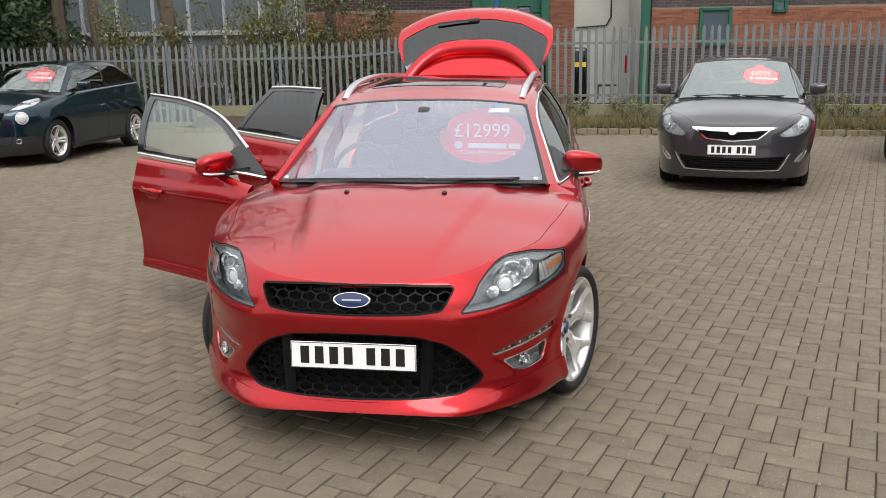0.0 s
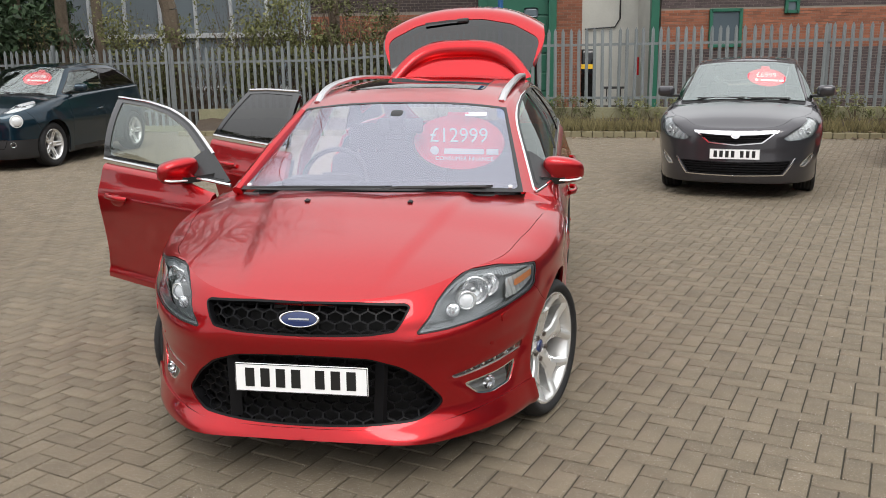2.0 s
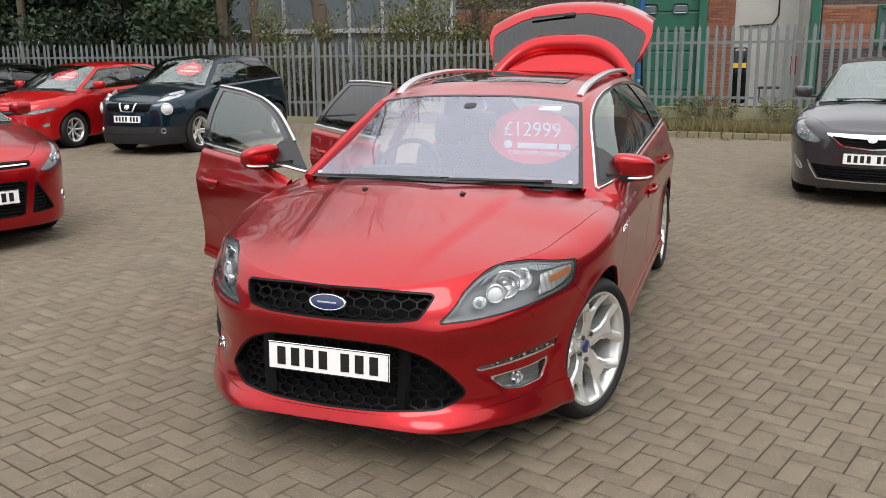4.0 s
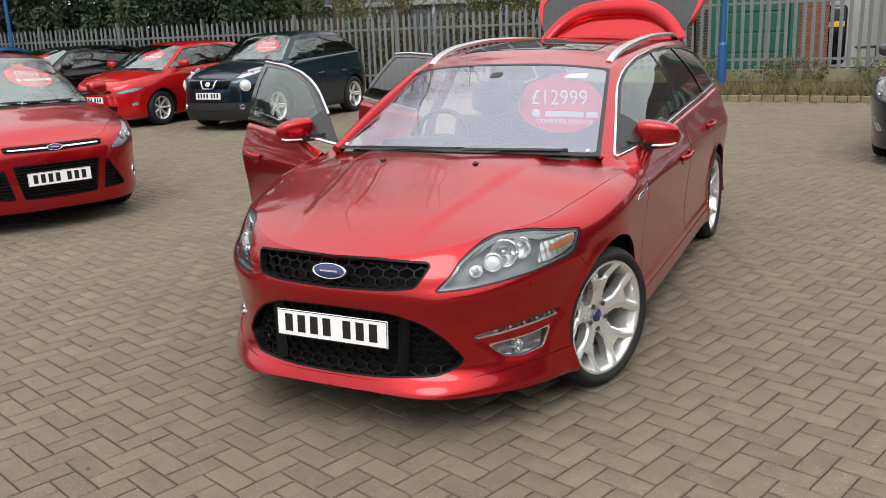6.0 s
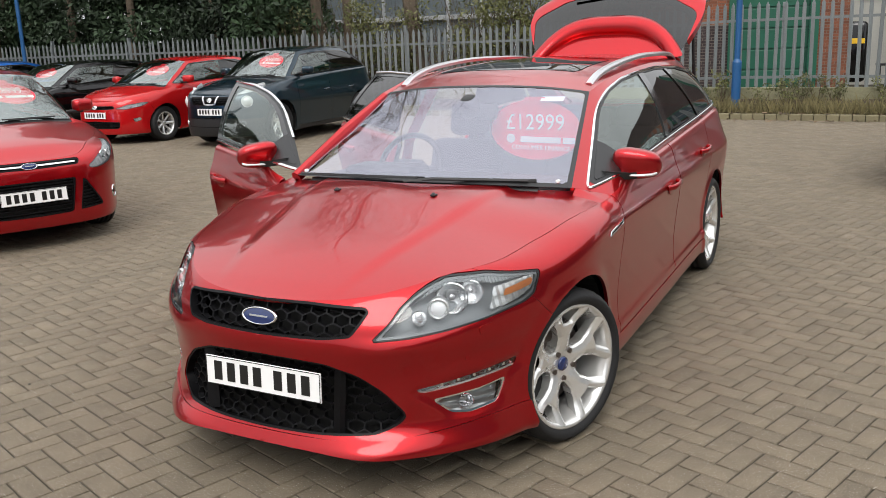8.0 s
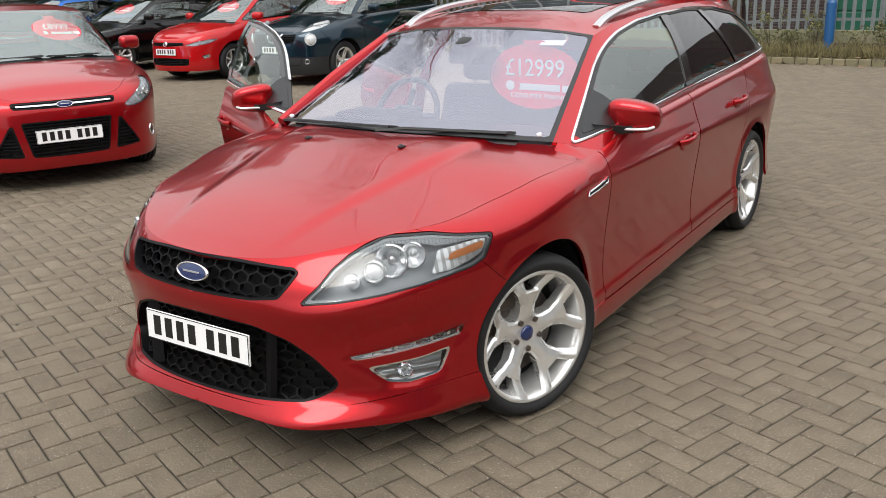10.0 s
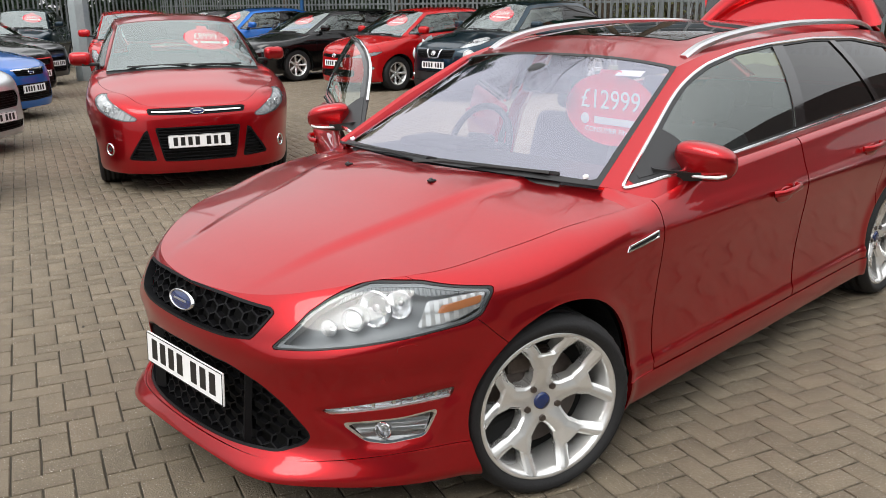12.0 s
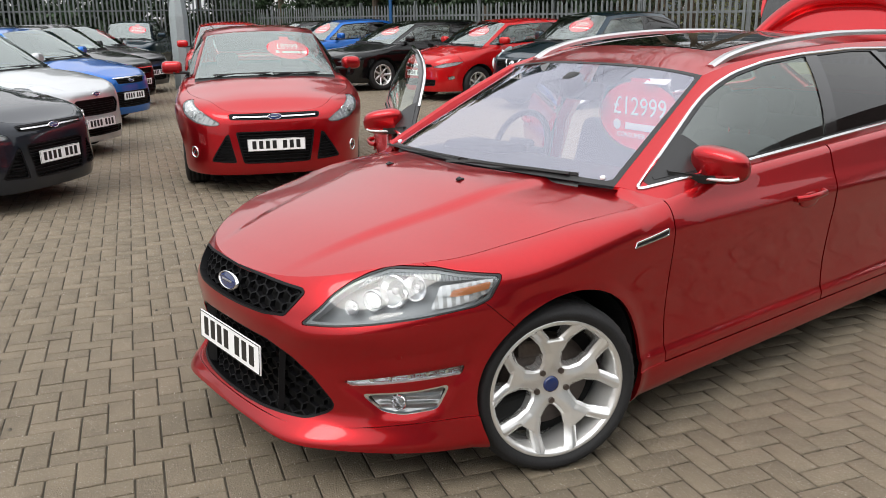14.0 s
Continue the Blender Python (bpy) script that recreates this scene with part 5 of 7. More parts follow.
# ---- other cars ----
def car_spec(L, W, nose, cowl_y, cowl_z, head_y, roof, belt, wheels, radius, p=3.3, D=0.86, rear_t=None, rake=0.12, ridge=0.006):
    """The main lines of a parked car from a few sizes."""
    rb = L - 0.12
    rt = rear_t or L - 0.55
    return dict(
        W=W, L=L, D=D, Dr=0.55, p=p, q=2.0, tail_w=0.94, cowl=cowl_y, cowl_k=0.45, ridge=ridge,
        front=[(0.14, 0.06), (0.2, 0.015), (0.35, 0.0), (0.5, 0.008), (nose - 0.10, 0.02), (nose, 0.05), (nose + 0.12, 0.13)],
        side=[(0.14, 0.08), (0.22, 0.04), (0.35, 0.035), (0.55, 0.012), (0.7, 0.0), (0.85, 0.02), (1.0, 0.06), (1.15, 0.09)],
        rear=[(0.2, 0.05), (0.45, 0.0), (0.7, 0.02), (1.1, 0.12)],
        bonnet=[(0.0, nose - 0.025), (0.1, nose + 0.015), (0.3, nose + (cowl_z - nose) * 0.45), (cowl_y * 0.65, nose + (cowl_z - nose) * 0.75), (cowl_y, cowl_z), (cowl_y + 0.4, cowl_z + 0.03)],
        crown=[(0.0, 0.02), (0.3, 0.05), (0.9, 0.07)],
        rh=[(0.0, 0.10), (0.4, 0.13), (cowl_y, 0.10), (cowl_y + 0.3, 0.05), (L, 0.03)],
        rh_nose=[(0.0, -0.06), (0.4, -0.05), (0.8, 0.0), (7.0, 0.0)],
        rv=[(0.0, 0.035), (0.3, 0.06), (0.8, 0.09), (1.3, 0.05), (L, 0.03)],
        belt=[(0.9, belt - 0.05), (1.5, belt - 0.01), (L * 0.6, belt + 0.03), (L, belt + 0.09)],
        sill=[(0.0, 0.18), (1.2, 0.18), (1.6, 0.2), (L * 0.75, 0.2), (L, 0.3)],
        green=dict(base=(W * 0.78, cowl_y + 0.24, cowl_z - 0.01), head=(W * 0.62, head_y, roof - 0.075), rear_b=rb, rear_t=rt, bow=0.035, crown=0.05, head_bow=0.05, base_bow=0.2, base_z=0.03,
                   rail_x=[(head_y, W * 0.62), (head_y + 0.7, W * 0.65), (rt, W * 0.58)], rail_z=[(head_y, roof - 0.075), (head_y + 0.35, roof - 0.045), (head_y + 0.9, roof - 0.03), (rt - 0.4, roof - 0.045), (rt, roof - rake)]),
        wheels=wheels, radius=radius, track=W - 0.165,
    )


def parked_car(name, label, C, paint, at, price, lamp, grilles, fogs=(), style="five", handed=True, bars=(), badge_z=None, badge_mat=None, plate_z=0.45, plate_in=0.0, cladding=None, round_lamps=(), skirt=0.235):
    """A parked car from its lines: bumper, bonnet, wings, doors, glass, lamps, grilles, plate, wheels, mirrors, seats."""
    S = car_shape(C, 210, 42, 7)
    root = tagged(new(name), label, "car", "cars for sale on the forecourt")
    root.matrix_world = pose(*at)
    s, y, z = grids(S)
    G, R, B = S["G"], S["R"], S["B"]
    yF, yR = C["wheels"]
    rad = C["radius"]
    Ra = rad + 0.045
    arch = np.minimum(np.hypot(y - yF, z - rad), np.hypot(y - yR, z - rad)) - Ra
    f_lamp = sdf(lamp, s, z, 0.02)
    f_gr = [sdf(g, s, z, 0.02) for g in grilles]
    f_fog = [sdf(g, s, z, 0.02) for g in fogs]
    openings = [-f - 0.002 for f in [f_lamp] + f_gr + f_fog]
    split = y - (yF - Ra + 0.09 + (0.60 - z) * 0.6)
    gap = 0.004
    d1, d2, d3 = yF + Ra + 0.10, yF + (yR - yF) * 0.60, yR - Ra * 0.6
    panel(S, "A", "front_bumper", paint, root, openings + [-split - gap, arch, z - skirt], 0.025)
    panel(S, "A", "bumper_skirt", cladding or paint, root, [skirt - z, 1.6 - y, arch], 0.02, lift=-0.004)
    for side in "LR":
        panel(S, "A", "wing", paint, root, [split, -f_lamp - 0.002, arch, d1 - gap - y, z - 0.2], 0.012, side)
        panel(S, "A", "front_door", paint, root, [y - d1, d2 - gap - y, z - 0.27], 0.012, side)
        panel(S, "A", "rear_door", paint, root, [y - d2, d3 - gap - y, z - 0.27, arch], 0.012, side)
        panel(S, "A", "rear_quarter", paint, root, [y - d3, arch], 0.012, side)
        panel(S, "A", "sill", cladding or paint, root, [y - 1.0, d3 + 0.1 - y, 0.266 - z, arch], 0.012, side, lift=-0.006)
        lens = panel(S, "A", "headlamp", LENS_GLASS, root, [f_lamp], 0, side, "clear headlamp", -0.002)
        patch(S, "lamp_bed", LAMP_BED, lens, lamp, side, lambda a, b: 0.016 + 0.012 * ((a * 14 + b * 9) % 1), (44, 16), 0.02)
        panel(S, "A", "lamp_edge", LAMP_INNER, lens, [f_lamp, 0.007 - f_lamp], 0.03, side, lift=-0.004)
        c = np.mean(np.array(lamp), 0)
        for ds in (-0.06, 0.05):
            reflector(lens, S, c[0] + ds, c[1], 0.032, 1 if side == "L" else -1, LAMP_FACET, 0.014)
        for f, g in zip(f_fog, fogs):
            fl = panel(S, "A", "fog_lamp", LENS_GLASS, root, [f], 0, side, "clear fog lamp", -0.004)
            panel(S, "A", "fog_bed", LAMP_SILVER, fl, [f], 0, side, lift=-0.03)
            panel(S, "A", "fog_ring", CHROME, fl, [f, 0.010 - f], 0.02, side, lift=-0.003)
        for s0, z0, r0 in round_lamps:
            p, nn = surface_point(S, s0, z0)
            sx = 1 if side == "L" else -1
            V, F = lathe([(-0.01, r0 * 1.28), (0.006, r0 * 1.24), (0.010, r0 * 1.12), (0.0, r0), (0.012, r0 * 0.9), (0.026, r0 * 0.5), (0.030, 0.001)], 32)
            if r0 < 0.06:
                V, F = lathe([(-0.01, r0 * 1.28), (0.006, r0 * 1.24), (0.010, r0 * 1.12), (0.0, r0 * 0.95)], 32)
            ob = mesh_object("round_lamp", V, F, LAMP_BED if r0 > 0.06 else CHROME, root, "round clear lamp in a bright ring")
            if r0 < 0.06:
                V, F = lathe([(-0.012, r0), (-0.006, r0 * 0.6), (0.002, r0 * 0.45), (0.004, 0.001)], 24)
                mesh_object("lamp_glass", V, F, GLOSS_BLACK, ob, "dark lamp glass")
            ob.matrix_local = Matrix.Translation((sx * p[0], p[1], p[2])) @ Vector((sx * nn[0], nn[1], 0.0)).to_track_quat("X", "Z").to_matrix().to_4x4()
    # near-black sheet added behind the skin, so its gaps look shaded
    panel(S, "A", "inner_shade_shell", DARK, root, [-f_lamp, arch, z - 0.2], 0, lift=-0.06)
    for q, (f, g) in enumerate(zip(f_gr, grilles)):
        z0, z1 = min(p[1] for p in g), max(p[1] for p in g)
        for side in ("L", "R") if min(p[0] for p in g) > 0 else ("both",):
            # the back sheet's near-black colour is the shade behind the slats
            back = panel(S, "A", "grille", DARK, root, [f + 0.006], 0, side, "black slatted grille", -0.035)
            panel(S, "A", "grille_frame", GRILLE_BLACK, back, [f, 0.010 - f], 0.02, side, lift=-0.002)
            slat = z0 + 0.014
            while slat < z1 - 0.006:
                panel(S, "A", "slat", GRILLE_BLACK, back, [f, 0.006 - np.abs(z - slat)], 0.02, side, lift=-0.008)
                slat += 0.028
    for g in bars:
        patch(S, "chrome_bar", CHROME, root, [(max(q, 0.0), w) for q, w in g], "both", lambda a, b: -0.008, (60, 40), 0.004, smooth=True, edge=0.012)
    bx, by = B[..., 0], B[..., 1]
    panel(S, "B", "bonnet", paint, root, [S["cowl"](bx) - by, S["B"][:, -1:, 0] - bx - gap], 0.015)
    V, F = [], []
    gb = C["green"]
    xb, yb, zb = gb["base"]
    for q in range(25):
        x = -1.06 * xb + 2.12 * xb * q / 24
        p = min(abs(x) / xb, 1.06)
        zz = float(S["hood"](np.array(x), np.array(float(S["cowl"](x))))) - 0.03
        V += [(x, float(S["cowl"](x)) - 0.05, zz), (x, yb - gb["base_bow"] * (1 - p * p) + 0.02, zb + gb["base_z"] * (1 - p * p))]
    mesh_object("scuttle", V, [(2 * q, 2 * q + 2, 2 * q + 3, 2 * q + 1) for q in range(24)], TRIM, root)
    k = S["K"]
    i0 = len(k) // 8
    for sx in (1, -1):
        V, F = [], []
        for q in range(9):
            yy = C["cowl"] + 0.03 + 0.62 * q / 8
            xo, zo = np.interp(yy, k[i0:-i0, 1], k[i0:-i0, 0]), np.interp(yy, k[i0:-i0, 1], k[i0:-i0, 2])
            xi, zi = (xb, float(S["hood"](np.array(xb), np.array(yy))) - 0.012) if yy < yb else (float(np.interp(yy, S["glo"][:, 1], S["glo"][:, 0])), float(np.interp(yy, S["glo"][:, 1], S["glo"][:, 2])))
            V += [(sx * min(xi, xo), yy, zi), (sx * xo, yy, zo)]
        mesh_object("scuttle_corner", V, [(2 * q, 2 * q + 2, 2 * q + 3, 2 * q + 1) for q in range(8)], paint, root)
    # glass house
    u, v = np.linspace(0, 1, G.shape[0])[:, None], np.linspace(0, 1, G.shape[1])[None]
    U, Vv = u * (gb["rear_b"] - yb) + 0 * v, v * 0.42 + 0 * u
    ln = gb["rear_b"] - yb
    dlo = [(0.09, 0.012), (0.17, 0.37), (ln * 0.72, 0.38), (ln * 0.88, 0.30), (ln * 0.93, 0.10), (ln * 0.90, 0.03), (ln * 0.5, 0.012)]
    f_dlo = sdf(dlo, U, Vv, 0.05)
    mid, back = ln * 0.47, ln * 0.82
    for side in "LR":
        panel(S, "G", "roof_frame", paint, root, [-f_dlo], 0.012, side)
        panel(S, "G", "window_seal", GLOSS_BLACK, root, [f_dlo, np.maximum(0.02 - f_dlo, 0.04 - np.abs(U - mid))], 0.008, side, lift=0.001)
        panel(S, "G", "side_window", SIDE_GLASS, root, [f_dlo - 0.015, mid - 0.035 - U], 0, side, lift=-0.004)
        panel(S, "G", "rear_side_window", PRIVACY_GLASS, root, [f_dlo - 0.015, U - mid - 0.035], 0, side, lift=-0.004)
    prr, vvv = np.linspace(0, 1, 40)[:, None], np.linspace(0, 1, 40)[None]
    fs = np.minimum(np.minimum((1 - prr) * 0.70 - 0.03, vvv * 0.80 - 0.05), (1 - vvv) * 0.80 - 0.03)
    panel(S, "W", "windscreen", CAR_GLASS, root, [1 + 0 * fs], 0)
    panel(S, "W", "windscreen_border", TRIM, root, [-fs], 0, lift=-0.003)
    panel(S, "R", "roof", paint, root, [1 + 0 * R[..., 0]], 0.015)
    # rear screen closing the glass house
    hi, lo = S["ghi"][-1], S["glo"][-1]
    V = [(lo[0], lo[1], lo[2]), (-lo[0], lo[1], lo[2]), (-hi[0], hi[1], hi[2]), (hi[0], hi[1], hi[2]), (0, hi[1], hi[2] + 0.05), (0, lo[1] + 0.03, lo[2] + 0.01)]
    mesh_object("rear_screen", V, [(0, 5, 4, 3), (5, 1, 2, 4)], PRIVACY_GLASS, root)
    # seats and dash
    bm = bmesh.new()
    add_box(bm, (0, yb + 0.25, zb - 0.08), (C["W"] * 1.5, 0.45, 0.14), 0.05)
    part("dashboard", bm, TRIM, root, "", True)
    for x in (-0.36, 0.36):
        rounded_seat(root, x, yb + 0.8)
    bm = bmesh.new()
    add_box(bm, (0, yR - 0.25, 0.72), (1.25, 0.16, 0.6), 0.05, pose(0, 0, 0, -18))
    part("rear_seat", bm, SEAT_CLOTH, root, "", True)
    bm = bmesh.new()
    add_box(bm, (0, C["L"] / 2, 0.25), (C["W"] * 1.6, C["L"] - 1.2, 0.1), 0.03)
    add_box(bm, (0, yR + 0.3, 0.55), (C["W"] * 1.4, 0.7, 0.5), 0.05)
    part("floor_pan", bm, DARK, root)
    bm = bmesh.new()
    add_box(bm, (0, gb["head"][1] - 0.08, gb["head"][2] - 0.07), (0.22, 0.03, 0.07), 0.015)
    part("interior_mirror", bm, TRIM, root, "", True)
    for sx in (1, -1):
        bm = bmesh.new()
        bmesh.ops.create_uvsphere(bm, u_segments=18, v_segments=12, radius=1)
        for vv in bm.verts:
            x, yy, zz = vv.co
            vv.co = (sx * (C["W"] + 0.03 + 0.105 * np.sign(x) * abs(x) ** 0.55), yb + 0.34 + 0.07 * yy + (0.03 if x > 0 else 0), zb + 0.10 + 0.068 * np.sign(zz) * abs(zz) ** 0.6)
        m = part("door_mirror", bm, paint, root, "", True)
        bm = bmesh.new()
        add_box(bm, (sx * (C["W"] - 0.06), yb + 0.34, zb + 0.045), (0.16, 0.08, 0.03), 0.01)
        part("mirror_foot", bm, TRIM, m)
        bm = bmesh.new()
        add_box(bm, (sx * (C["W"] + 0.03), yb + 0.405, zb + 0.10), (0.16, 0.01, 0.10), 0.004)
        part("mirror_glass", bm, CHROME, m)
        for hy in (d2 - 0.16, d3 - 0.10):
            xx = float(np.interp(hy, S["A"][i0:-i0, 14, 1], S["A"][i0:-i0, 14, 0]))
            bm = bmesh.new()
            sweep(bm, [(sx * (xx - 0.012), hy - 0.09, 0.82), (sx * (xx + 0.022), hy - 0.06, 0.825), (sx * (xx + 0.022), hy + 0.06, 0.835), (sx * (xx - 0.012), hy + 0.09, 0.835)], round_section(0.013, 8))
            part("door_handle", bm, paint, root, "", True)
        for yy, st in ((yF, 0), (yR, 0)):
            wheel(root, (sx * C["track"], yy, rad), rad, rad - 0.105, st, sx, style, False, 0.20)
            V, F = [], []
            for q in range(15):
                a = math.pi * (q / 14 * 1.2 - 0.1)
                for x in (min(C["W"] - 0.035, float(np.interp(yy + Ra * math.cos(a), S["A"][8:-12, 12, 1], S["A"][8:-12, 12, 0])) - 0.03), 0.5):
                    V.append((sx * x, yy + (Ra + 0.004) * math.cos(a), rad + (Ra + 0.004) * math.sin(a)))
            mesh_object("arch_liner", V, [(2 * q, 2 * q + 1, 2 * q + 3, 2 * q + 2) for q in range(14)], DARK, root)
    # wipers
    for a, c in (((0.06, -0.02), (0.54, 0.0)), ((-0.52, 0.0), (0.04, 0.0))):
        bm = bmesh.new()
        pts = []
        for x, up in (a, c):
            p = abs(x) / xb
            pts.append((x, yb - gb["base_bow"] * (1 - p * p) + 0.0 + up * 0.5, zb + gb["base_z"] * (1 - p * p) + 0.016 + up * 0.3))
        sweep(bm, pts, [(-0.009, 0), (0.009, 0), (0.005, 0.014), (-0.005, 0.014)])
        part("wiper", bm, TRIM, root)
    p, _ = surface_point(S, 0, plate_z)
    plate(root, (0, float(p[1]) - 0.012 + plate_in, plate_z), -2, 0)
    if badge_z:
        p, _ = surface_point(S, 0, badge_z)
        badge(root, (0, float(p[1]) - 0.006, badge_z), 0.135 if badge_mat is None else 0.10, 0.055 if badge_mat is None else 0.085, tilt=-15, mat=badge_mat)
    if price:
        price_sticker(root, S, price, 0.30, 0.55, 0.44, False)
    return S, root


LAMP_SWEPT = [(0.50, 0.655), (0.53, 0.632), (0.62, 0.630), (0.80, 0.656), (0.98, 0.715), (1.06, 0.775), (1.09, 0.84), (1.00, 0.85), (0.84, 0.795), (0.64, 0.718)]
LAMP_TALL = [(0.55, 0.60), (0.66, 0.57), (0.86, 0.62), (1.02, 0.76), (1.06, 0.86), (0.90, 0.85), (0.72, 0.76), (0.60, 0.68)]
LAMP_SLIM = [(0.42, 0.63), (0.62, 0.615), (0.90, 0.66), (1.06, 0.725), (0.9, 0.72), (0.65, 0.69)]
HATCH = car_spec(4.36, 0.905, 0.74, 0.95, 1.00, 1.78, 1.47, 0.98, (0.88, 3.53), 0.32)
HATCH_GRILLES = ([(-0.1, 0.575), (0.36, 0.575), (0.30, 0.29), (-0.1, 0.28)], [(0.425, 0.56), (0.445, 0.555), (0.61, 0.31), (0.365, 0.295)], [(-0.1, 0.735), (0.43, 0.735), (0.41, 0.685), (-0.1, 0.675)])
HATCH_BARS = ([(-0.1, 0.713), (0.38, 0.716), (0.38, 0.704), (-0.1, 0.700)],)
parked_car("hatchback_car", "red hatchback with a price sticker behind its windscreen", HATCH, RED, (-4.33, 6.33, 0, 0, 0, 60), "£8999", LAMP_SWEPT, HATCH_GRILLES, bars=HATCH_BARS, badge_z=0.705, round_lamps=((0.82, 0.385, 0.044),), plate_z=0.455)
parked_car("hatchback_car", "dark navy grey hatchback in a row of parked cars", HATCH, NAVY, (-5.39, 4.78, 0, 0, 0, 121), None, LAMP_SWEPT, HATCH_GRILLES, bars=HATCH_BARS, badge_z=0.705, round_lamps=((0.82, 0.385, 0.044),), plate_z=0.455)
SMALL_HATCH = car_spec(3.95, 0.86, 0.78, 0.92, 1.02, 1.70, 1.48, 1.00, (0.80, 3.29), 0.30)
parked_car("small_hatchback", "pale silver small hatchback with a wide slatted grille", SMALL_HATCH, SILVER_PAINT, (-7.85, 6.2, 0, 0, 0, 121), None, LAMP_TALL, ([(-0.1, 0.68), (0.36, 0.68), (0.44, 0.60), (0.36, 0.50), (-0.1, 0.49)], [(-0.1, 0.34), (0.5, 0.34), (0.45, 0.26), (-0.1, 0.25)]), badge_z=0.735, plate_z=0.40)
parked_car("hatchback_car", "bright blue hatchback with a chrome grille bar", HATCH, BLUE_PAINT, (-10.6, 7.9, 0, 0, 0, 121), None, LAMP_SWEPT, ([(-0.1, 0.72), (0.36, 0.72), (0.32, 0.64), (-0.1, 0.63)], [(-0.1, 0.52), (0.50, 0.52), (0.56, 0.30), (-0.1, 0.28)]), bars=([(-0.1, 0.735), (0.40, 0.735), (0.40, 0.715), (-0.1, 0.715)],), badge_z=0.68)
parked_car("people_carrier", "black car with a chrome grille in the row", SMALL_HATCH, BLACK_PAINT, (-13.2, 9.3, 0, 0, 0, 121), None, LAMP_TALL, ([(-0.1, 0.70), (0.36, 0.70), (0.32, 0.60), (-0.1, 0.59)], [(-0.1, 0.5), (0.5, 0.5), (0.5, 0.30), (-0.1, 0.28)]), bars=([(-0.1, 0.72), (0.38, 0.72), (0.38, 0.70), (-0.1, 0.70)],))
parked_car("hatchback_car", "dark grey hatchback with a price sticker in the row", HATCH, GREY_PAINT, (-15.8, 10.9, 0, 0, 0, 121), "£4995", LAMP_SWEPT, HATCH_GRILLES)
CITY_CAR = car_spec(3.72, 0.83, 0.80, 0.85, 1.05, 1.60, 1.52, 1.02, (0.75, 3.2), 0.29)
parked_car("small_hatchback", "dark slate small hatchback with round headlamps", CITY_CAR, TEAL, (-19.8, 11.8, 0, 0, 0, 52), "£5495", [(0.52, 0.66), (0.62, 0.62), (0.76, 0.66), (0.80, 0.78), (0.70, 0.85), (0.58, 0.80)], ([(-0.1, 0.73), (0.36, 0.73), (0.34, 0.69), (-0.1, 0.68)], [(-0.1, 0.56), (0.42, 0.56), (0.48, 0.36), (-0.1, 0.34)]), badge_z=0.76, badge_mat=CHROME, round_lamps=((0.68, 0.42, 0.035),))
parked_car("hatchback_car", "red hatchback parked behind another red one", SMALL_HATCH, RED_FLAT, (-11.5, 10.2, 0, 0, 0, 60), None, LAMP_TALL, HATCH_GRILLES)
CROSSOVER = car_spec(4.13, 0.88, 0.84, 0.95, 1.10, 1.72, 1.57, 1.09, (0.82, 3.35), 0.345, p=3.4, rear_t=3.55, rake=0.16)
parked_car("compact_crossover", "dark teal crossover with round lamps and a price sticker", CROSSOVER, TEAL, (-7.33, 12.95, 0, 0, 0, -6), "£9999", [(0.50, 0.862), (0.66, 0.868), (0.95, 0.925), (1.20, 0.99), (1.16, 1.03), (0.86, 0.99), (0.62, 0.92)], ([(-0.1, 0.83), (0.46, 0.83), (0.40, 0.70), (-0.1, 0.68)], [(-0.1, 0.50), (0.55, 0.48), (0.5, 0.34), (-0.1, 0.33)]), bars=([(0.145, 0.84), (0.178, 0.84), (0.120, 0.70), (-0.1, 0.688), (-0.1, 0.714), (0.098, 0.722)],), badge_z=0.775, badge_mat=CHROME, plate_z=0.585, cladding=TRIM, round_lamps=((0.70, 0.745, 0.075), (0.62, 0.40, 0.032)), style="five", skirt=0.47)
WEDGE_HATCH = car_spec(4.26, 0.885, 0.74, 0.84, 0.99, 1.78, 1.46, 1.00, (0.86, 3.49), 0.315, p=2.7, D=0.95)
parked_car("hatchback_car", "bright red hatchback with slim clear headlamps", WEDGE_HATCH, RED_FLAT, (-9.9, 13.15, 0, 0, 0, -6), "£7495", LAMP_SLIM, ([(-0.1, 0.68), (0.40, 0.68), (0.42, 0.63), (-0.1, 0.61)], [(-0.1, 0.42), (0.50, 0.40), (0.48, 0.29), (-0.1, 0.28)]), fogs=([(0.72, 0.45), (0.86, 0.47), (0.88, 0.42), (0.76, 0.39)],), badge_z=0.655, badge_mat=CHROME, plate_z=0.52, style="seven")
SALOON = car_spec(4.73, 0.92, 0.76, 1.02, 0.98, 2.02, 1.44, 0.98, (0.94, 3.64), 0.33)
parked_car("saloon_car", "black saloon with a price sticker by the fence", SALOON, BLACK_PAINT, (-13.1, 13.4, 0, 0, 0, -6), "£12995", LAMP_SLIM, ([(-0.1, 0.72), (0.36, 0.72), (0.30, 0.61), (-0.1, 0.60)], [(-0.1, 0.46), (0.50, 0.46), (0.48, 0.30), (-0.1, 0.29)]), bars=([(-0.1, 0.665), (0.33, 0.668), (0.33, 0.652), (-0.1, 0.65)],), style="seven")
parked_car("hatchback_car", "blue hatchback by the fence", SMALL_HATCH, BLUE_PAINT, (-16.0, 13.9, 0, 0, 0, -8), "£6995", LAMP_TALL, HATCH_GRILLES)
parked_car("saloon_car", "black saloon at the end of the row by the fence", SALOON, BLACK_PAINT, (-18.8, 14.3, 0, 0, 0, -8), "£5995", LAMP_SLIM, HATCH_GRILLES)
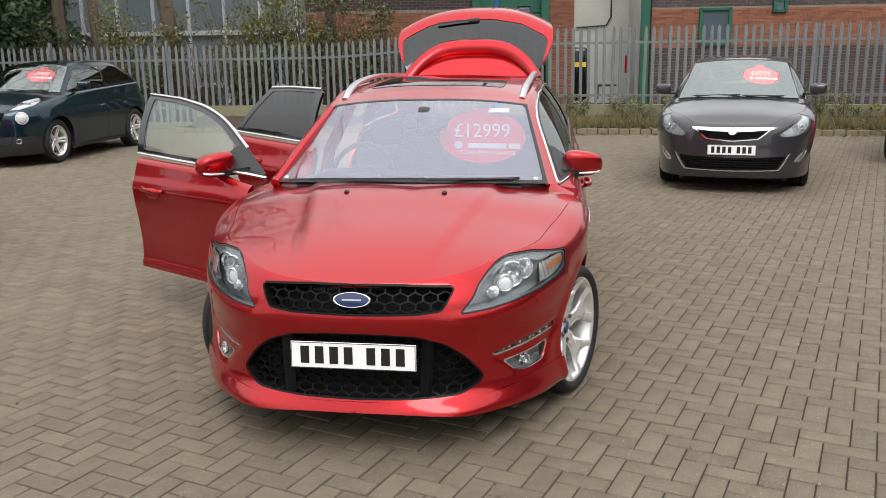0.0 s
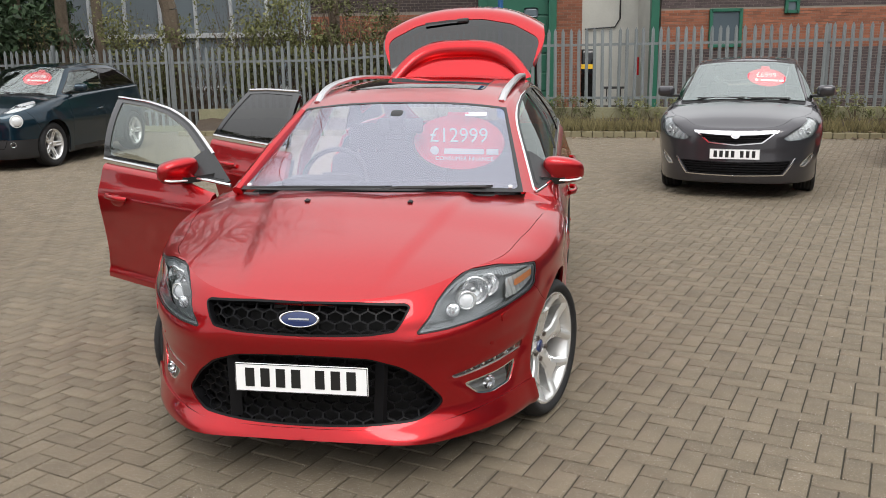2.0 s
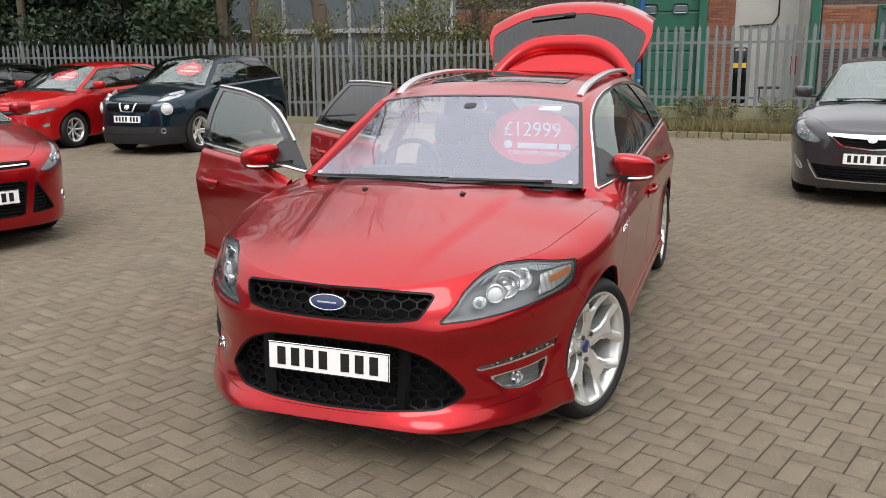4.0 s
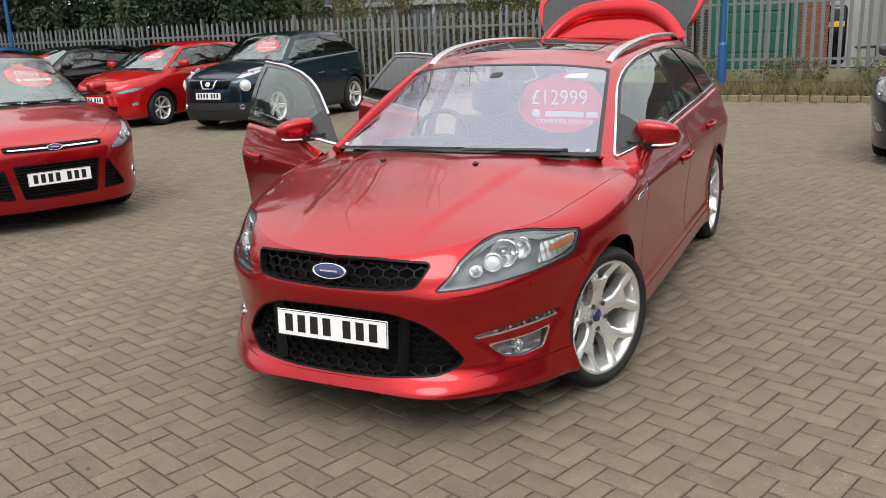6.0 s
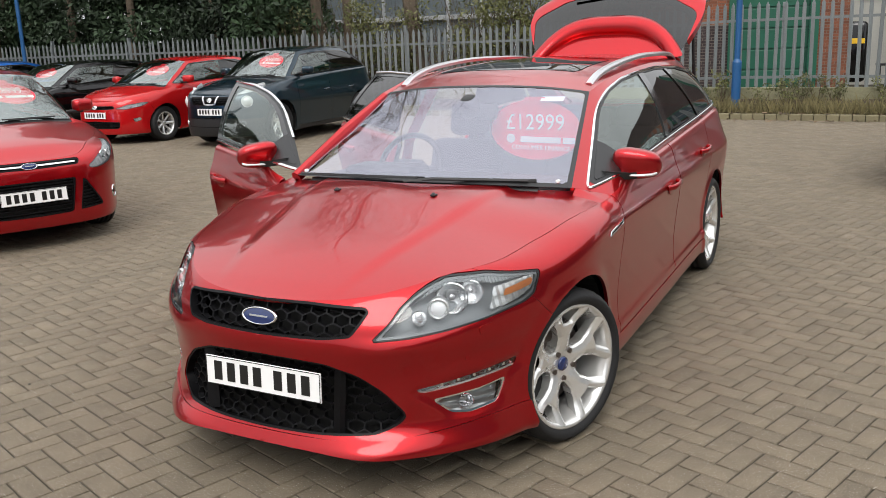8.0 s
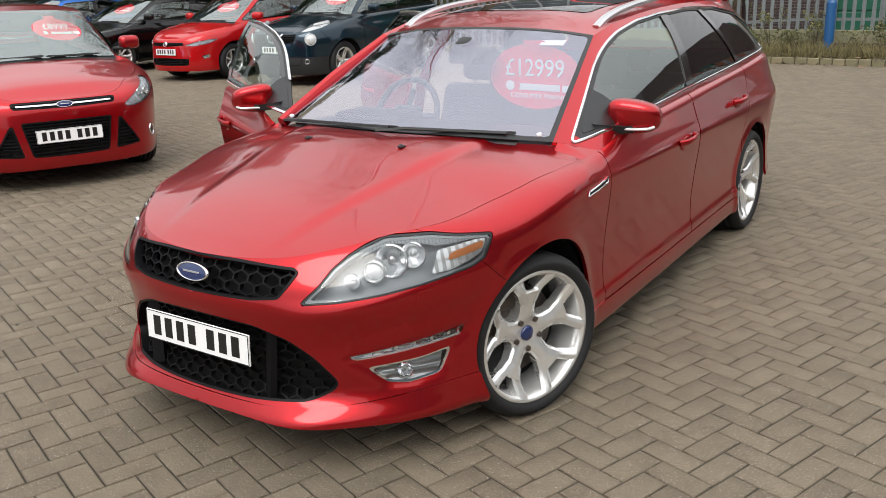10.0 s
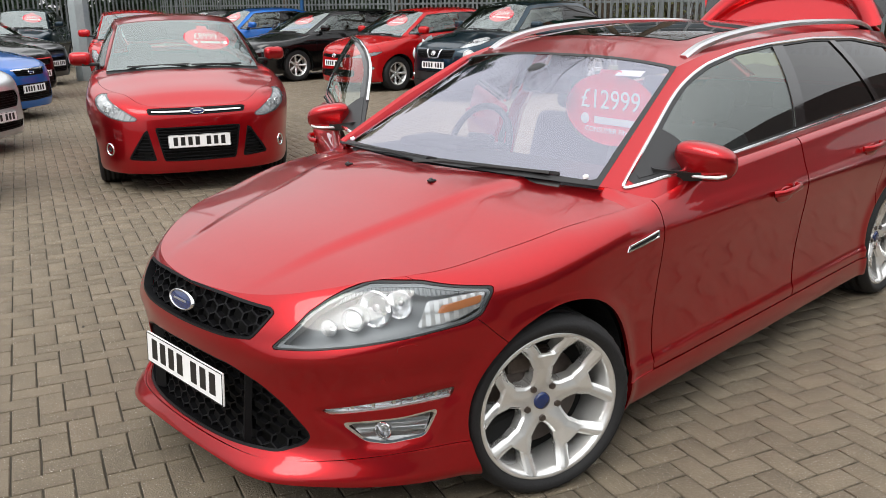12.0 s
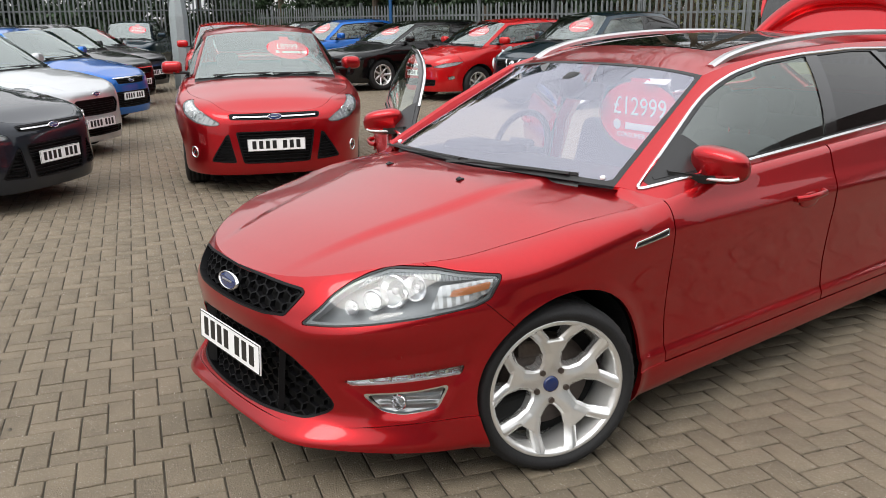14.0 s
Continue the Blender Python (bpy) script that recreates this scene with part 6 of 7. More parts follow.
GREY_HATCH = car_spec(4.42, 0.907, 0.775, 1.0, 1.02, 1.80, 1.50, 0.99, (0.93, 3.61), 0.325)
parked_car("hatchback_car", "dark grey hatchback with a chrome grille bar", GREY_HATCH, GREY_PAINT, (3.05, 9.97, 0, 0, 0, -18), "£6999", [(0.50, 0.672), (0.56, 0.64), (0.72, 0.645), (0.90, 0.675), (1.04, 0.745), (1.11, 0.845), (1.0, 0.875), (0.78, 0.80), (0.62, 0.735)], ([(-0.1, 0.712), (0.30, 0.716), (0.42, 0.736), (0.30, 0.63), (-0.1, 0.605)], [(-0.1, 0.405), (0.60, 0.43), (0.50, 0.285), (-0.1, 0.27)]), fogs=([(0.70, 0.36), (0.80, 0.355), (0.93, 0.42), (1.0, 0.50), (0.90, 0.485), (0.76, 0.42)],), bars=([(-0.1, 0.750), (0.46, 0.755), (0.44, 0.727), (0.2, 0.707), (-0.1, 0.700)], [(-0.1, 0.592), (0.28, 0.618), (0.44, 0.745), (0.42, 0.745), (0.27, 0.630), (-0.1, 0.604)], [(-0.1, 0.258), (0.52, 0.272), (0.66, 0.46), (0.645, 0.46), (0.51, 0.284), (-0.1, 0.268)]), badge_z=0.705, badge_mat=CHROME, plate_z=0.50)
parked_car("hatchback_car", "red hatchback at the edge of the forecourt", SMALL_HATCH, RED_FLAT, (6.4, 11.8, 0, 0, 0, -31), None, LAMP_TALL, HATCH_GRILLES)

# ---- fence, planting strip, buildings ----
STEEL = material("galvanised_steel", (0.20, 0.22, 0.225), 0.55, 0.35, grain=0.12, stain=0.2, scale=25, vary=0.08)
BLUE_STEEL = material("blue_painted_steel", (0.016, 0.09, 0.24), 0.4, grain=0.08, scale=60)
CONCRETE = material("mossy_concrete", (0.22, 0.21, 0.13), 0.9, grain=0.25, stain=0.35, scale=30, bump=0.5)
SOIL = material("bare_soil", (0.065, 0.048, 0.034), 0.95, grain=0.45, stain=0.3, scale=45, bump=1.0)
KERB = material("kerb_stone", (0.20, 0.175, 0.105), 0.9, grain=0.2, stain=0.2, scale=50, bump=0.3, vary=0.1)
BRICK = material("orange_red_brick", (0.21, 0.078, 0.043), 0.85, grain=0.2, stain=0.15, scale=60, bump=0.3, vary=0.25)
BRICK_DARK = material("dark_blue_brick", (0.060, 0.043, 0.042), 0.8, grain=0.2, scale=60, bump=0.3, vary=0.25)
MORTAR = material("mortar", (0.22, 0.19, 0.16), 0.95, grain=0.15, scale=80)
GREEN_PAINT = material("dark_green_door_paint", (0.012, 0.10, 0.06), 0.4, grain=0.06, stain=0.1, scale=40)
WHITE_WALL = material("white_painted_blockwork", (0.50, 0.495, 0.46), 0.8, grain=0.1, stain=0.15, scale=30)
CLADDING = material("olive_beige_cladding", (0.20, 0.185, 0.13), 0.6, grain=0.05, stain=0.08, scale=20)
PALE_GLASS = material("pale_office_glass", (0.21, 0.245, 0.27), 0.15, 0.1, stain=0.25, scale=6)
OFFICE_GLASS = material("office_glass", (0.10, 0.13, 0.15), 0.08, 0.2, stain=0.3, scale=6)
OFFICE_FRAME = material("pale_office_frame", (0.50, 0.52, 0.54), 0.5, grain=0.05)
PAVER = material("brown_grey_paver", (0.158, 0.128, 0.089), 0.85, grain=0.55, stain=0.28, scale=150, bump=0.8, vary=0.11, placed=True)


def flecked(m, scale, amount, colour):
    """Pale stone flecks scattered through a surface."""
    n, l = m.node_tree.nodes, m.node_tree.links
    b = n["Principled BSDF"]
    tc, v, lim, mix = n.new("ShaderNodeNewGeometry"), n.new("ShaderNodeTexNoise"), n.new("ShaderNodeMapRange"), n.new("ShaderNodeMix")
    v.inputs["Scale"].default_value, v.inputs["Detail"].default_value = scale, 1
    lim.inputs["From Min"].default_value, lim.inputs["From Max"].default_value = 1 - amount, 1 - amount + 0.05
    mix.data_type = "RGBA"
    old = b.inputs["Base Color"].links[0].from_socket
    l.new(tc.outputs["Position"], v.inputs["Vector"]), l.new(v.outputs["Fac"], lim.inputs["Value"])
    l.new(lim.outputs[0], mix.inputs[0]), l.new(old, mix.inputs[6])
    mix.inputs[7].default_value = (*colour, 1)
    l.new(mix.outputs[2], b.inputs["Base Color"])


flecked(PAVER, 170.0, 0.330, (0.50, 0.46, 0.40))
JOINT = material("sanded_joint", (0.045, 0.038, 0.026), 0.95, grain=0.3, scale=90)
PALE_STEEL = material("pale_galvanised_steel", (0.33, 0.37, 0.38), 0.5, 0.3, grain=0.1, stain=0.2, scale=20)
STRAW = material("dry_grass_blades", (0.20, 0.17, 0.075), 0.8, vary=0.4)
LITTER = material("dead_leaves", (0.17, 0.115, 0.065), 0.85, vary=0.6)
GRIT = material("mixed_grit", (0.16, 0.14, 0.11), 0.9, vary=0.7)
BARK = material("grey_brown_bark", (0.11, 0.085, 0.06), 0.9, grain=0.35, stain=0.3, scale=25, bump=0.8)
TWIG = material("bare_twigs", (0.085, 0.058, 0.038), 0.9)
CONIFER = material("dark_conifer_leaf", (0.028, 0.052, 0.022), 0.7, vary=0.45)
SHRUB = material("olive_shrub_leaf", (0.125, 0.13, 0.045), 0.7, vary=0.4)


def fence_y(x):
    """Where the palisade stands."""
    return 18.75 - 0.20 * (x - 2.0) if x > -4 else 19.95 - 0.03 * (x + 4)


def kerb_y(x):
    return fence_y(x) - 1.25


# ground
bm = bmesh.new()
add_box(bm, (0, 0, -0.017), (3000, 3000, 0.02))
tagged(part("ground", bm, JOINT), "dark sanded bed below the paving", "ground", kind="structure")


def pavers():
    """Herringbone blocks 200 by 100 mm, laid at an angle to the kerb."""
    ang = radians(-24.7)
    c, s = math.cos(ang), math.sin(ang)
    w, g, h = 0.1006, 0.0070, 0.003
    i, j = np.meshgrid(np.arange(-340, 340), np.arange(-340, 340), indexing="ij")
    i, j = i.ravel(), j.ravel()
    k = (i + j) % 4
    rng = np.random.default_rng(5)
    sets = []
    for kind, dx, dy in ((0, 2, 1), (2, 1, 2)):
        a, b = i[k == kind], j[k == kind]
        sets.append(np.stack([a * w + dx * w / 2, b * w + dy * w / 2, np.full(len(a), dx * w / 2 - g / 2), np.full(len(a), dy * w / 2 - g / 2)], 1))
    q = np.concatenate(sets)
    x, y = q[:, 0] * c - q[:, 1] * s - 1.272, q[:, 0] * s + q[:, 1] * c + 3.035
    limit = np.where(x > -4, 18.75 - 0.2 * (x - 2), 19.95 - 0.03 * (x + 4)) - 1.25
    limit = np.where(x < -5.6, limit + 1.0, limit)
    keep = (x > -24) & (x < 12.5) & (y > -4) & (y < limit - 0.06)
    q, x, y = q[keep], x[keep], y[keep]
    near = np.hypot(x + 0.9, y - 2.9)
    order = np.argsort(near)
    dz = rng.uniform(-0.0015, 0.001, len(x))
    corner = np.array([(-1, -1), (1, -1), (1, 1), (-1, 1)])
    def block(hx, hy):
        top = [(sx * (hx - h), sy * (hy - h), 0.0) for sx, sy in corner]
        rim = [(sx * hx, sy * hy, -h) for sx, sy in corner]
        low = [(sx * hx, sy * hy, -0.014) for sx, sy in corner]
        faces = [(0, 1, 2, 3)] + [(r * 4 + 4 + n, r * 4 + 4 + (n + 1) % 4, r * 4 + (n + 1) % 4, r * 4 + n) for r in range(2) for n in range(4)]
        return np.array(top + rim + low), faces
    kinds = {}
    pave = tagged(new("pavement"), "brown-grey block paving laid in herringbone", "paving", kind="structure")
    for n in order[:300]:
        key = q[n, 2] > q[n, 3]
        if key not in kinds:
            V, F = block(q[n, 2], q[n, 3])
            me = bpy.data.meshes.new("paver")
            me.from_pydata([tuple(v) for v in V], [], F)
            me.materials.append(PAVER)
            kinds[key] = me
        ob = new("paver", kinds[key])
        ob.parent = pave
        ob.matrix_local = pose(x[n], y[n], dz[n], rng.uniform(-0.3, 0.3), rng.uniform(-0.3, 0.3), -24.7 + rng.uniform(-0.6, 0.6))
    V, F, base = [], [], 0
    rest = order[300:]
    tilt = rng.uniform(-0.004, 0.004, (len(rest), 2))
    for wide in (True, False):
        pick = rest[(q[rest, 2] > q[rest, 3]) == wide]
        if not len(pick):
            continue
        B, Fc = block(*q[pick[0], 2:4])
        t = tilt[: len(pick)]
        P = np.repeat(B[None], len(pick), 0)
        P[..., 2] += P[..., 0] * t[:, :1] + P[..., 1] * t[:, 1:] + dz[pick][:, None]
        X, Y = P[..., 0] * c - P[..., 1] * s + x[pick][:, None], P[..., 0] * s + P[..., 1] * c + y[pick][:, None]
        V.append(np.stack([X, Y, P[..., 2]], 2).reshape(-1, 3))
        F.append((np.array(Fc)[None] + (base + 12 * np.arange(len(pick)))[:, None, None]).reshape(-1, 4))
        base += 12 * len(pick)
    V, F = np.concatenate(V), np.concatenate(F)
    me = bpy.data.meshes.new("paving_blocks")
    me.vertices.add(len(V)), me.loops.add(F.size), me.polygons.add(len(F))
    me.vertices.foreach_set("co", V.ravel())
    me.loops.foreach_set("vertex_index", F.ravel().astype(np.int32))
    me.polygons.foreach_set("loop_start", (np.arange(len(F)) * 4).astype(np.int32))
    me.update(calc_edges=True)
    me.materials.append(PAVER)
    ob = new("paving_blocks", me)
    ob.parent = pave
    tagged(ob, kind="stuff")


def fence():
    root = tagged(new("palisade_fence"), "galvanised steel palisade fence with pointed pales", "fence")
    prof = [(-0.034, 0.0), (-0.030, -0.008), (-0.012, -0.010), (-0.008, -0.020), (0.008, -0.020), (0.012, -0.010), (0.030, -0.008), (0.034, 0.0)]
    n = len(prof)
    hgt = 1.75
    V = [(x, y, 0) for x, y in prof] + [(x, y, hgt - 0.11) for x, y in prof] + [(x * 0.9, y, hgt - 0.06) for x, y in prof] + [(x * 0.12, y, hgt) for x, y in prof]
    F = [(r * n + k, r * n + k + 1, (r + 1) * n + k + 1, (r + 1) * n + k) for r in range(3) for k in range(n - 1)]
    back = len(V)
    V += [(x, 0.003, z) for x, z in ((-0.034, 0), (0.034, 0), (0.034, hgt - 0.11), (0.004, hgt), (-0.004, hgt), (-0.034, hgt - 0.11))]
    F.append(tuple(range(back, back + 6))[::-1])
    me = bpy.data.meshes.new("pale")
    me.from_pydata(V, [], F)
    me.materials.append(STEEL)
    x, k = -27.0, 0
    while x < 12.5:
        base = 0.12 + 0.22 * float(smooth01((x + 3.5) / 4.0))
        ob = new("pale", me)
        ob.parent = root
        slope = math.degrees(math.atan2(fence_y(x + 0.1) - fence_y(x), 0.1))
        ob.matrix_local = pose(x, fence_y(x), base, random.uniform(-0.5, 0.5), random.uniform(-0.7, 0.7), slope) @ Matrix.Diagonal((1, 1, 1, 1))
        x += 0.158
        k += 1
    for z in (0.35, 1.42):
        bm = bmesh.new()
        sweep(bm, [(q, fence_y(q) + 0.03, z + 0.12 + 0.22 * float(smooth01((q + 3.5) / 4.0))) for q in np.linspace(-27, 12.5, 60)], [(-0.02, -0.025), (0.02, -0.025), (0.02, 0.025), (-0.02, 0.025)])
        part("fence_rail", bm, STEEL, root)
    for q in np.arange(-26.1, 12, 2.75):
        bm = bmesh.new()
        add_box(bm, (q, fence_y(q) + 0.09, 1.02), (0.055, 0.10, 1.9 + 0.2 * float(smooth01((q + 3.5) / 4.0))), 0.004)
        part("fence_post", bm, STEEL, root)


def side_fence():
    """The fence and conifers that close the forecourt's far end."""
    src = bpy.data.meshes["pale"]
    root = tagged(new("palisade_fence"), "galvanised steel palisade fence at the far end of the forecourt", "fence")
    for y in np.arange(-4.0, 20.5, 0.158):
        ob = new("pale", src)
        ob.parent = root
        ob.matrix_local = pose(-27.0, y, 0.1, random.uniform(-0.5, 0.5), random.uniform(-0.7, 0.7), 90) @ Matrix.Diagonal((1, 1, 1.25, 1))
    for z in (0.45, 1.85):
        bm = bmesh.new()
        add_box(bm, (-27.04, 8.2, z), (0.04, 24.5, 0.05))
        part("fence_rail", bm, STEEL, root)
    rng = random.Random(70)
    for k in range(10):
        x, y, h = -29.5 + rng.uniform(-0.4, 0.4), -3 + k * 2.5, rng.uniform(7.5, 9.5)
        tree = tagged(new("conifer"), "dense dark green conifer beyond the end fence", "tree", "conifer screen")
        bm = bmesh.new()
        add_cyl(bm, (x, y, 0), (x, y, h * 0.9), 0.14, 0.03, 10)
        part("trunk", bm, BARK, tree)
        spots = []
        for q in range(60):
            t = rng.random() ** 1.2
            a = rng.uniform(0, 2 * math.pi)
            r = (1.75 - 1.1 * t) * rng.uniform(0.5, 1.0)
            spots.append((x + 0.8 * r * math.cos(a), y + r * math.sin(a), 0.5 + t * (h - 0.8), rng.uniform(0.5, 0.85)))
        leaves("crown", CONIFER, spots, 9000, 0.125, tree, "", 300 + k, 0.8)


def verge():
    """The planting strip: soil, dwarf wall under the fence, kerb stones."""
    V, F = [], []
    xs = np.linspace(-6.2, 14, 120)
    rng = np.random.default_rng(3)
    for n, x in enumerate(xs):
        for m in range(9):
            t = m / 8
            V.append((x, kerb_y(x) + 0.06 + t * 1.15, 0.085 + 0.22 * t * t + 0.02 * rng.standard_normal()))
        if n:
            F += [(9 * n - 9 + m, 9 * n + m, 9 * n + m + 1, 9 * n - 8 + m) for m in range(8)]
    tagged(mesh_object("planting_strip", V, F, SOIL), "bare soil strip with litter below the fence", "soil", kind="structure")
    bm = bmesh.new()
    sweep(bm, [(x, fence_y(x) - 0.02, 0.26) for x in np.linspace(-6.2, 14, 40)], [(-0.10, -0.3), (0.10, -0.3), (0.10, 0.24), (-0.10, 0.24)])
    tagged(part("dwarf_wall", bm, CONCRETE), "mossy concrete dwarf wall under the fence", "wall", kind="structure")
    bm = bmesh.new()
    sweep(bm, [(x, fence_y(x), 0.02) for x in np.linspace(-34, -6.2, 10)], [(-0.10, -0.1), (0.10, -0.1), (0.10, 0.11), (-0.10, 0.11)])
    tagged(part("fence_footing", bm, CONCRETE), "concrete strip below the fence", "wall", kind="structure")
    kerb = tagged(new("kerb"), "pale kerb stones along the planting strip", "kerb", kind="structure")
    x = -6.2
    while x < 12:
        bm = bmesh.new()
        add_box(bm, (0, 0, 0.03), (0.195, 0.10, 0.15), 0.012)
        ob = part("kerb_stone", bm, KERB, kerb)
        ob.matrix_local = pose(x, kerb_y(x), random.uniform(-0.004, 0.004), 0, 0, math.degrees(math.atan2(kerb_y(x + 0.1) - kerb_y(x), 0.1)) + random.uniform(-1, 1))
        x += 0.202
    for x in (0.62, -18.3):
        bm = bmesh.new()
        add_cyl(bm, (x, fence_y(x) - 0.55, 0.0), (x, fence_y(x) - 0.55, 1.0), 0.085, n=20)
        add_cyl(bm, (x, fence_y(x) - 0.55, 1.0), (x, fence_y(x) - 0.55, 1.06), 0.085, 0.055, n=20)
        add_cyl(bm, (x, fence_y(x) - 0.55, 1.06), (x, fence_y(x) - 0.55, 6.0), 0.055, n=20)
        tagged(part("lamp_post", bm, BLUE_STEEL, smooth=True), "blue painted steel lamp column", "lamp post")

    # galvanised column with a tapering shoulder
    bm = bmesh.new()
    add_cyl(bm, (-16.5, 11.85, 0.0), (-16.5, 11.85, 1.62), 0.215, 0.215, 8)
    add_cyl(bm, (-16.5, 11.85, 1.62), (-16.5, 11.85, 2.5), 0.215, 0.10, 8)
    add_cyl(bm, (-16.5, 11.85, 2.5), (-16.5, 11.85, 6.5), 0.10, 0.08, 8)
    tagged(part("steel_column", bm, PALE_STEEL), "pale galvanised steel column with a tapered shoulder", "column")
    # dry grass along the strip
    rng = np.random.default_rng(21)
    V, F = [], []
    for q in range(9000):
        x = rng.uniform(-1.0, 11.8)
        y = kerb_y(x) + 0.07 + abs(rng.normal(0, 0.35))
        if y > fence_y(x) - 0.1:
            continue
        a, hh = rng.uniform(0, 2 * math.pi), rng.uniform(0.05, 0.30)
        dx, dy = 0.008 * math.cos(a), 0.008 * math.sin(a)
        lx, ly = rng.normal(0, 0.06, 2)
        z0 = 0.08 + 0.2 * max(0.0, (y - kerb_y(x) - 0.06) / 1.15) ** 2
        k = len(V)
        V += [(x - dx, y - dy, z0), (x + dx, y + dy, z0), (x + lx * 0.5, y + ly * 0.5, z0 + hh * 0.7), (x + lx, y + ly, z0 + hh)]
        F += [(k, k + 1, k + 2), (k, k + 2, k + 3)]
    tagged(mesh_object("dry_grass", V, F, STRAW, smooth=False), "straggly yellow-green grass along the kerb", "grass", kind="stuff")
    # fallen leaves and scraps in the strip
    V, F = [], []
    for q in range(1500):
        x = rng.uniform(-1.0, 11.8)
        y = kerb_y(x) + rng.choice([-0.12, 0.3, 0.55]) + rng.normal(0, 0.16)
        if y > fence_y(x) - 0.12:
            continue
        u = max(0.0, (y - kerb_y(x) - 0.06) / 1.15)
        z0 = (0.10 + 0.22 * u * u) if y > kerb_y(x) + 0.05 else (0.115 if y > kerb_y(x) - 0.06 else 0.006)
        e = rng.normal(0, 1, 3) * (0.03, 0.03, 0.012)
        f = np.array([-e[1], e[0], rng.normal(0, 0.008)]) * 0.6
        c = np.array([x, y, z0 + 0.012])
        k = len(V)
        V += [c - e, c - f, c + e, c + f]
        F.append((k, k + 1, k + 2, k + 3))
    tagged(mesh_object("leaf_litter", V, F, LITTER, smooth=False), "brown and pale fallen leaves along the kerb", "leaves", kind="stuff")
    # grit and leaf scraps on the blocks
    V, F = [], []
    for q in range(900):
        x, y = rng.uniform(-5, 4.5), rng.uniform(0.2, 8.5)
        r = rng.choice([0.003, 0.004, 0.006, 0.009], p=[0.35, 0.35, 0.22, 0.08])
        k = len(V)
        e = rng.uniform(0.6, 1.4, 3) * r
        V += [(x + e[0], y, r * 0.4), (x - e[0], y, r * 0.4), (x, y + e[1], r * 0.4), (x, y - e[1], r * 0.4), (x, y, r * 0.4 + e[2] * 0.8), (x, y, 0.0)]
        F += [(k, k + 2, k + 4), (k + 2, k + 1, k + 4), (k + 1, k + 3, k + 4), (k + 3, k, k + 4), (k + 2, k, k + 5), (k + 1, k + 2, k + 5), (k + 3, k + 1, k + 5), (k, k + 3, k + 5)]
    tagged(mesh_object("grit", V, F, GRIT, smooth=False), "scattered small stones and grit on the paving", "grit", kind="stuff")


FACADE_Y = 25.2


def brick_wall(name, x0, x1, z0, z1, mat, y=FACADE_Y, label=""):
    """A brick wall of real courses."""
    bm = bmesh.new()
    add_box(bm, ((x0 + x1) / 2, y + 0.14, (z0 + z1) / 2), (x1 - x0, 0.25, z1 - z0))
    root = tagged(part(name, bm, MORTAR), label, "wall", kind="structure")
    V, F = [], []
    rows = int((z1 - z0) / 0.075)
    for r in range(rows):
        z = z0 + r * 0.075
        x = x0 - (0.1125 if r % 2 else 0)
        while x < x1 - 0.02:
            a, b = max(x, x0), min(x + 0.215, x1)
            if b - a > 0.02:
                k = len(V)
                d = random.uniform(0.006, 0.014)
                V += [(a, y + 0.02, z), (b, y + 0.02, z), (b, y + 0.02, z + 0.065), (a, y + 0.02, z + 0.065), (a, y + 0.015 - d, z), (b, y + 0.015 - d, z), (b, y + 0.015 - d, z + 0.065), (a, y + 0.015 - d, z + 0.065)]
                F += [(k + 4, k + 5, k + 6, k + 7), (k, k + 1, k + 5, k + 4), (k + 1, k + 2, k + 6, k + 5), (k + 2, k + 3, k + 7, k + 6), (k + 3, k, k + 4, k + 7)]
            x += 0.225
    ob = mesh_object("bricks", V, F, mat, root, smooth=False)
    tagged(ob, kind="stuff")
    return root


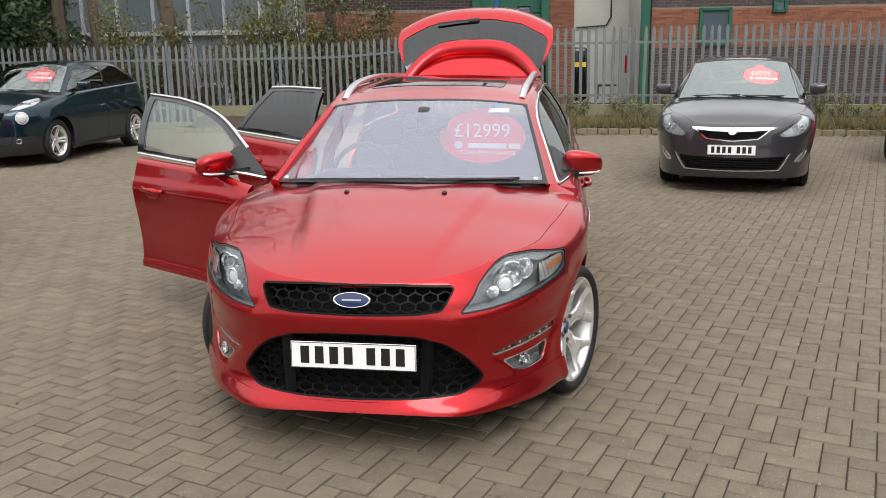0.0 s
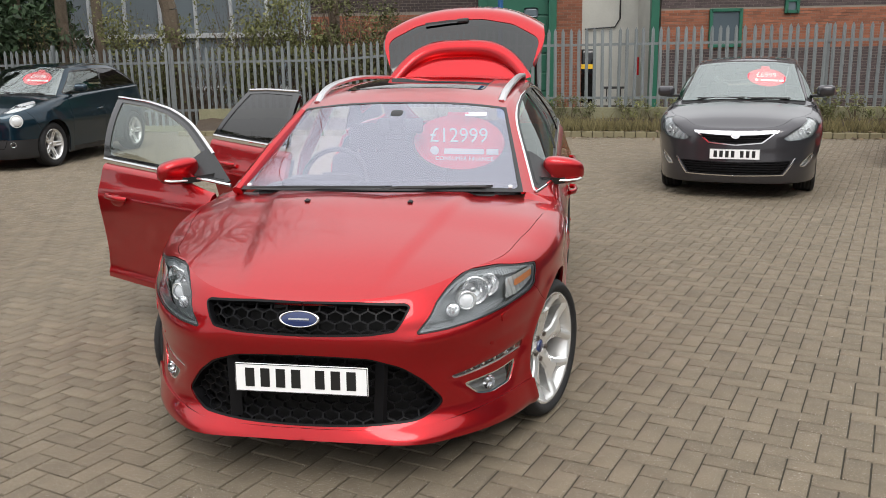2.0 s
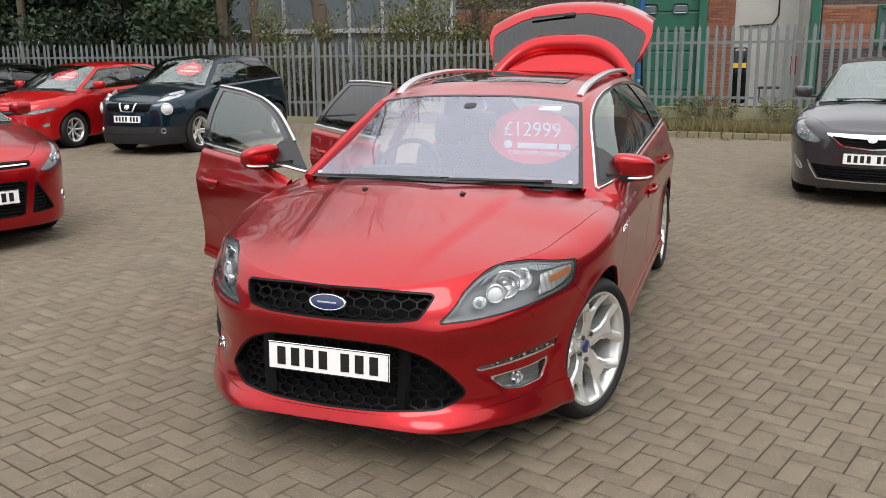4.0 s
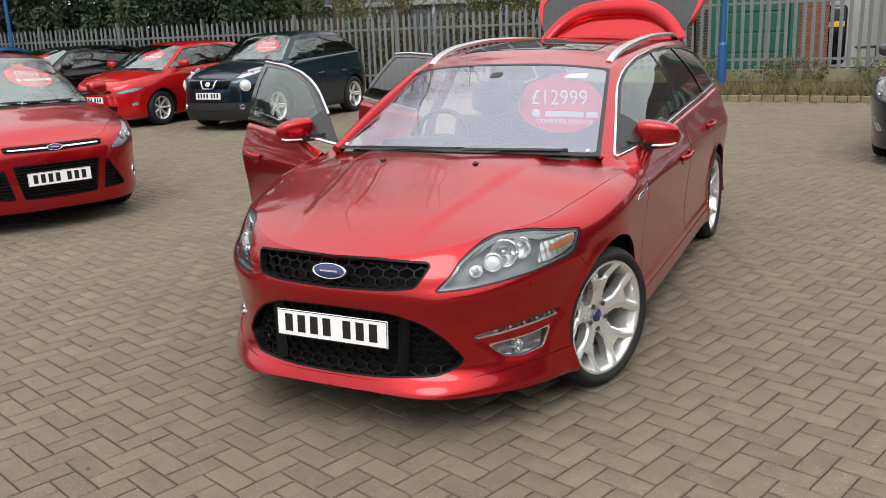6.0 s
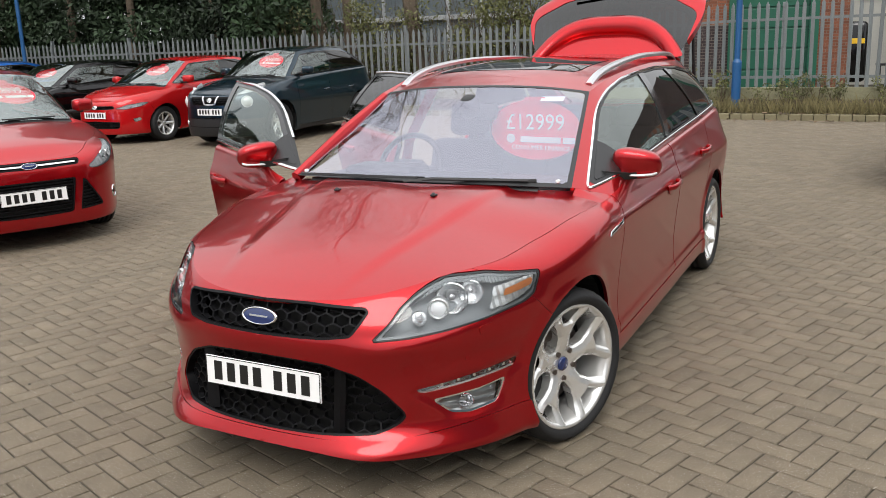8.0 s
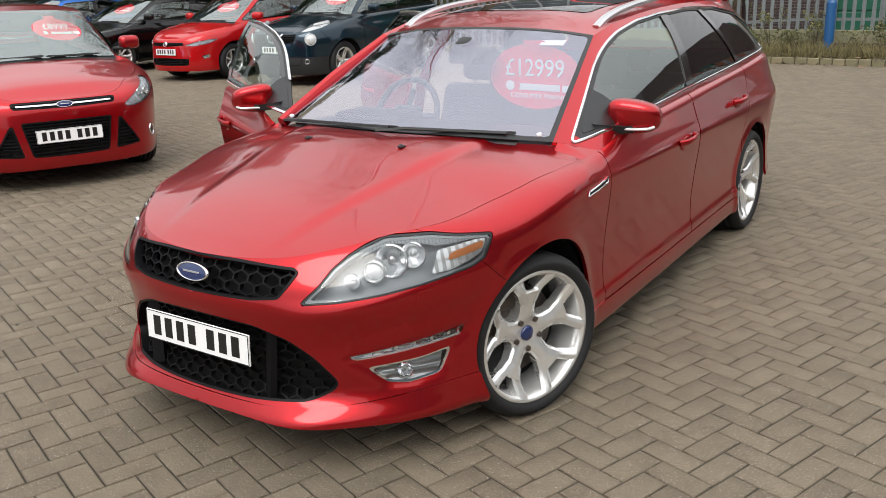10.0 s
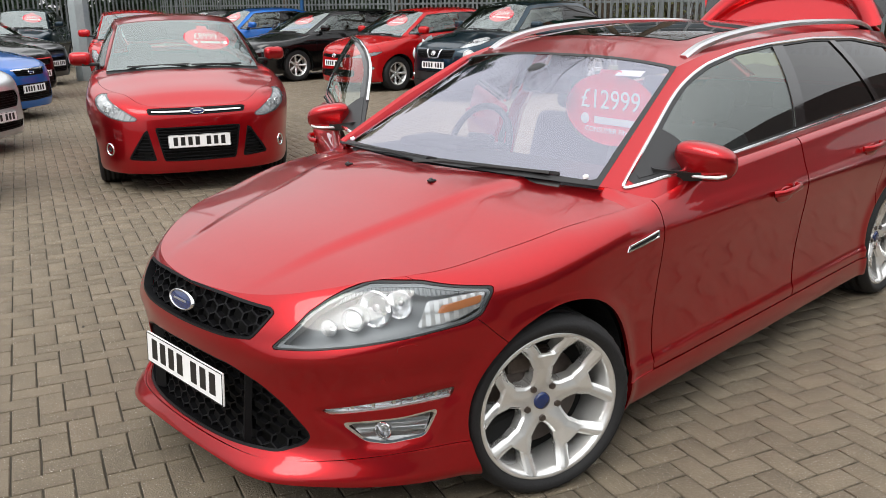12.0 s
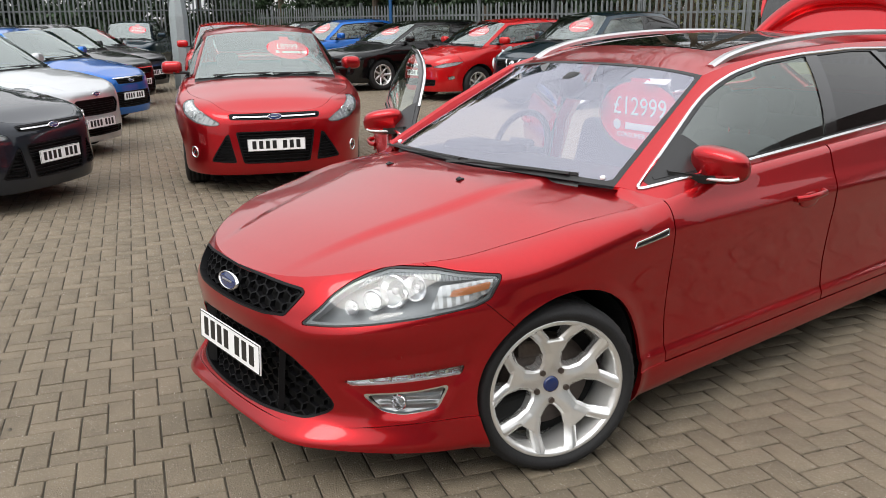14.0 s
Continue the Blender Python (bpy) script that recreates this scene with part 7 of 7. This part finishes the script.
def buildings():
    brick_wall("wall_brick_left", -4.6, 0.25, 1.75, 2.8, BRICK, label="orange-red brick band on an industrial unit")
    brick_wall("wall_brick_left_top", -4.6, 0.25, 2.8, 5.6, BRICK_DARK, label="dark brick upper wall of an industrial unit")
    brick_wall("wall_brick_left_base", -4.6, 0.25, 0.0, 1.75, BRICK_DARK, label="dark brick base of an industrial unit")
    brick_wall("wall_brick_pier", 2.1, 2.95, 0.0, 5.6, BRICK, label="brick pier between two loading doors")
    brick_wall("wall_brick_right", 5.1, 16.0, 1.65, 2.75, BRICK, label="orange-red brick band with a small window")
    brick_wall("wall_brick_right_top", 5.1, 16.0, 2.75, 5.6, BRICK_DARK, label="dark brick upper wall of the unit")
    brick_wall("wall_brick_right_base", 5.1, 16.0, 0.0, 1.65, BRICK_DARK, label="dark brick base of the brick wall")
    # green shutter with ribs and two portholes
    bm = bmesh.new()
    add_box(bm, (1.18, FACADE_Y + 0.2, 2.4), (1.86, 0.06, 4.8))
    door = tagged(part("door_1", bm, GREEN_PAINT), "dark green panelled loading door, shut", "door", kind="structure")
    for k in range(9):
        bm = bmesh.new()
        add_box(bm, (1.18, FACADE_Y + 0.155, 0.3 + k * 0.52), (1.84, 0.03, 0.48), 0.012)
        part("door_panel", bm, GREEN_PAINT, door)
    for x in (0.75, 1.55):
        bm = bmesh.new()
        add_box(bm, (x, FACADE_Y + 0.13, 2.72), (0.40, 0.02, 0.26), 0.06)
        pane = part("door_pane", bm, OFFICE_GLASS, door)
    for x in (0.2, 2.13, 4.92):
        bm = bmesh.new()
        add_box(bm, (x, FACADE_Y - 0.02, 2.7), (0.22, 0.24, 5.4), 0.01)
        tagged(part("green_post", bm, GREEN_PAINT), "dark green steel door post", "post", kind="structure")
    # open bay: white walls inside
    bm = bmesh.new()
    add_box(bm, (3.9, FACADE_Y + 2.6, 2.7), (2.3, 0.1, 5.4))
    add_box(bm, (2.9, FACADE_Y + 1.4, 2.7), (0.1, 2.5, 5.4))
    add_box(bm, (4.95, FACADE_Y + 1.4, 2.7), (0.1, 2.5, 5.4))
    tagged(part("wall_bay", bm, WHITE_WALL), "white painted walls inside an open loading bay", "wall", kind="structure")
    bm = bmesh.new()
    add_box(bm, (3.15, FACADE_Y + 0.7, 0.95), (0.5, 1.0, 1.5), 0.12, segs=3)
    van = tagged(part("parked_van", bm, BLACK_PAINT, smooth=True), "back of a black vehicle in the loading bay", "vehicle")
    bm = bmesh.new()
    add_box(bm, (3.1, FACADE_Y + 0.19, 1.22), (0.46, 0.015, 0.13), 0.004)
    part("rear_plate", bm, material("yellow_plate", (0.75, 0.45, 0.02), 0.4), van, "yellow number plate")
    bm = bmesh.new()
    add_cyl(bm, (4.62, FACADE_Y + 0.9, 0.95), (4.62, FACADE_Y + 0.9, 1.45), 0.075, n=14)
    tagged(part("fire_extinguisher", bm, RED_FLAT, smooth=True), "red fire extinguisher on the bay wall", "extinguisher")
    bm = bmesh.new()
    for dx in (-0.2, 0.2):
        add_cyl(bm, (4.0 + dx, FACADE_Y + 1.0, 0.2), (4.0 + dx, FACADE_Y + 1.0, 0.6), 0.02, n=8)
    add_box(bm, (4.0, FACADE_Y + 1.0, 0.6), (0.6, 0.4, 0.06), 0.01)
    tagged(part("trolley", bm, TRIM), "dark metal trolley in the loading bay", "trolley")
    bm = bmesh.new()
    sweep(bm, [(4.35, FACADE_Y + 2.5, 5.0), (4.35, FACADE_Y + 2.5, 2.6), (4.2, FACADE_Y + 2.5, 2.35), (3.3, FACADE_Y + 2.5, 2.3)], round_section(0.025, 6))
    tagged(part("cable", bm, TRIM), "black cable hanging on the bay wall", "cable")
    for x, z, w, h in ((6.85, 2.2, 0.8, 0.95), (8.6, 2.75, 0.3, 0.3)):
        bm = bmesh.new()
        for sx in (-1, 1):
            add_box(bm, (x + sx * w / 2, FACADE_Y - 0.03, z), (0.09, 0.09, h + 0.09), 0.01)
            add_box(bm, (x, FACADE_Y - 0.03, z + sx * h / 2), (w, 0.09, 0.09), 0.01)
        win = tagged(part("window_1" if w > 0.5 else "wall_vent", bm, GREEN_PAINT), "green-framed window in the brick wall" if w > 0.5 else "square vent on the brick wall", "window" if w > 0.5 else "vent", kind="structure")
        bm = bmesh.new()
        add_box(bm, (x, FACADE_Y - 0.01, z), (w, 0.02, h))
        part("pane", bm, OFFICE_GLASS, win)
    # glazed office behind the trees
    office = tagged(new("office_building"), "pale office building with tall glazing behind the trees", "building")
    bm = bmesh.new()
    add_box(bm, (-13, 31.0, 4.0), (16, 0.3, 8))
    part("glazing", bm, PALE_GLASS, office)
    for x in np.arange(-21, -4.9, 1.25):
        bm = bmesh.new()
        add_box(bm, (x, 30.8, 4), (0.10, 0.14, 8), 0.01)
        part("mullion", bm, OFFICE_FRAME, office)
    for z in (0.6, 2.4, 4.4, 6.4, 8.0):
        bm = bmesh.new()
        add_box(bm, (-13, 30.78, z), (16, 0.12, 0.16), 0.01)
        part("transom", bm, OFFICE_FRAME, office)
    # showroom along the open side of the forecourt
    bm = bmesh.new()
    add_box(bm, (10.5, -3.0, 4.3), (0.4, 36, 1.9))
    tagged(part("wall_showroom_upper", bm, CLADDING), "olive-beige cladding of the showroom", "wall", kind="structure")
    bm = bmesh.new()
    add_box(bm, (10.6, -3.0, 1.675), (0.3, 36, 3.35))
    tagged(part("wall_showroom_glass", bm, OFFICE_GLASS), "dark showroom glazing", "wall", kind="structure")


def leaves(name, mat, spots, n, size, parent=None, label="", seed=1, flat=1.0):
    """A crown of many small leaf clumps round the given (x, y, z, r)."""
    rng = np.random.default_rng(seed)
    V, F = [], []
    weights = np.array([r**2 for *_, r in spots])
    pick = rng.choice(len(spots), n, p=weights / weights.sum())
    for k in pick:
        x, y, z, r = spots[k]
        d = rng.standard_normal(3)
        d /= np.linalg.norm(d)
        c = np.array([x, y, z]) + d * r * rng.uniform(0.45, 1.0) * (1, 1, flat)
        u = rng.standard_normal(3)
        u /= np.linalg.norm(u)
        w = np.cross(u, rng.standard_normal(3))
        w /= np.linalg.norm(w)
        q = size * rng.uniform(0.6, 1.4)
        b = len(V)
        V += [c - u * q, c + w * q * 0.45, c + u * q, c - w * q * 0.45]
        F.append((b, b + 1, b + 2, b + 3))
    return mesh_object(name, V, F, mat, parent, label, smooth=False)


def bare_tree(x, y, h, seed, r0=0.16, depth=6, lean=0.0):
    """A bare tree: tapered trunk, limbs and fine twigs."""
    rng = random.Random(seed)
    root = tagged(new("bare_tree"), "tall bare deciduous tree behind the fence", "tree")
    limbs, twigs = bmesh.new(), bmesh.new()
    def grow(p, d, length, r, level):
        q = p
        steps = 3 if level < 3 else 2
        for k in range(steps):
            d2 = (d + Vector((rng.uniform(-1, 1), rng.uniform(-1, 1), rng.uniform(-0.3, 0.6))) * 0.16).normalized()
            e = q + d2 * length / steps
            ra, rb = r * (1 - 0.3 * k / steps), r * (1 - 0.3 * (k + 1) / steps)
            add_cyl(limbs if level < 3 else twigs, q, e, ra, rb, 8 if level < 2 else 5 if level < 3 else 3, False)
            q, d = e, d2
            if level < depth and (level > 0 or k > 0):
                for _ in range(2 if level < depth - 1 else 3):
                    a = rng.uniform(0, 2 * math.pi)
                    side = d.cross(Vector((math.cos(a), math.sin(a), 0.2))).normalized()
                    grow(q, (d * rng.uniform(0.5, 1.0) + side * rng.uniform(0.5, 0.9)).normalized(), length * rng.uniform(0.5, 0.68), rb * rng.uniform(0.42, 0.6), level + 1)
        
    grow(Vector((x, y, 0)), Vector((lean, 0, 1)).normalized(), h * 0.52, r0, 0)
    part("trunk", limbs, BARK, root, "", True)
    part("crown", twigs, TWIG, root)
    return root


def planting():
    # conifer screen
    for k, (x, y, h) in enumerate(((-11.2, 21.8, 8.6), (-13.6, 22.2, 10.6), (-16.2, 21.9, 12.0), (-18.8, 22.3, 13.2), (-21.6, 22.0, 12.4), (-24.4, 22.3, 11.8), (-27.4, 22.0, 10.0), (-30.5, 22.2, 9.2), (-12.4, 23.6, 7.5), (-15.0, 23.8, 8.5), (-17.5, 23.7, 9.0), (-20.2, 23.9, 9.0), (-23.0, 23.8, 9.0), (-26.0, 23.8, 8.5))):
        root = tagged(new("conifer"), "dense dark green conifer in a screen behind the fence", "tree", "conifer screen")
        bm = bmesh.new()
        add_cyl(bm, (x, y, 0), (x, y, h * 0.9), 0.14, 0.03, 10)
        part("trunk", bm, BARK, root)
        rng = random.Random(k)
        spots = []
        for q in range(70):
            t = rng.random() ** 1.2
            a = rng.uniform(0, 2 * math.pi)
            r = (1.75 - 1.1 * t) * rng.uniform(0.5, 1.0)
            spots.append((x + r * math.cos(a), y + 0.8 * r * math.sin(a), 0.5 + t * (h - 0.8), rng.uniform(0.5, 0.85)))
        leaves("crown", CONIFER, spots, *((17000, 0.09) if k < 8 else (7000, 0.13)), root, "", k + 10, 0.8)
    # thin evergreen shrubs over the fence
    for k, (x, y, h) in enumerate(((-2.6, 20.6, 3.2), (-3.9, 21.0, 3.6), (-5.2, 20.8, 2.9), (-7.6, 20.9, 2.4))):
        root = tagged(new("shrub"), "straggling olive-green shrub rising above the fence", "shrub", "shrubs behind the fence")
        rng = random.Random(40 + k)
        bm = bmesh.new()
        spots = []
        for q in range(26):
            a, t = rng.uniform(0, 2 * math.pi), rng.uniform(0.35, 1)
            e = Vector((x + 1.0 * t * math.cos(a), y + 0.5 * t * math.sin(a), h * t))
            add_cyl(bm, (x + 0.2 * math.cos(a), y, 0), e, 0.016, 0.005, 4)
            spots.append((e.x, e.y, e.z, rng.uniform(0.2, 0.42)))
            spots.append((e.x * 0.6 + x * 0.4, e.y, e.z * 0.62, rng.uniform(0.15, 0.35)))
        part("branchwork", bm, TWIG, root)
        leaves("leaves", SHRUB, spots, 3600, 0.045, root, "", 60 + k)
    for k, (x, y, h, r) in enumerate(((-6.95, 21.3, 16.0, 0.20), (-9.0, 21.5, 15.0, 0.14), (-9.9, 21.6, 14.5, 0.15), (-3.4, 21.9, 14.0, 0.14), (-12.4, 23.6, 15.5, 0.17))):
        bare_tree(x, y, h, 7 + k, r)
    # bare thicket between the trees
    for k, (x, y, h) in enumerate(((-8.6, 21.2, 3.0), (-6.6, 21.4, 2.8), (-5.0, 21.6, 3.4), (-3.4, 21.2, 3.6), (-2.2, 21.4, 3.0), (-10.2, 21.0, 2.6))):
        root = tagged(new("thicket"), "brown leafless thicket behind the fence", "shrub", "bare thicket")
        rng = random.Random(80 + k)
        bm = bmesh.new()
        for q in range(190):
            a, t = rng.uniform(0, 2 * math.pi), rng.uniform(0.3, 1)
            p = Vector((x + rng.uniform(-0.5, 0.5), y + rng.uniform(-0.3, 0.3), 0))
            for s in range(4):
                e = p + Vector((rng.uniform(-0.3, 0.3) + 0.25 * math.cos(a), rng.uniform(-0.2, 0.2), h * t / 4))
                add_cyl(bm, p, e, 0.010 - 0.002 * s, 0.008 - 0.002 * s, 3, False)
                p = e
        part("branchwork", bm, TWIG, root)
        leaves("leaves", SHRUB, [(x + rng.uniform(-0.8, 0.8), y, rng.uniform(0.5, h * 0.9), 0.5) for _ in range(8)], 900, 0.04, root, "", 90 + k)
    # weeds at the foot of the wall
    rng = random.Random(9)
    for k in range(74):
        x = rng.uniform(-0.8, 11.5)
        y = fence_y(x) - rng.uniform(0.15, 0.6)
        h = rng.uniform(0.3, 0.75)
        root = tagged(new("weed"), "thin half-bare weed in the planting strip", "weed", "weeds below the fence")
        bm = bmesh.new()
        spots = []
        for q in range(9):
            a, t = rng.uniform(0, 2 * math.pi), rng.uniform(0.4, 1)
            e = Vector((x + 0.25 * t * math.cos(a), y + 0.2 * t * math.sin(a), 0.15 + h * t))
            add_cyl(bm, (x, y, 0.1), e, 0.005, 0.002, 4)
            spots.append((e.x, e.y, e.z, 0.09))
        tagged(part("branchwork", bm, TWIG, root), kind="stuff")
        leaves("leaves", SHRUB, spots, 150, 0.026, root, "", 200 + k)


verge()
buildings()
planting()
fence()
side_fence()
pavers()
